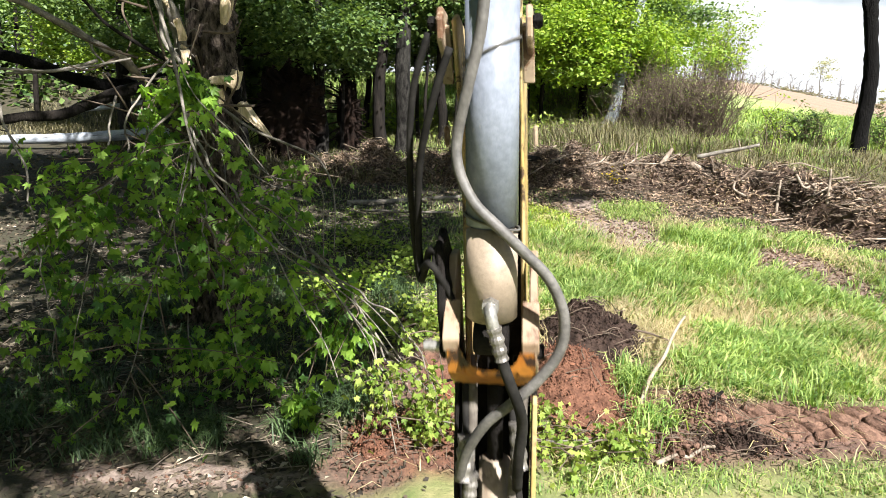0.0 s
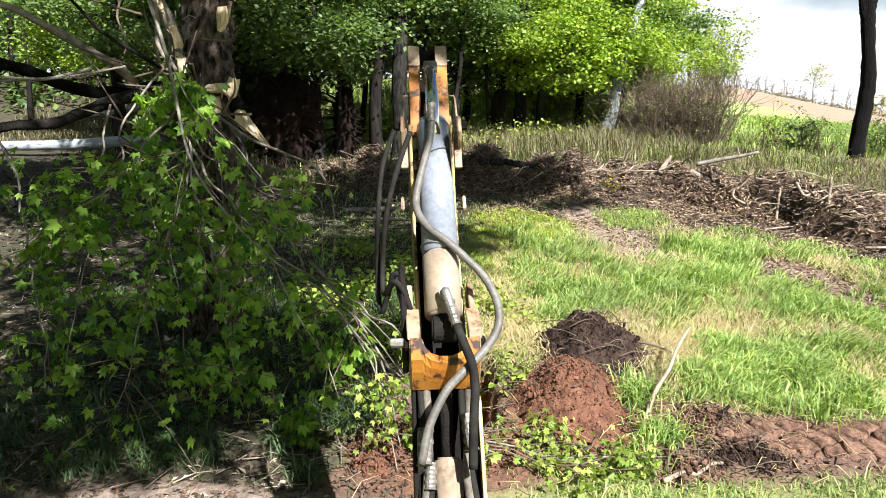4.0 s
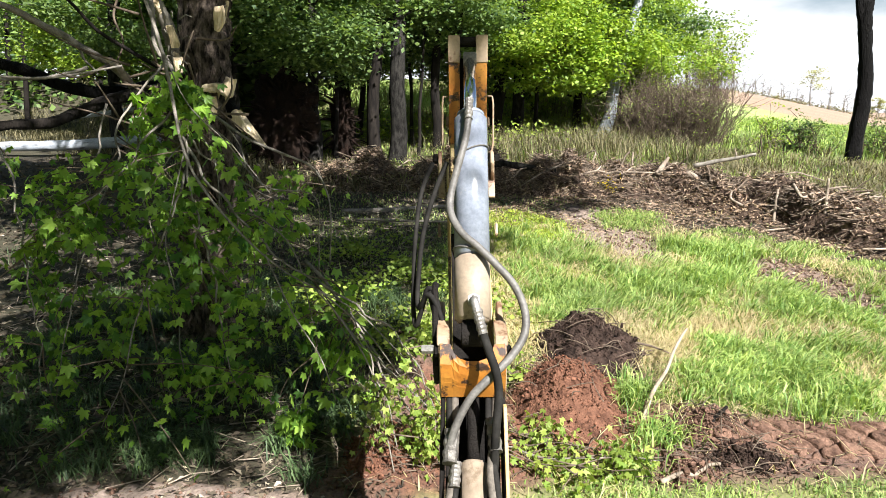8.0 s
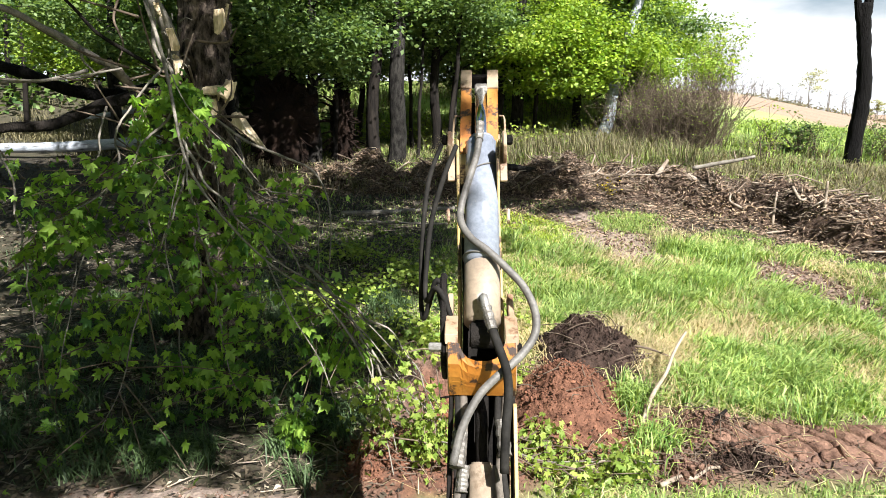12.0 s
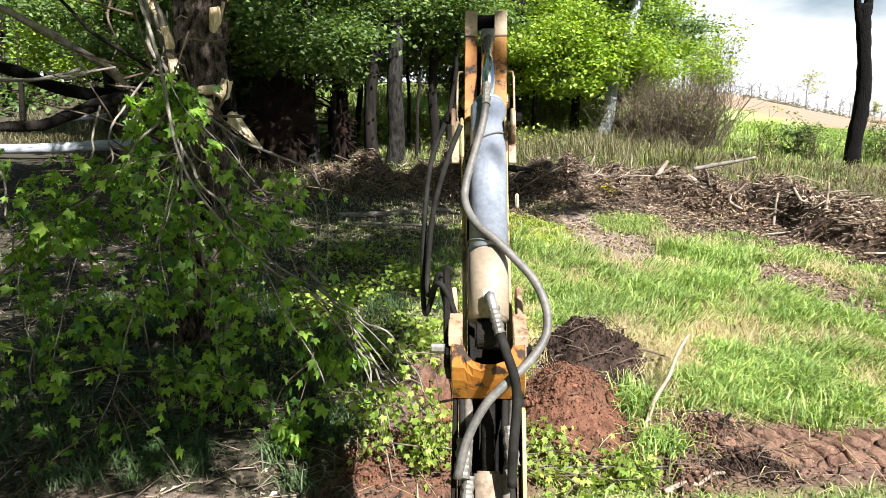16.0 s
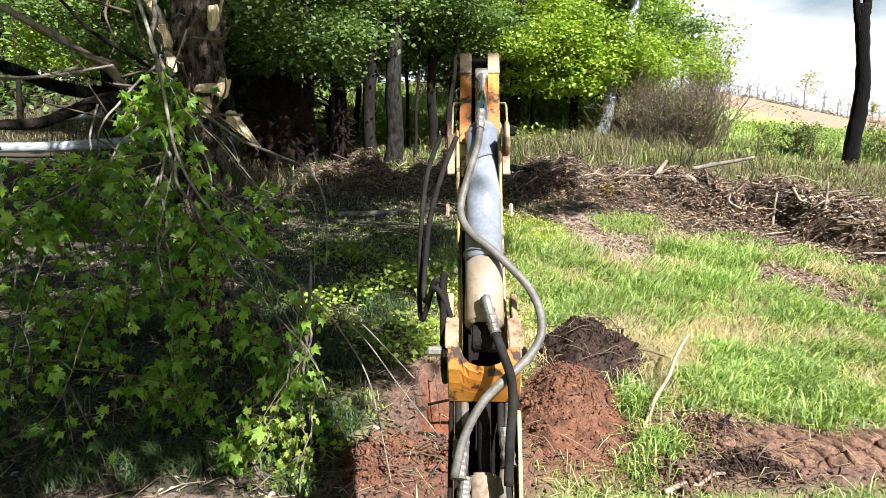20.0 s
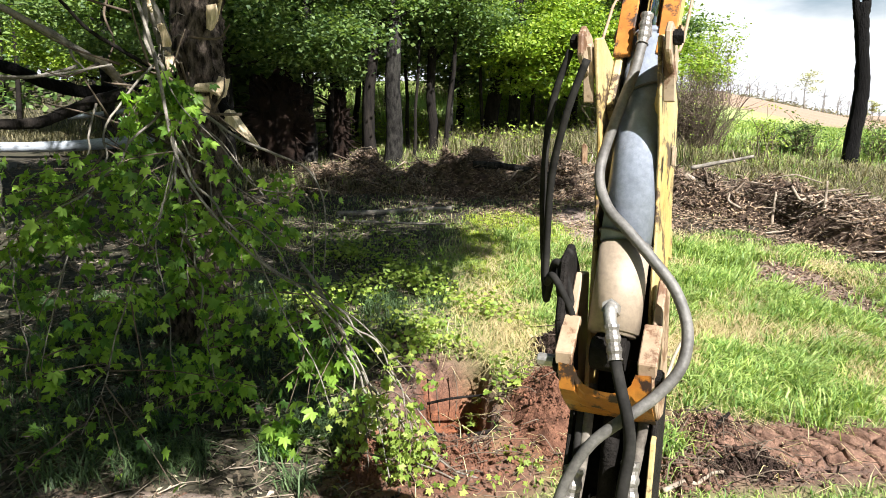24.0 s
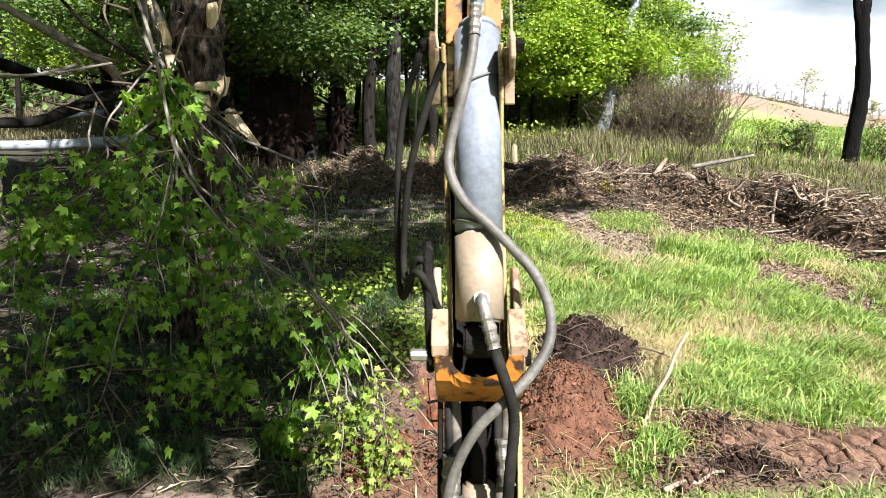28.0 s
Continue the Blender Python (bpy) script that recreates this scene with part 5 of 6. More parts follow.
def build_bush(name, x, y, w, h, stems, leaf, seed, label, per=0, size=0.05, bark=TWIG):
    """A shrub of many forked stems."""
    rng = np.random.default_rng(seed)
    thing = tagged(new(name), label, "bush")
    g = on_ground(x, y)
    thing.matrix_world = pose(x, y, g - 0.05)
    pieces, ends = [], []
    for i in range(stems):
        a = rng.uniform(0, 6.28)
        s = Vector((rng.normal() * w * 0.25, rng.normal() * w * 0.15, 0))
        e = Vector((s.x + math.cos(a) * w * 0.6 * rng.uniform(), s.y + math.sin(a) * w * 0.4, h * rng.uniform(0.55, 1.1)))
        ln = curve_points([s, s.lerp(e, 0.5) + Vector(rng.normal(size=3)) * 0.08, e], 3)
        pieces.append(tube(ln, taper(len(ln), 0.014, 0.004), 4, cap=False))
        for k in range(6):
            q = ln[int(rng.integers(2, len(ln)))]
            e2 = q + Vector((rng.normal() * 0.22, rng.normal() * 0.22, abs(rng.normal()) * 0.25)) * min(h, 1.5)
            pieces.append(tube([q, q.lerp(e2, 0.5) + Vector(rng.normal(size=3)) * 0.03, e2], [0.006, 0.005, 0.003], 3, cap=False))
            ends.append(e2)
        ends.append(e)
    tagged(part("shrub_wood", merge(pieces), bark, thing, smooth=True), kind="stuff")
    if per:
        part("foliage", stuff_leaves(clumps(ends, rng, per, 0.07), size, leaf, rng), leaf, thing)
    return thing


build_bush("brown_bush", 5.75, 17.4, 1.9, 1.5, 430, BRIGHT_LEAF, 101, "bare brown many-stemmed bush just coming into leaf", 1, 0.04)
build_bush("brown_bush", 4.9, 18.3, 1.6, 1.6, 80, BRIGHT_LEAF, 102, "bare brown bush at the wood's edge", 1, 0.05)
build_bush("green_bush", 8.4, 16.4, 1.1, 0.75, 30, GREEN_LEAF, 103, "low dark green bush beside the dead trunk", 6, 0.07)
build_bush("green_bush", 10.2, 16.0, 1.2, 0.8, 30, GREEN_LEAF, 104, "low green bush in the rough meadow", 6, 0.07)
build_bush("sapling", 6.9, 14.9, 0.5, 0.9, 6, BRIGHT_LEAF, 105, "small leafy sapling growing behind the berm", 8, 0.06)


def build_berm():
    """The long heap of bulldozed soil, and the roots, sticks and logs on it."""
    rng = np.random.default_rng(111)
    n, m = 260, 40

    def surface(x, u):
        """The berm's skin at x along it and u across it."""
        hgt = (0.46 + 0.2 * float(waves(x, 0, 1.3)) + 0.16 * float(waves(x, 3, 3.7)) + 0.16 * noise.noise(Vector((x * 2.6, 7, 0)))) * float(step(-3.2, -1.6, x)) * (1 - 0.35 * float(step(5.5, 7.4, x)))
        y = float(berm_line(x)) + u * (1 + 0.28 * max(0.0, x - 3.4))
        q = Vector((x, y, on_ground(x, y) + hgt * max(0, 1 - abs(u) ** 1.7) - 0.05))
        edge = min(1.0, max(0.0, 1 - abs(u)) * 3)
        lumps = noise.noise(q * 2.2) * 0.16 + noise.noise(q * 5) * 0.13 + noise.noise(q * 11) * 0.07
        hollow = max(0.0, noise.noise(Vector((x * 1.7, y * 2.5, 4))) - 0.2) * 0.6
        return q + Vector((0, noise.noise(q * 2.3) * 0.12, lumps - hollow)) * edge

    verts, faces = [], []
    for i in range(n):
        for j in range(m):
            verts.append(surface(-3.2 + 10.6 * i / (n - 1), -1 + 2 * j / (m - 1)))
    for i in range(n - 1):
        for j in range(m - 1):
            a = i * m + j
            faces.append((a, a + m, a + m + 1, a + 1))
    tagged(part("soil_berm", (verts, faces), BERM_SOIL, smooth=True), "long low berm of dark bulldozed soil", "soil berm", kind="structure")
    sticks = []
    for k in range(11500):
        x = rng.uniform(-2.6, 7.6)
        u = float(np.clip(rng.normal() * 0.6 - 0.1, -1.6, 1.1))
        if noise.noise(Vector((x * 1.6, u * 2.2, 9))) < rng.uniform(-0.45, 0.25):
            continue
        x, y, z = surface(x, u)
        z += rng.uniform(-0.03, 0.08)
        a = rng.uniform(0, 6.28)
        big = k % 24 == 0
        d = Vector((math.cos(a) * 1.2, math.sin(a) * 0.7, rng.normal() * 0.28)) * (rng.uniform(0.3, 0.9) if big else rng.uniform(0.07, 0.32))
        r = rng.uniform(0.009, 0.02) if big else rng.uniform(0.003, 0.008)
        q = Vector((x, y, z))
        sticks.append(tube([q - d * 0.5, q + Vector(rng.normal(size=3)) * (0.07 if big else 0.03), q + d * 0.5], [r, r * 0.9, r * 0.4], 4, cap=False))
    half = len(sticks) // 3
    tagged(part("brush_sticks", merge(sticks[:half]), DEAD_WOOD, smooth=True), "tangle of pale broken sticks and roots", "brush", kind="stuff")
    tagged(part("brush_roots", merge(sticks[half:]), TWIG, smooth=True), "tangle of brown roots and twigs", "brush", kind="stuff")
    c = []
    for k in range(60000):
        x, u = rng.uniform(-2.6, 7.5), float(np.clip(rng.normal() * 0.7 - 0.2, -2.4, 1.1))
        if noise.noise(Vector((x * 1.3, u * 1.9, 2))) > rng.uniform(-0.6, 0.25):
            c.append(surface(x, u) + Vector((0, 0, rng.uniform(0.0, 0.06))))
    tagged(new("bark_chips", stuff_leaves(np.array([tuple(q) for q in c]), 0.085, CHIPS, rng, 0.5, 0.3)), "torn bark, chips and dry leaves on the berm", "bark chips", kind="stuff")

    x, y = scatter(60000, 0.6, 6.5, 6.5, 12.6, rng, lambda x, y: (1 - step(0.6, 2.6, np.abs(y - berm_line(x) + 1.4 * (1 + 0.28 * np.clip(x - 3.4, 0, None))))) * np.clip(0.45 + 0.6 * waves(x, y, 2.2, 5), 0, 1) + 0.3 * blob(x, y, 4.12, 7.4, 0.42, 1.35, 0.2))
    v, f = quads(np.stack([x, y, height(x, y) + 0.02], 1), 0.075, rng, 0.25, 0.3)
    tagged(new("wood_debris", fast_mesh("wood_debris", v, f, CHIPS)), "fine brown bark and wood debris before the berm", "bark chips", kind="stuff")
    c = [surface(2.87 + rng.normal() * 0.07, -0.7 + rng.normal() * 0.08) + Vector((0, 0, rng.uniform(0.06, 0.16))) for k in range(70)]
    tagged(new("yellow_flowers", stuff_leaves(np.array([tuple(q) for q in c]), 0.035, YELLOW_PETAL, rng, 0.3, 0.9)), "small clump of yellow flowers on the berm", "flowers", kind="stuff")

    def top(x, u=0.0, up=0.0):
        return surface(x, u) + Vector((0, 0, up))

    for a, b, r, label in ((Vector((4.2, 11.7, 1.34)), Vector((5.1, 11.4, 1.56)), 0.04, "brown bare log lying on the brush berm"),
                           (top(3.7, -0.4, 0.1), top(3.95, 0.0, 0.22), 0.05, "pale broken root stub"),
                           (top(4.1, -0.4, 0.1), top(4.38, 0.0, 0.2), 0.055, "pale broken root stub"),
                           (top(4.9, -0.7, 0.0), top(4.95, -0.6, 0.4), 0.025, "thin upright broken dead stick"),
                           (top(5.3, -0.6, 0.0), top(5.33, -0.5, 0.35), 0.025, "thin upright broken dead stick"),
                           (top(0.6, -0.5, 0.05), top(2.0, -0.4, 0.05), 0.07, "dark half-buried log in the berm"),
                           (top(-1.6, -2.3, 0.06), top(0.2, -1.9, 0.08), 0.05, "grey log lying on the shaded litter")):
        d = b - a
        thing = tagged(new("branch"), label, "branch")
        thing.matrix_world = Matrix.Translation(a)
        ln = curve_points([Vector((0, 0, 0)), d * 0.35 + Vector(rng.normal(size=3)) * 0.012 * d.length, d * 0.7 + Vector(rng.normal(size=3)) * 0.012 * d.length, d], 5)
        part("stem", tube(ln, taper(len(ln), r, r * 0.6), 9, 0.12, 3), BARK if "dark" in label else BARK_LIMB if "brown" in label or "grey" in label else DEAD_WOOD, thing, smooth=True)
        for k in range(3):
            s = ln[int(len(ln) * rng.uniform(0.3, 0.9))]
            part("stub", tube([s, s + Vector(rng.normal(size=3)) * 0.12], [r * 0.4, r * 0.15], 5), DEAD_WOOD, thing, smooth=True)


build_berm()


def build_tangle():
    rng = np.random.default_rng(115)
    for k in range(46):
        x = rng.uniform(2.6, 6.9) if k % 3 else rng.uniform(5.0, 6.9)
        y = float(berm_line(x)) + rng.normal() * 0.45 - 0.25
        q = Vector((x, y, on_ground(x, y) + rng.uniform(0.12, 0.5)))
        a = rng.uniform(0, 6.28)
        d = Vector((math.cos(a), math.sin(a) * 0.6, rng.normal() * 0.35)) * rng.uniform(0.25, 0.7)
        pts = [q + d * t + Vector(rng.normal(size=3)) * 0.06 for t in (-0.5, -0.2, 0.1, 0.5)]
        thing = fallen_log("dead_branch", pts, rng.uniform(0.012, 0.03), 0.008, DEAD_WOOD if k % 2 else TWIG, "crooked dead branch in the brush berm", "branch", k)
        s = pts[2] - pts[0]
        for j in range(2):
            e = s * rng.uniform(0.4, 1.0) + Vector(rng.normal(size=3)) * 0.15
            part("twig", tube([s * 0.5, s.lerp(e, 0.5) + Vector(rng.normal(size=3)) * 0.03, e], [0.009, 0.007, 0.004], 5), TWIG, thing, smooth=True)


build_tangle()


# ---- diggings ----
def build_pile(name, x, y, rx, ry, h, material, seed, label, clods, loose=SOIL_LOOSE, roots=0):
    rng = np.random.default_rng(seed)
    thing = tagged(new(name), label, "soil heap")
    g = on_ground(x, y)
    thing.matrix_world = pose(x, y, g)
    n, m = 150, 70
    verts, faces = [], []
    for i in range(m):
        r = i / (m - 1)
        for k in range(n):
            a = 2 * math.pi * k / n
            wob = 1 + 0.18 * noise.noise(Vector((math.cos(a) * 1.6 + seed, math.sin(a) * 1.6, 0)))
            q = Vector((math.cos(a) * rx * r * wob, math.sin(a) * ry * r * wob, 0))
            q.z = h * (1 - r ** 1.5) * (1 + 0.3 * noise.noise(q * 3 + Vector((0, seed, 0)))) - 0.06 * r + on_ground(x + q.x, y + q.y) - g
            q.z += (noise.noise(q * 7 + Vector((seed, 0, 0))) * 0.06 + noise.noise(q * 17) * 0.04 + noise.noise(q * 37) * 0.028 + noise.noise(q * 80) * 0.016) * (1 - r * 0.6)
            verts.append(q)
    for i in range(m - 1):
        for k in range(n):
            a, b = i * n + k, i * n + (k + 1) % n
            faces.append((a, a + n, b + n, b))
    part("mound", (verts, faces), material, thing, smooth=True)
    bm = bmesh.new()
    bmesh.ops.create_icosphere(bm, subdivisions=1, radius=1)
    for v in bm.verts:
        v.co *= 1 + 0.9 * noise.noise(v.co * 2.6 + Vector((seed, 3, 0)))
    me = bpy.data.meshes.new("clod")
    bm.to_mesh(me)
    bm.free()
    me.materials.append(loose)
    for k in range(clods):
        a, r = rng.uniform(0, 6.28), rng.uniform() ** 0.6 * 1.12
        px, py = math.cos(a) * rx * r, math.sin(a) * ry * r
        z = h * max(0, 1 - r ** 1.5) + on_ground(x + px, y + py) - g + 0.015
        ob = new("clod", me)
        ob.parent = thing
        s = 0.005 + 0.022 * rng.uniform() ** 4
        ob.matrix_basis = pose(px, py, z, *rng.uniform(0, 360, 3)) @ Matrix.Diagonal((s * 1.3, s, s * 0.8, 1))
    shape = np.array([(1, 0, 0), (-1, 0, 0), (0, 1, 0), (0, -1, 0), (0, 0, 1), (0, 0, -1)], float)
    face = np.array([(0, 2, 4), (2, 1, 4), (1, 3, 4), (3, 0, 4), (2, 0, 5), (1, 2, 5), (3, 1, 5), (0, 3, 5)])
    pick = np.array([tuple(verts[i]) for i in rng.integers(0, len(verts), clods * 45)])
    size = 0.003 + 0.012 * rng.uniform(0, 1, len(pick)) ** 3
    grit = shape[None] * rng.uniform(0.6, 1.3, (len(pick), 6, 1)) * size[:, None, None] + pick[:, None] + rng.normal(size=(len(pick), 1, 3)) * 0.012
    tagged(part("loose_soil", fast_mesh("loose_soil", grit.reshape(-1, 3), (face[None] + np.arange(len(pick))[:, None, None] * 6).reshape(-1, 3), loose), None, thing), kind="stuff")
    for k in range(roots):
        a, r = rng.uniform(0, 6.28), rng.uniform() ** 0.6
        q = Vector((math.cos(a) * rx * r, math.sin(a) * ry * r, 0))
        q.z = h * (1 - r ** 1.5) + on_ground(x + q.x, y + q.y) - g + 0.01
        d = Vector((rng.normal(), rng.normal(), rng.normal() * 0.4)) * 0.07
        part("root", tube(curve_points([q - d, q + Vector((0, 0, 0.03)), q + d + Vector(rng.normal(size=3)) * 0.03], 3), 0.0035, 5), TWIG, thing, smooth=True)
    return thing


build_pile("dark_soil_heap", 1.27, 5.75, 0.56, 0.55, 0.36, SOIL_DARK, 121, "heap of dark crumbly topsoil with roots", 70, SOIL_LOOSE_DARK, 60)
build_pile("red_soil_heap", 0.93, 4.93, 0.5, 0.76, 0.31, SOIL_RED, 122, "heap of reddish-brown dug subsoil", 80, SOIL_LOOSE_RED, 20)
build_pile("small_soil_heap", -0.35, 4.35, 0.3, 0.3, 0.12, SOIL_RED, 123, "small heap of reddish soil beside the trench", 40, SOIL_LOOSE_RED, 8)
build_pile("broken_soil", 0.12, 4.3, 0.42, 0.26, 0.08, SOIL_RED, 127, "broken reddish clods before the trench", 80, SOIL_LOOSE_RED, 24)
build_pile("broken_soil", -0.5, 4.25, 0.2, 0.28, 0.13, SOIL_RED, 128, "chunky reddish soil thrown out beside the trench", 70, SOIL_LOOSE_RED, 16)
build_pile("broken_soil", 1.85, 4.55, 0.38, 0.3, 0.13, SOIL_BROWN, 124, "broken clods of brown soil with twigs and roots", 90, SOIL_LOOSE, 30)
build_pile("broken_soil", 1.55, 4.1, 0.3, 0.22, 0.08, SOIL_BROWN, 125, "low broken brown soil beside the tyre track", 70, SOIL_LOOSE, 20)
build_pile("broken_soil", 2.0, 4.2, 0.35, 0.2, 0.07, SOIL_DARK, 126, "torn dark soil with root ends", 60, SOIL_LOOSE_DARK, 20)


def build_tyre_track():
    """A pressed lane of soil with the slanted bars of a tractor tyre standing proud."""
    rng = np.random.default_rng(131)
    lane = tagged(new("tyre_track"), "tractor tyre track pressed into brown soil with slanted lugs", "tyre track", kind="structure")
    o = Vector((2.7, 4.42, on_ground(2.7, 4.42)))
    lane.matrix_world = Matrix.Translation(o)
    n, m = 340, 44
    verts, faces = [], []
    for i in range(n):
        x = 1.9 + 2.4 * i / (n - 1)
        for j in range(m):
            u = -1 + 2 * j / (m - 1)
            y = 4.44 + 0.24 * u + 0.03 * (x - 2.7)
            bar = (x * 5.6 + u * 0.8 + 0.3 * u * u + 0.2 * noise.noise(Vector((x * 3, u * 2, 0)))) % 1.0
            bar2 = (x * 1.9 - u * 0.9 + 0.3 * noise.noise(Vector((x * 2, u * 2, 5)))) % 1.0
            z = on_ground(x, y) + 0.04 + 0.012 * bar - 0.1 * math.exp(-((bar - 0.5) / 0.05) ** 2) - 0.08 * math.exp(-((bar2 - 0.5) / 0.03) ** 2) - 0.05 * abs(u) ** 6
            q = Vector((x, y, z))
            q.z += noise.noise(q * 6) * 0.015 + noise.noise(q * 26) * 0.01
            verts.append(q - o)
    for i in range(n - 1):
        for j in range(m - 1):
            a = i * m + j
            faces.append((a, a + m, a + m + 1, a + 1))
    part("lug_print", (verts, faces), SOIL_BROWN, lane, smooth=True)


build_tyre_track()


def build_stick(points, r, label, material=DEAD_WOOD):
    fallen_log("stick", points, r, r * 0.6, material, label, "stick", 5)


build_stick([(1.44, 4.66, 0.1), (1.56, 4.85, 0.23), (1.71, 5.03, 0.33), (1.82, 5.22, 0.41), (1.93, 5.36, 0.5), (2.0, 5.46, 0.52)], 0.017, "pale dead stick leaning in the grass", WOOD_GREY)
build_stick([(1.35, 3.93, 0.03), (1.5, 4.0, 0.05), (1.58, 4.0, 0.04), (1.7, 4.08, 0.06), (1.78, 4.1, 0.06)], 0.016, "pale barkless stick lying on the soil")
build_stick([(1.5, 5.75, 0.32), (1.75, 5.7, 0.3), (1.95, 5.6, 0.25)], 0.012, "dark root sticking out of the heap", TWIG)
build_stick([(-0.45, 4.72, 0.05), (-0.25, 4.76, 0.0), (-0.1, 4.7, 0.03), (0.1, 4.74, -0.02), (0.3, 4.7, 0.03), (0.48, 4.78, 0.04)], 0.02, "dark root across the trench", BARK_DARK)
build_stick([(-0.1, 5.5, -0.1), (0.1, 5.42, -0.02), (0.35, 5.4, 0.02), (0.6, 5.3, 0.12)], 0.012, "dark root hanging across the trench", BARK_DARK)
build_stick([(-0.05, 5.66, 0.12), (-0.02, 5.62, -0.1), (0.0, 5.6, -0.35)], 0.006, "thin root hanging down the trench wall", TWIG)
build_stick([(0.12, 5.68, 0.12), (0.15, 5.64, -0.06), (0.13, 5.6, -0.3)], 0.005, "thin root hanging down the trench wall", TWIG)
build_stick([(1.75, 4.45, 0.08), (1.9, 4.5, 0.2), (1.98, 4.53, 0.26)], 0.018, "dark stub of root in the soil", BARK_DARK)
build_stick([(-1.3, 10.2, 0.68), (-0.4, 10.0, 0.68), (0.1, 10.1, 0.66)], 0.022, "thin grey log on the litter", BARK_LIMB)


def build_twigs():
    """Small fallen twigs on the shaded floor."""
    rng = np.random.default_rng(137)
    x, y = scatter(2600, -4.5, 0.2, 3.9, 10.5, rng, lambda x, y: litter_mask(x, y) * 0.6)
    pieces = []
    for px, py in zip(x, y):
        a, k = rng.uniform(0, 6.28), rng.uniform(0.05, 0.22)
        q = Vector((px, py, on_ground(px, py) + 0.015))
        d = Vector((math.cos(a), math.sin(a), rng.normal() * 0.15)) * k
        pieces.append(tube([q - d, q + Vector(rng.normal(size=3)) * 0.02, q + d], [0.005, 0.004, 0.002], 4, cap=False))
    tagged(part("fallen_twigs", merge(pieces), DEAD_WOOD, smooth=True), "small pale fallen twigs on the shaded floor", "twigs", kind="stuff")


build_twigs()


def build_soil_straw():
    """Bits of root and straw churned into the broken soil."""
    rng = np.random.default_rng(139)
    for name, label, material, n in (("soil_straw", "bits of pale straw churned into the soil", STRAW, 90), ("soil_roots", "dark root ends sticking out of the broken soil", TWIG, 260)):
        x, y = scatter(n * 4, -0.4, 4.6, 3.8, 5.4, rng, lambda x, y: soil_mask(x, y) * 0.6)
        pieces = []
        for px, py in zip(x, y):
            a, k = rng.uniform(0, 6.28), rng.uniform(0.02, 0.08)
            q = Vector((px, py, on_ground(px, py) + rng.uniform(0.01, 0.06)))
            d = Vector((math.cos(a), math.sin(a), rng.normal() * 0.35)) * k
            pieces.append(tube([q - d, q + Vector(rng.normal(size=3)) * 0.02, q + d], [0.0035, 0.003, 0.0015], 4, cap=False))
        tagged(part(name, merge(pieces), material, smooth=True), label, "debris", kind="stuff")


build_soil_straw()


def build_weeds():
    rng = np.random.default_rng(141)
    x, y = scatter(5200, -2.6, 0.9, 5.0, 10, rng, lambda x, y: np.clip(blob(x, y, -0.55, 7.0, 0.8, 1.9, 0.25, 0.9), 0, 1) * np.clip(0.15 + 1.1 * waves(x, y, 3.4, 2), 0, 1))
    c = []
    for a, b in zip(x, y):
        k = rng.normal(size=(9, 3)) * (0.06, 0.06, 0.05)
        k[:, 2] = np.abs(k[:, 2]) * 1.6 + rng.uniform(0.02, 0.14)
        c.append(np.array([a, b, on_ground(a, b)]) + k)
    tagged(new("weeds", stuff_leaves(np.concatenate(c), 0.055, WEED_LEAF, rng, 0.2, 0.8)), "low leafy green weeds", "weeds", kind="stuff")


build_weeds()


# ---- far hill ----
def build_far():
    rng = np.random.default_rng(151)
    line = "bare trees on the far hedge line"
    for k in range(30):
        u = 0.415 + 0.235 * k / 29 + rng.normal() * 0.004
        y = 128 + rng.normal() * 3
        h = rng.uniform(1.6, 4.2)
        leafy = k == 25
        build_far_tree(u * y, y, h, rng, leafy, line)
    build_far_tree(0.517 * 122, 122, 5.6, rng, True, line)
    c = []
    for k in range(90):
        u = rng.uniform(0.41, 0.66)
        x, y = u * 130, 130 + rng.normal() * 2
        c.append(np.array([x, y, on_ground(x, y) + rng.uniform(0, 0.4)]) + rng.normal(size=(24, 3)) * (0.8, 0.8, 0.2))
    tagged(new("hedge", stuff_leaves(np.concatenate(c), 0.4, DULL_STALK, rng)), "dull brown-green hedge along the hill crest", "hedge", kind="stuff")
    build_bush("bare_bush", 0.375 * 70, 70, 4.6, 6.5, 240, BRIGHT_LEAF, 153, "tall bare tree clump at the field's corner", 3, 0.25)
    pole = tagged(new("utility_pole"), "wooden utility pole with a crossarm beyond the field", "utility pole")
    g = on_ground(30, 88)
    pole.matrix_world = pose(30, 88, g)
    part("post", rod_bm((0, 0, 0), (0, 0, 9), 0.16, 8), BARK, pole)
    part("crossarm", box_bm((2.2, 0.14, 0.18), (0, 0, 8.3), 0.01), BARK, pole)


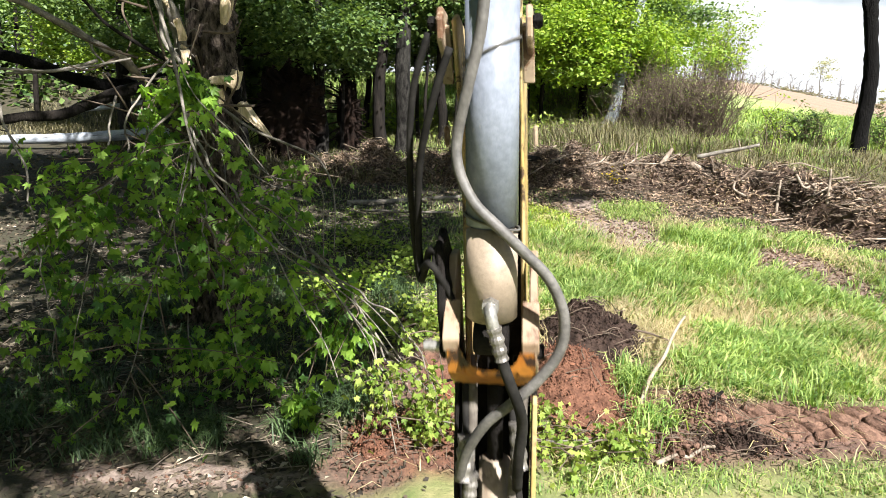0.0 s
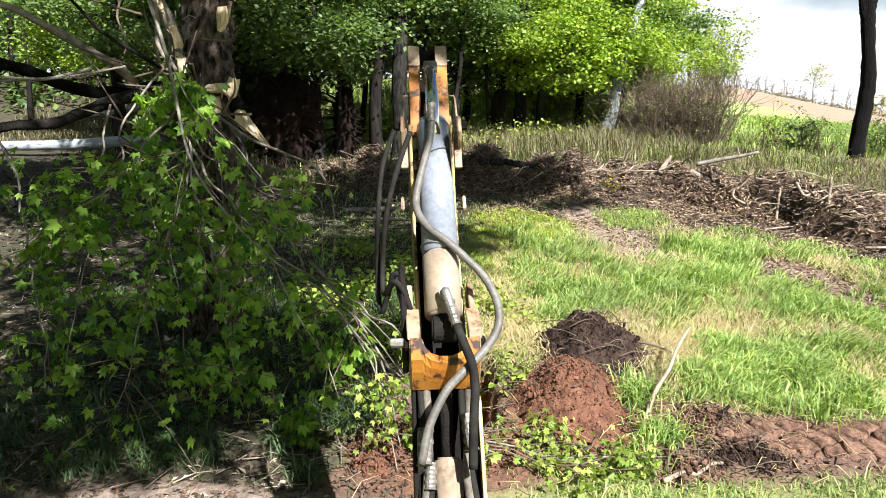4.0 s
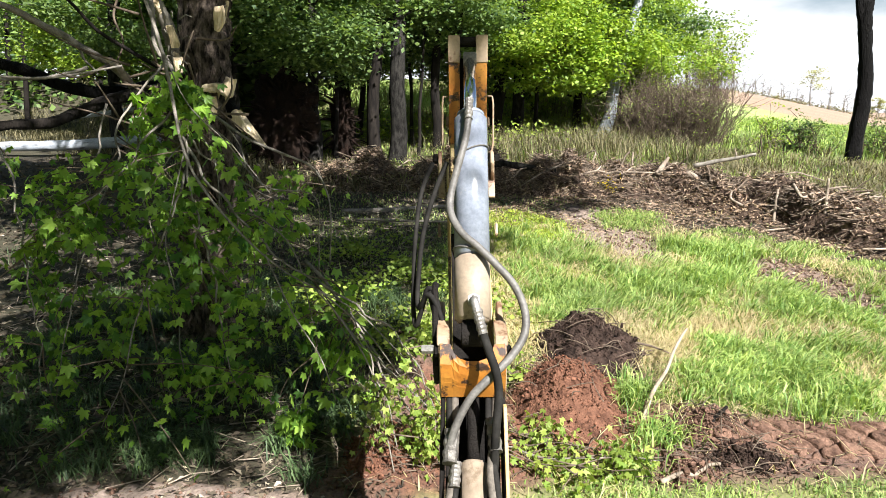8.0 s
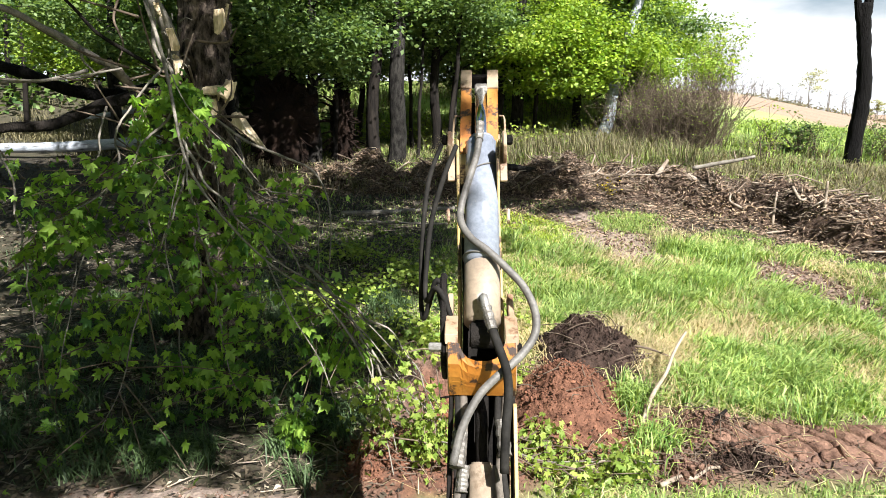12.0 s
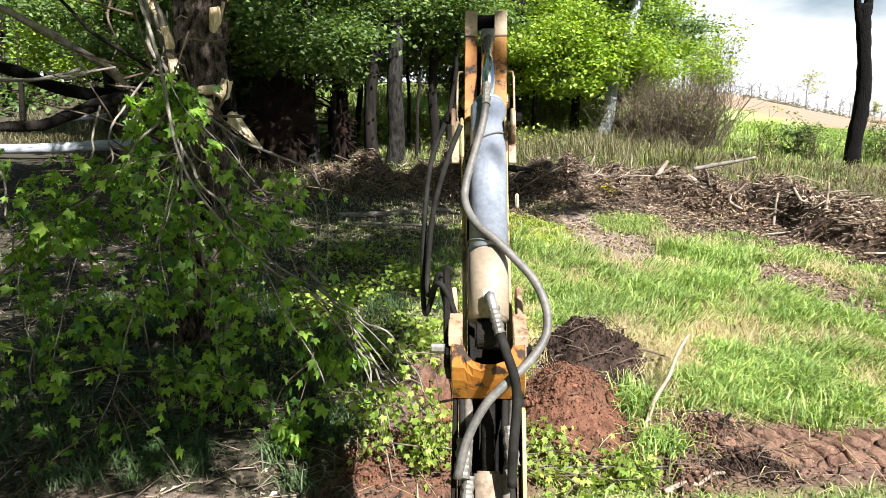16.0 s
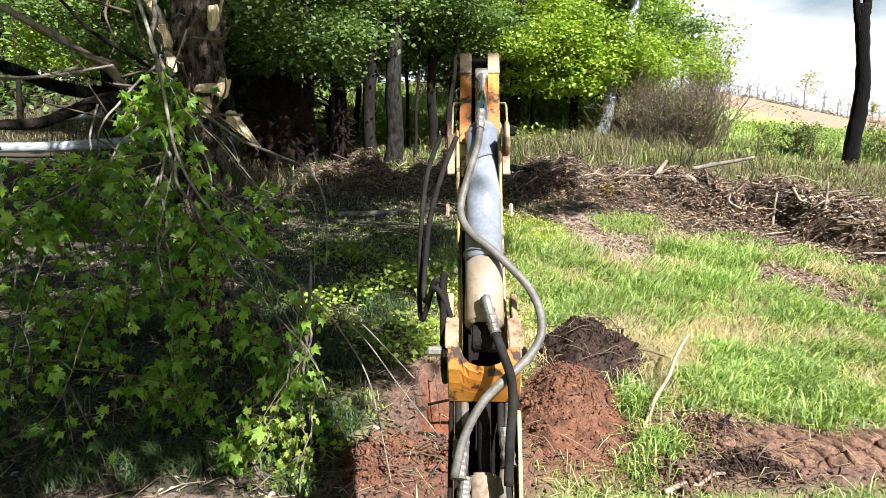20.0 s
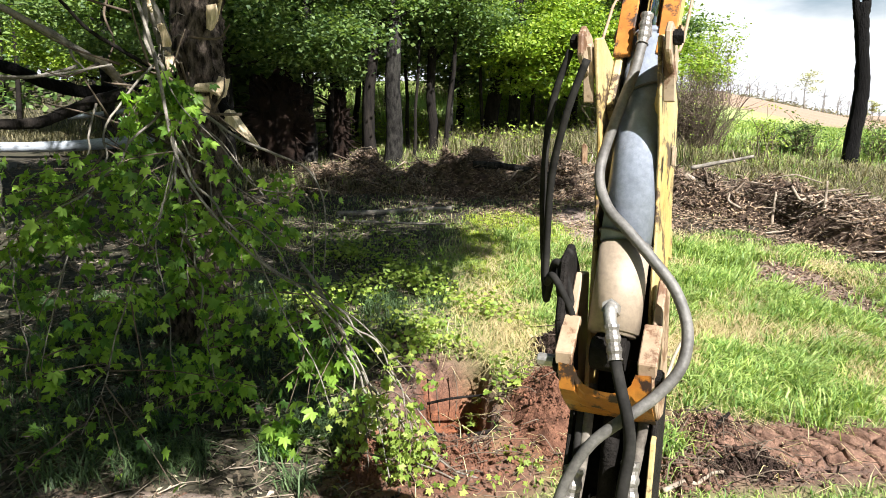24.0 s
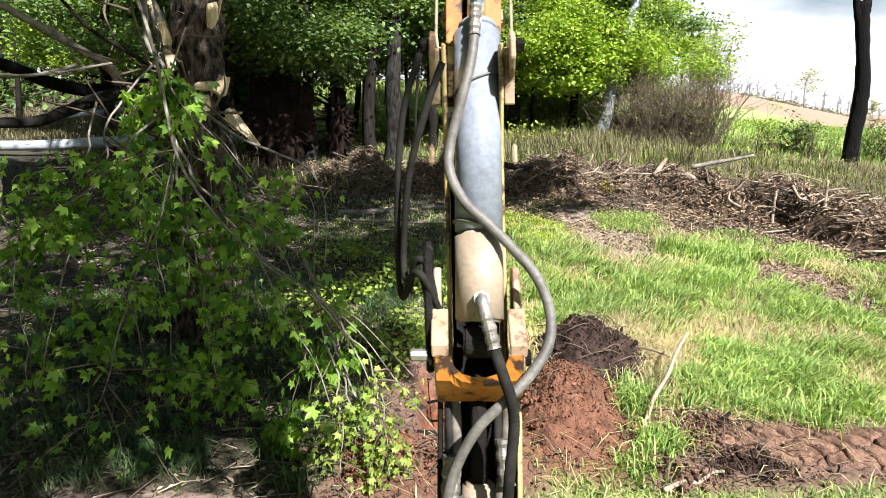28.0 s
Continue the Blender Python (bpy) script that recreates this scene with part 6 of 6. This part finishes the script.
def build_far_tree(x, y, h, rng, leafy, group):
    thing = tagged(new("far_tree"), "far tree with pale spring leaves, haze put into the colour" if leafy else "far bare tree on the hill crest", "tree", group)
    g = on_ground(x, y)
    thing.matrix_world = pose(x, y, g - 0.2)
    pieces, ends = [], []
    line = curve_points([(0, 0, 0), (rng.normal() * 0.1, 0, h * 0.5), (rng.normal() * 0.3, 0, h)], 3)
    # paler bark here stands for distance haze
    part("trunk", tube(line, taper(len(line), 0.03 * h ** 0.8, 0.02), 6), BARK_LIMB, thing, smooth=True)
    for k in range(14):
        s = Vector((0, 0, h * rng.uniform(0.3, 0.95)))
        e = s + Vector((rng.normal() * 0.2, rng.normal() * 0.2, rng.uniform(0.05, 0.3))) * h
        pieces.append(tube([s, e], [0.035, 0.012], 4, cap=False))
        ends.append(e)
    tagged(part("branchwork", merge(pieces), BARK_LIMB, thing), kind="stuff")
    if leafy:
        part("crown", stuff_leaves(clumps(ends, rng, 45, h * 0.09), 0.3, HAZY_LEAF, rng), HAZY_LEAF, thing)


build_far()


# ---- backhoe arm ----
FOOT = (0.688, 0.533)            # boom foot in the arm's plane: reach, height
PIN = (1.005, 0.105)             # cylinder's base pin on the boom: along, above
NOSE = (1.948, 0.036)            # dipper pivot on the boom
LEVER = 0.494                    # from the dipper pivot to the rod's pin


def hose(name, points, r, material, parent, label=""):
    ln = curve_points(points, 7)
    return part(name, tube(ln, r, 10), material, parent, label, True)


def ferrule(a, b, r, parent, label="ribbed steel hose ferrule"):
    a, b = Vector(a), Vector(b)
    pts, rad = [], []
    for i in range(13):
        pts.append(a.lerp(b, i / 12))
        rad.append(r * (1.12 if i % 4 in (0, 1) else 0.95))
    return part("ferrule", tube(pts, rad, 12), FERRULE, parent, label, False)


def build_arm():
    arm = tagged(new("backhoe_arm"), "worn yellow backhoe arm with a grey hydraulic cylinder", "backhoe arm")
    # boom: x across, y along, z above
    lower = [(-0.08, -0.12), (0.3, -0.13), (1.0, -0.13), (1.2, -0.12), (1.13, 0.03), (0.9, 0.06), (0.3, 0.06), (-0.08, 0.06)]
    upper = [(1.1, -0.12), (1.6, -0.24), (1.94, -0.24), (2.03, -0.1), (2.07, 0.06), (2.05, 0.13), (1.96, 0.1), (1.8, 0.03), (1.6, 0.02), (1.36, 0.03), (1.1, 0.03)]
    # floor painted black for the shade between the side plates
    boom = part("boom", plate_bm([(1.1, -0.13), (1.6, -0.25), (1.93, -0.32), (1.93, -0.3), (1.6, -0.23), (1.1, -0.11)], -0.071, 0.075, 0.003), GREASE_AND_SHADE, arm, "boom channel floor with its shade put into the colour")
    for sx in (-1, 1):
        part("upper_side", plate_bm(upper, -0.084 if sx < 0 else 0.076, -0.072 if sx < 0 else 0.087), YELLOW, boom, "faded yellow side of the boom")
        part("side_plate", plate_bm(lower, sx * 0.104, sx * 0.118), GREASE_AND_SHADE, boom, "side plate black with grease and painted shade")
        part("bracket_plate", plate_bm([(1.14, -0.03), (1.2, -0.06), (1.5, -0.03), (1.5, 0.04), (1.4, 0.1), (1.36, 0.14), (1.3, 0.178), (1.25, 0.172), (1.15, 0.06), (1.14, 0.04)],
                                       sx * 0.1, sx * 0.122), BRONZE, boom, "faded worn bracket plate")
        part("bracket_cap", plate_bm([(1.275, 0.176), (1.31, 0.186), (1.4, 0.112), (1.385, 0.098), (1.3, 0.168)], sx * 0.082, sx * 0.128, 0.003), BRONZE, boom, "pale worn top flange of the bracket")
        part("nose_ear", plate_bm([(1.95, 0.03), (2.02, 0.02), (2.07, 0.08), (2.08, 0.145), (2.05, 0.175), (2.0, 0.17), (1.97, 0.12)], sx * 0.1, sx * 0.116), BRONZE, boom, "worn tan pivot ear")
        part("nose_gusset", plate_bm([(1.9, 0.06), (1.99, 0.08), (2.04, 0.12), (2.03, 0.132), (1.98, 0.095), (1.9, 0.072)], sx * 0.09, sx * 0.118, 0.002), BRONZE, boom, "sloping tan gusset under the pivot ear")
        part("pin_cap", rod_bm((sx * 0.115, 2.04, 0.14), (sx * 0.14, 2.04, 0.14), 0.02, 6, bevel=0.004), GREASE_AND_SHADE, boom, "greasy hexagonal pivot pin end")
        part("pin_bolt", rod_bm((sx * 0.118, 1.27, 0.14), (sx * 0.14, 1.27, 0.14), 0.024, 8, bevel=0.004), GREASE_AND_SHADE, boom, "greasy hexagonal pin end")
        part("hose_clip", box_bm((0.012, 0.05, 0.03), (sx * 0.118, 1.78, 0.03), 0.004), BRONZE, boom, "small worn hose clip")
    part("edge_strip", plate_bm([(-0.08, 0.045), (1.1, 0.045), (1.08, 0.066), (-0.08, 0.066)], 0.108, 0.121, 0.002), YELLOW, boom, "scratched yellow top edge of the side plate")
    part("bolt_end", rod_bm((-0.185, 1.276, 0.14), (-0.138, 1.276, 0.14), 0.017, 8, bevel=0.003), STEEL, boom, "pale bolt end")
    # added black block: paints the boom's left side in shadow, with grease
    part("grease_block", plate_bm([(1.2, -0.05), (1.5, -0.03), (1.57, 0.05), (1.53, 0.12), (1.38, 0.14), (1.22, 0.1)], -0.146, -0.124, 0.006), GREASE_AND_SHADE, boom, "black block painting the boom's shaded, greasy side by the bracket")
    # black bottom plate and rod carry the cross plate's shade in their colour
    part("base_plate", box_bm((0.2, 1.36, 0.02), (0, 0.58, -0.11), 0.004), GREASE_AND_SHADE, boom, "greasy bottom plate with the channel's shade in its colour")
    # orange cross plate with a U-shaped notch for the cylinder's eye
    cross = bmesh.new()
    top = [(-0.117, 1.283), (-0.078, 1.28), (-0.068, 1.252), (-0.05, 1.232), (-0.02, 1.222), (0.02, 1.222), (0.05, 1.232), (0.068, 1.252), (0.078, 1.28), (0.117, 1.283)]

    def dish(y):
        return 0.183 - 0.25 * (1.283 - y) - 7.5 * max(0.0, 1.225 - y) ** 2 - 0.45 * max(0.0, 1.21 - y)

    rows = []
    for back in (0.0, 0.02):
        rows.append([[cross.verts.new((x, y + (1.14 - y) * k - back * 0.6, dish(y + (1.14 - y) * k) - back)) for k in (0, 0.25, 0.5, 0.75, 1)] for x, y in top])
    hi, lo = rows
    for i in range(9):
        for k in range(4):
            cross.faces.new((hi[i][k], hi[i + 1][k], hi[i + 1][k + 1], hi[i][k + 1]))
            cross.faces.new((lo[i][k], lo[i][k + 1], lo[i + 1][k + 1], lo[i + 1][k]))
        cross.faces.new((hi[i][0], lo[i][0], lo[i + 1][0], hi[i + 1][0]))
        cross.faces.new((hi[i][4], hi[i + 1][4], lo[i + 1][4], lo[i][4]))
    for i in (0, 9):
        for k in range(4):
            cross.faces.new((hi[i][k], hi[i][k + 1], lo[i][k + 1], lo[i][k]))
    bmesh.ops.recalc_face_normals(cross, faces=cross.faces[:])
    part("cross_plate", cross, ORANGE, boom, "rusty orange cross plate")
    # lift cylinder and hoses between the side plates
    part("lift_cylinder", rod_bm((-0.005, 0.0, 0.03), (0.0, 0.86, 0.03), 0.047, 24, bevel=0.01), BARREL_DUST, boom, "dusty tan lift cylinder", True)
    part("lift_rod", rod_bm((0.0, 0.855, 0.03), (0.0, 1.2, 0.02), 0.024, 14), GREASE_AND_SHADE, boom, "lift rod blackened to paint the channel's shade", True)
    rng = np.random.default_rng(5)
    for k, (x0, x1) in enumerate(((-0.09, -0.075), (-0.07, -0.09), (0.06, 0.088), (0.085, 0.07))):
        hose("hose", [(x0, 1.2, 0.0), (x0 * 0.9, 1.0, 0.06), (x1 * 0.8, 0.8, 0.09), (x1, 0.6, 0.1), (x1, 0.3, 0.1), (x1, 0.0, 0.08)], 0.0125 + 0.002 * (k % 2),
             HOSE_DUST if k % 2 else HOSE_BLACK, boom)
    ferrule((-0.075, 0.97, 0.095), (-0.082, 0.83, 0.115), 0.025, boom, "thick ribbed dusty hose ferrule")
    ferrule((0.066, 1.02, 0.085), (0.076, 0.88, 0.108), 0.022, boom, "thick ribbed dusty hose ferrule")
    ferrule((-0.06, 0.84, 0.1), (-0.066, 0.74, 0.108), 0.018, boom)
    # black loops on the left of the boom
    hose("hose", [(-0.14, 2.02, 0.14), (-0.19, 1.88, 0.12), (-0.215, 1.7, 0.08), (-0.225, 1.5, 0.0), (-0.215, 1.42, 0.0), (-0.19, 1.46, 0.05), (-0.165, 1.52, 0.1), (-0.135, 1.5, 0.1), (-0.115, 1.4, 0.08), (-0.11, 1.25, 0.06)], 0.0095, HOSE_BLACK, boom)
    hose("hose", [(-0.08, 1.98, 0.2), (-0.13, 1.86, 0.18), (-0.18, 1.72, 0.12), (-0.205, 1.55, 0.05), (-0.2, 1.47, 0.05), (-0.165, 1.49, 0.12), (-0.135, 1.46, 0.13), (-0.105, 1.38, 0.1), (-0.1, 1.25, 0.08)], 0.01, HOSE_BLACK, boom)
    hose("hose", [(-0.13, 1.55, 0.07), (-0.15, 1.5, 0.1), (-0.135, 1.42, 0.11), (-0.12, 1.3, 0.09)], 0.012, HOSE_BLACK, boom)

    # the swing post that carries the boom's foot
    post = part("swing_post", box_bm((0.24, 0.3, 0.62), (0, FOOT[0], 0.28), 0.02), YELLOW, arm, "worn yellow swing post")
    part("foot_pin", rod_bm((-0.16, FOOT[0], FOOT[1]), (0.16, FOOT[0], FOOT[1]), 0.035, 14, bevel=0.005), FERRULE, post, "steel pin of the boom's foot")
    # cylinder barrel: y along its axis
    barrel = part("cylinder_barrel", rod_bm((0, 0.43, 0), (0, 1.045, 0), 0.067, 36, bevel=0.012), BARREL, arm, "grey-blue painted cylinder barrel", True)
    part("dusty_barrel", rod_bm((0, 0.19, 0), (0, 0.435, 0), 0.0665, 32, bevel=0.008), BARREL_DUST, barrel, "barrel base coated with tan dust", True)
    part("base_eye", rod_bm((-0.045, 0.14, 0.012), (0.045, 0.14, 0.012), 0.046, 20, bevel=0.006), GREASE_AND_SHADE, barrel, "greasy black base eye")
    part("eye_neck", box_bm((0.075, 0.07, 0.075), (0, 0.165, 0), 0.012), GREASE_AND_SHADE, barrel)
    part("gland", rod_bm((0, 1.04, 0), (0, 1.068, 0), 0.056, 28, bevel=0.008), BARREL, barrel, smooth=True)
    # base port with its elbow and black hose
    part("port_boss", rod_bm((0.003, 0.245, 0.055), (0.003, 0.245, 0.098), 0.023, 6), STEEL, barrel, "bright steel hexagonal port")
    part("elbow", tube(curve_points([(0.003, 0.25, 0.085), (0.005, 0.238, 0.106), (0.01, 0.212, 0.11), (0.014, 0.195, 0.108)], 5), 0.017, 6), STEEL, barrel, "steel hose elbow", True)
    ferrule((0.014, 0.2, 0.108), (0.034, 0.115, 0.104), 0.0175, barrel)
    hose("base_hose", [(0.032, 0.12, 0.104), (0.055, 0.05, 0.1), (0.078, -0.02, 0.085), (0.085, -0.09, 0.05), (0.075, -0.2, 0.02), (0.07, -0.32, -0.04)], 0.015, HOSE_BLACK, barrel)
    # rod-end port and the long grey hose
    part("rod_port", rod_bm((-0.006, 1.03, 0.045), (-0.006, 1.03, 0.095), 0.017, 6), STEEL, barrel, "pale steel rod-end port")
    ferrule((-0.006, 1.075, 0.092), (-0.01, 0.985, 0.088), 0.016, barrel)
    hose("long_hose", [(-0.01, 0.99, 0.088), (-0.022, 0.9, 0.084), (-0.05, 0.79, 0.076), (-0.08, 0.67, 0.055), (-0.078, 0.59, 0.058), (-0.04, 0.51, 0.074), (0.02, 0.45, 0.082),
                       (0.09, 0.38, 0.07), (0.15, 0.31, 0.055), (0.185, 0.22, 0.045), (0.18, 0.13, 0.045), (0.13, 0.05, 0.05), (0.06, -0.02, 0.055), (-0.01, -0.09, 0.04),
                       (-0.065, -0.19, 0.01), (-0.095, -0.3, -0.03)], 0.0145, HOSE_GREY, barrel, "long grey hydraulic hose")
    for s, tilt in ((0.87, 0.03), (0.45, -0.02)):
        ring = [Vector((math.cos(a) * 0.0705, s + tilt * math.cos(a), math.sin(a) * 0.0705)) for a in np.linspace(0, 2 * math.pi, 33)]
        part("wire_tie", tube(ring, 0.0035, 6, cap=False), HOSE_GREY, barrel, "wire tie round the barrel", True)

    rod = part("cylinder_rod", rod_bm((0, -0.42, 0), (0, -0.07, 0), 0.027, 20), CHROME, arm, "bright chrome rod", True)
    part("rod_eye", rod_bm((-0.028, -0.06, -0.005), (0.028, -0.06, -0.005), 0.034, 18, bevel=0.004), FERRULE, rod, "steel rod eye")

    # dipper: y towards the rod's pin, z towards the cab
    dipper = part("dipper", plate_bm([(0.0, -0.22), (0.3, -0.18), (0.47, -0.12), (0.48, -0.1), (0.3, -0.15), (0.0, -0.2)], -0.055, 0.055), GREASE_AND_SHADE, arm, "dark channel of the dipper lever")
    for sx in (-1, 1):
        part("lever_plate", plate_bm([(-0.05, -0.22), (0.1, -0.2), (0.42, -0.14), (0.53, -0.07), (0.538, 0.014), (0.44, -0.012), (0.3, -0.052), (0.1, -0.122), (-0.05, -0.16)],
                                     -0.078 if sx < 0 else 0.052, -0.056 if sx < 0 else 0.072), YELLOW, dipper, "worn yellow lever plate")
        part("flange", plate_bm([(0.1, -0.12), (0.3, -0.05), (0.428, -0.014), (0.428, 0.002), (0.3, -0.036), (0.1, -0.106)], sx * 0.034, sx * 0.082, 0.002), ORANGE, dipper, "orange rusty flange")
        part("end_flange", plate_bm([(0.43, -0.012), (0.538, 0.016), (0.54, 0.032), (0.43, 0.006)], sx * 0.034, sx * 0.084, 0.002), BRONZE, dipper, "worn end of the flange")
        bend = [(sx * 0.085, 0.3, -0.06), (sx * 0.106, 0.3, -0.06), (sx * 0.11, 0.27, -0.06), (sx * 0.11, 0.1, -0.07), (sx * 0.105, 0.06, -0.075), (sx * 0.085, 0.06, -0.08)]
        part("hose_guard", tube(bend, 0.0045, 8), BRONZE, dipper, "thin bent rod guarding the hoses", True)
        part("side_lug", box_bm((0.02, 0.05, 0.04), (sx * 0.085, 0.2, -0.12), 0.006), BRONZE, dipper, "worn square lug")
    part("end_bar", box_bm((0.1, 0.03, 0.06), (-0.003, 0.525, -0.02), 0.004), GREASE_AND_SHADE, dipper, "dark bar closing the lever's end")
    d = Vector((0, -math.cos(radians(85)), -math.sin(radians(85))))
    up = Vector((0, d.z, -d.y))
    outline = [(d * a + up * b) for a, b in ((0.42, 0.04), (0.75, 0.04), (0.8, 0.0), (0.75, -0.04), (0.42, -0.05))]
    part("arm_box", plate_bm([(q.y, q.z) for q in outline], -0.07, 0.07, 0.006), YELLOW, dipper, "yellow dipper arm")

    def skew(ob, k, c, start=-9.0):
        # the upper arm runs a little to one side of the swing's plane
        for o in (ob, *ob.children_recursive):
            for v in o.data.vertices:
                v.co.x += c + k * max(0.0, v.co.y - start)

    def crank(ob):
        # the boom is closed up towards its foot
        for o in (ob, *ob.children_recursive):
            for v in o.data.vertices:
                y, z = v.co.y, v.co.z
                reach = float(step(1.35, 2.0, y))
                v.co.y = (y * 0.845 if y < 1.111 else y - 0.172) + 0.074 * reach
                v.co.z = z - 0.059 * min(1.0, max(0.0, y / 1.111))

    crank(boom)
    skew(boom, -0.024, 0.01, 1.0)
    skew(barrel, -0.004, 0.01, 0.0)
    skew(rod, 0.0, 0.004)
    skew(dipper, 0.0, -0.004)
    return arm, boom, barrel, rod, dipper


ARM, BOOM, CYLINDER, ROD, DIPPER = build_arm()


def motions():
    """The arm's swing, lift and crowd, and the boughs that it brushes aside."""
    rows = (  # seconds, swing, lift, cylinder's angle to the boom, in degrees
        (0.0, 8.17, 90.85, -1.05),
        (0.5, -3.23, 42.36, 18.10),
        (1.0, -1.48, 41.39, 15.44),
        (1.5, -3.21, 42.55, 12.99),
        (2.0, -3.50, 45.66, 8.03),
        (2.5, -3.34, 48.57, 3.27),
        (3.0, -3.56, 53.25, -4.94),
        (3.5, -3.93, 59.58, -12.69),
        (5.5, -3.12, 55.38, 3.89),
        (6.0, -2.09, 54.64, 4.46),
        (6.5, 1.49, 54.32, 3.63),
        (7.0, 1.54, 55.68, 2.23),
        (7.5, 1.99, 53.56, 4.41),
        (8.0, 1.51, 50.81, 6.56),
        (8.5, 3.51, 48.23, 8.48),
        (9.0, 3.00, 48.03, 9.15),
        (9.5, 3.13, 47.72, 9.39),
        (10.0, 2.99, 47.81, 9.16),
        (10.5, 2.79, 47.16, 3.01),
        (11.0, 3.07, 50.73, -3.06),
        (11.5, 3.16, 53.81, -8.64),
        (12.0, 2.90, 56.23, -10.93),
        (12.5, 2.76, 57.44, -12.43),
        (14.5, 2.78, 60.85, -9.85),
        (15.0, 2.70, 62.22, -10.34),
        (15.5, 3.39, 63.80, -10.91),
        (16.0, 3.48, 60.79, -6.19),
        (16.5, 3.30, 61.45, -4.90),
        (17.0, 5.28, 65.12, -8.85),
        (17.5, 4.82, 65.98, -10.99),
        (18.0, 6.29, 64.93, -12.08),
        (18.5, 5.67, 60.71, -10.62),
        (19.0, 5.79, 56.98, -9.14),
        (19.5, 5.12, 56.91, -10.70),
        (20.0, 2.72, 57.47, -10.40),
        (20.5, 2.94, 57.03, -11.03),
        (21.0, 3.53, 73.90, -17.02),
        (21.5, 3.53, 79.72, -21.85),
        (23.5, 25.65, 80.47, -18.26),
        (24.0, 26.29, 80.44, -16.67),
        (24.5, 21.92, 79.60, -12.68),
        (25.0, 23.22, 78.41, -10.65),
        (25.5, 25.39, 77.84, -10.10),
        (26.0, 25.35, 77.49, -9.45),
        (26.5, 23.70, 78.80, -11.10),
        (27.0, 19.49, 78.49, -10.31),
        (27.5, 11.40, 78.65, -9.77),
        (28.0, 1.52, 78.99, -10.33),
    )
    swing, lift, tube_rows, rod_rows, dip = [], [], [], [], []
    for t, psi, th, ph in rows:
        a = radians(th)

        def at(u, v):
            return Vector((0, FOOT[0] + math.cos(a) * u - math.sin(a) * v, FOOT[1] + math.sin(a) * u + math.cos(a) * v))

        base, nose = at(*PIN), at(*NOSE)
        b = radians(th + ph)
        axis = Vector((0, math.cos(b), math.sin(b)))
        gap = nose - base
        k = gap.dot(axis)
        tip = base + axis * (k + math.sqrt(max(LEVER ** 2 - (gap.length_squared - k * k), 1e-6)))
        lever = tip - nose
        swing.append((t, pose(0.07, 1.081, 0, 0, 0, -psi) @ pose(0, 0, 0.7, 0, -0.37, 0) @ pose(0, 0, -0.7)))
        lift.append((t, pose(0, *at(0, 0)[1:], th)))
        tube_rows.append((t, pose(0, *base[1:], th + ph)))
        rod_rows.append((t, pose(0, *tip[1:], th + ph)))
        dip.append((t, pose(0, *nose[1:], math.degrees(math.atan2(lever.z, lever.y)))))
    walk(ARM, swing)
    walk(BOOM, lift)
    walk(CYLINDER, tube_rows)
    walk(ROD, rod_rows)
    walk(DIPPER, dip)

    def sway(thing, keys):
        o = thing.matrix_world.translation.copy()
        walk(thing, [(t, Matrix.Translation(o) @ pose(0, 0, 0, rx, ry, rz)) for t, rx, ry, rz in keys])

    for part_name in ("main", "low"):
        sway(BOUGHS[part_name], [(0, 0, 0, 0), (16, 0, 0, 0), (18, -1, 1, -2), (19, -1, 3, -5), (20, -1, 4, -7), (21, 0, 3, -5), (23.5, 0, 1, -1), (25, 0, 0.5, -1), (28, 0, 0.5, -1)])
    sway(BOUGHS["spray"], [(0, 0, 0, 0), (17, 0, 0, 0), (18, 0, 10, -8), (19, 0, 24, -20), (20, 0, 34, -24), (21, 0, 32, -22), (23.5, 0, 8, -4), (25, 0, 6, -2), (28, 0, 14, -6)])


motions()
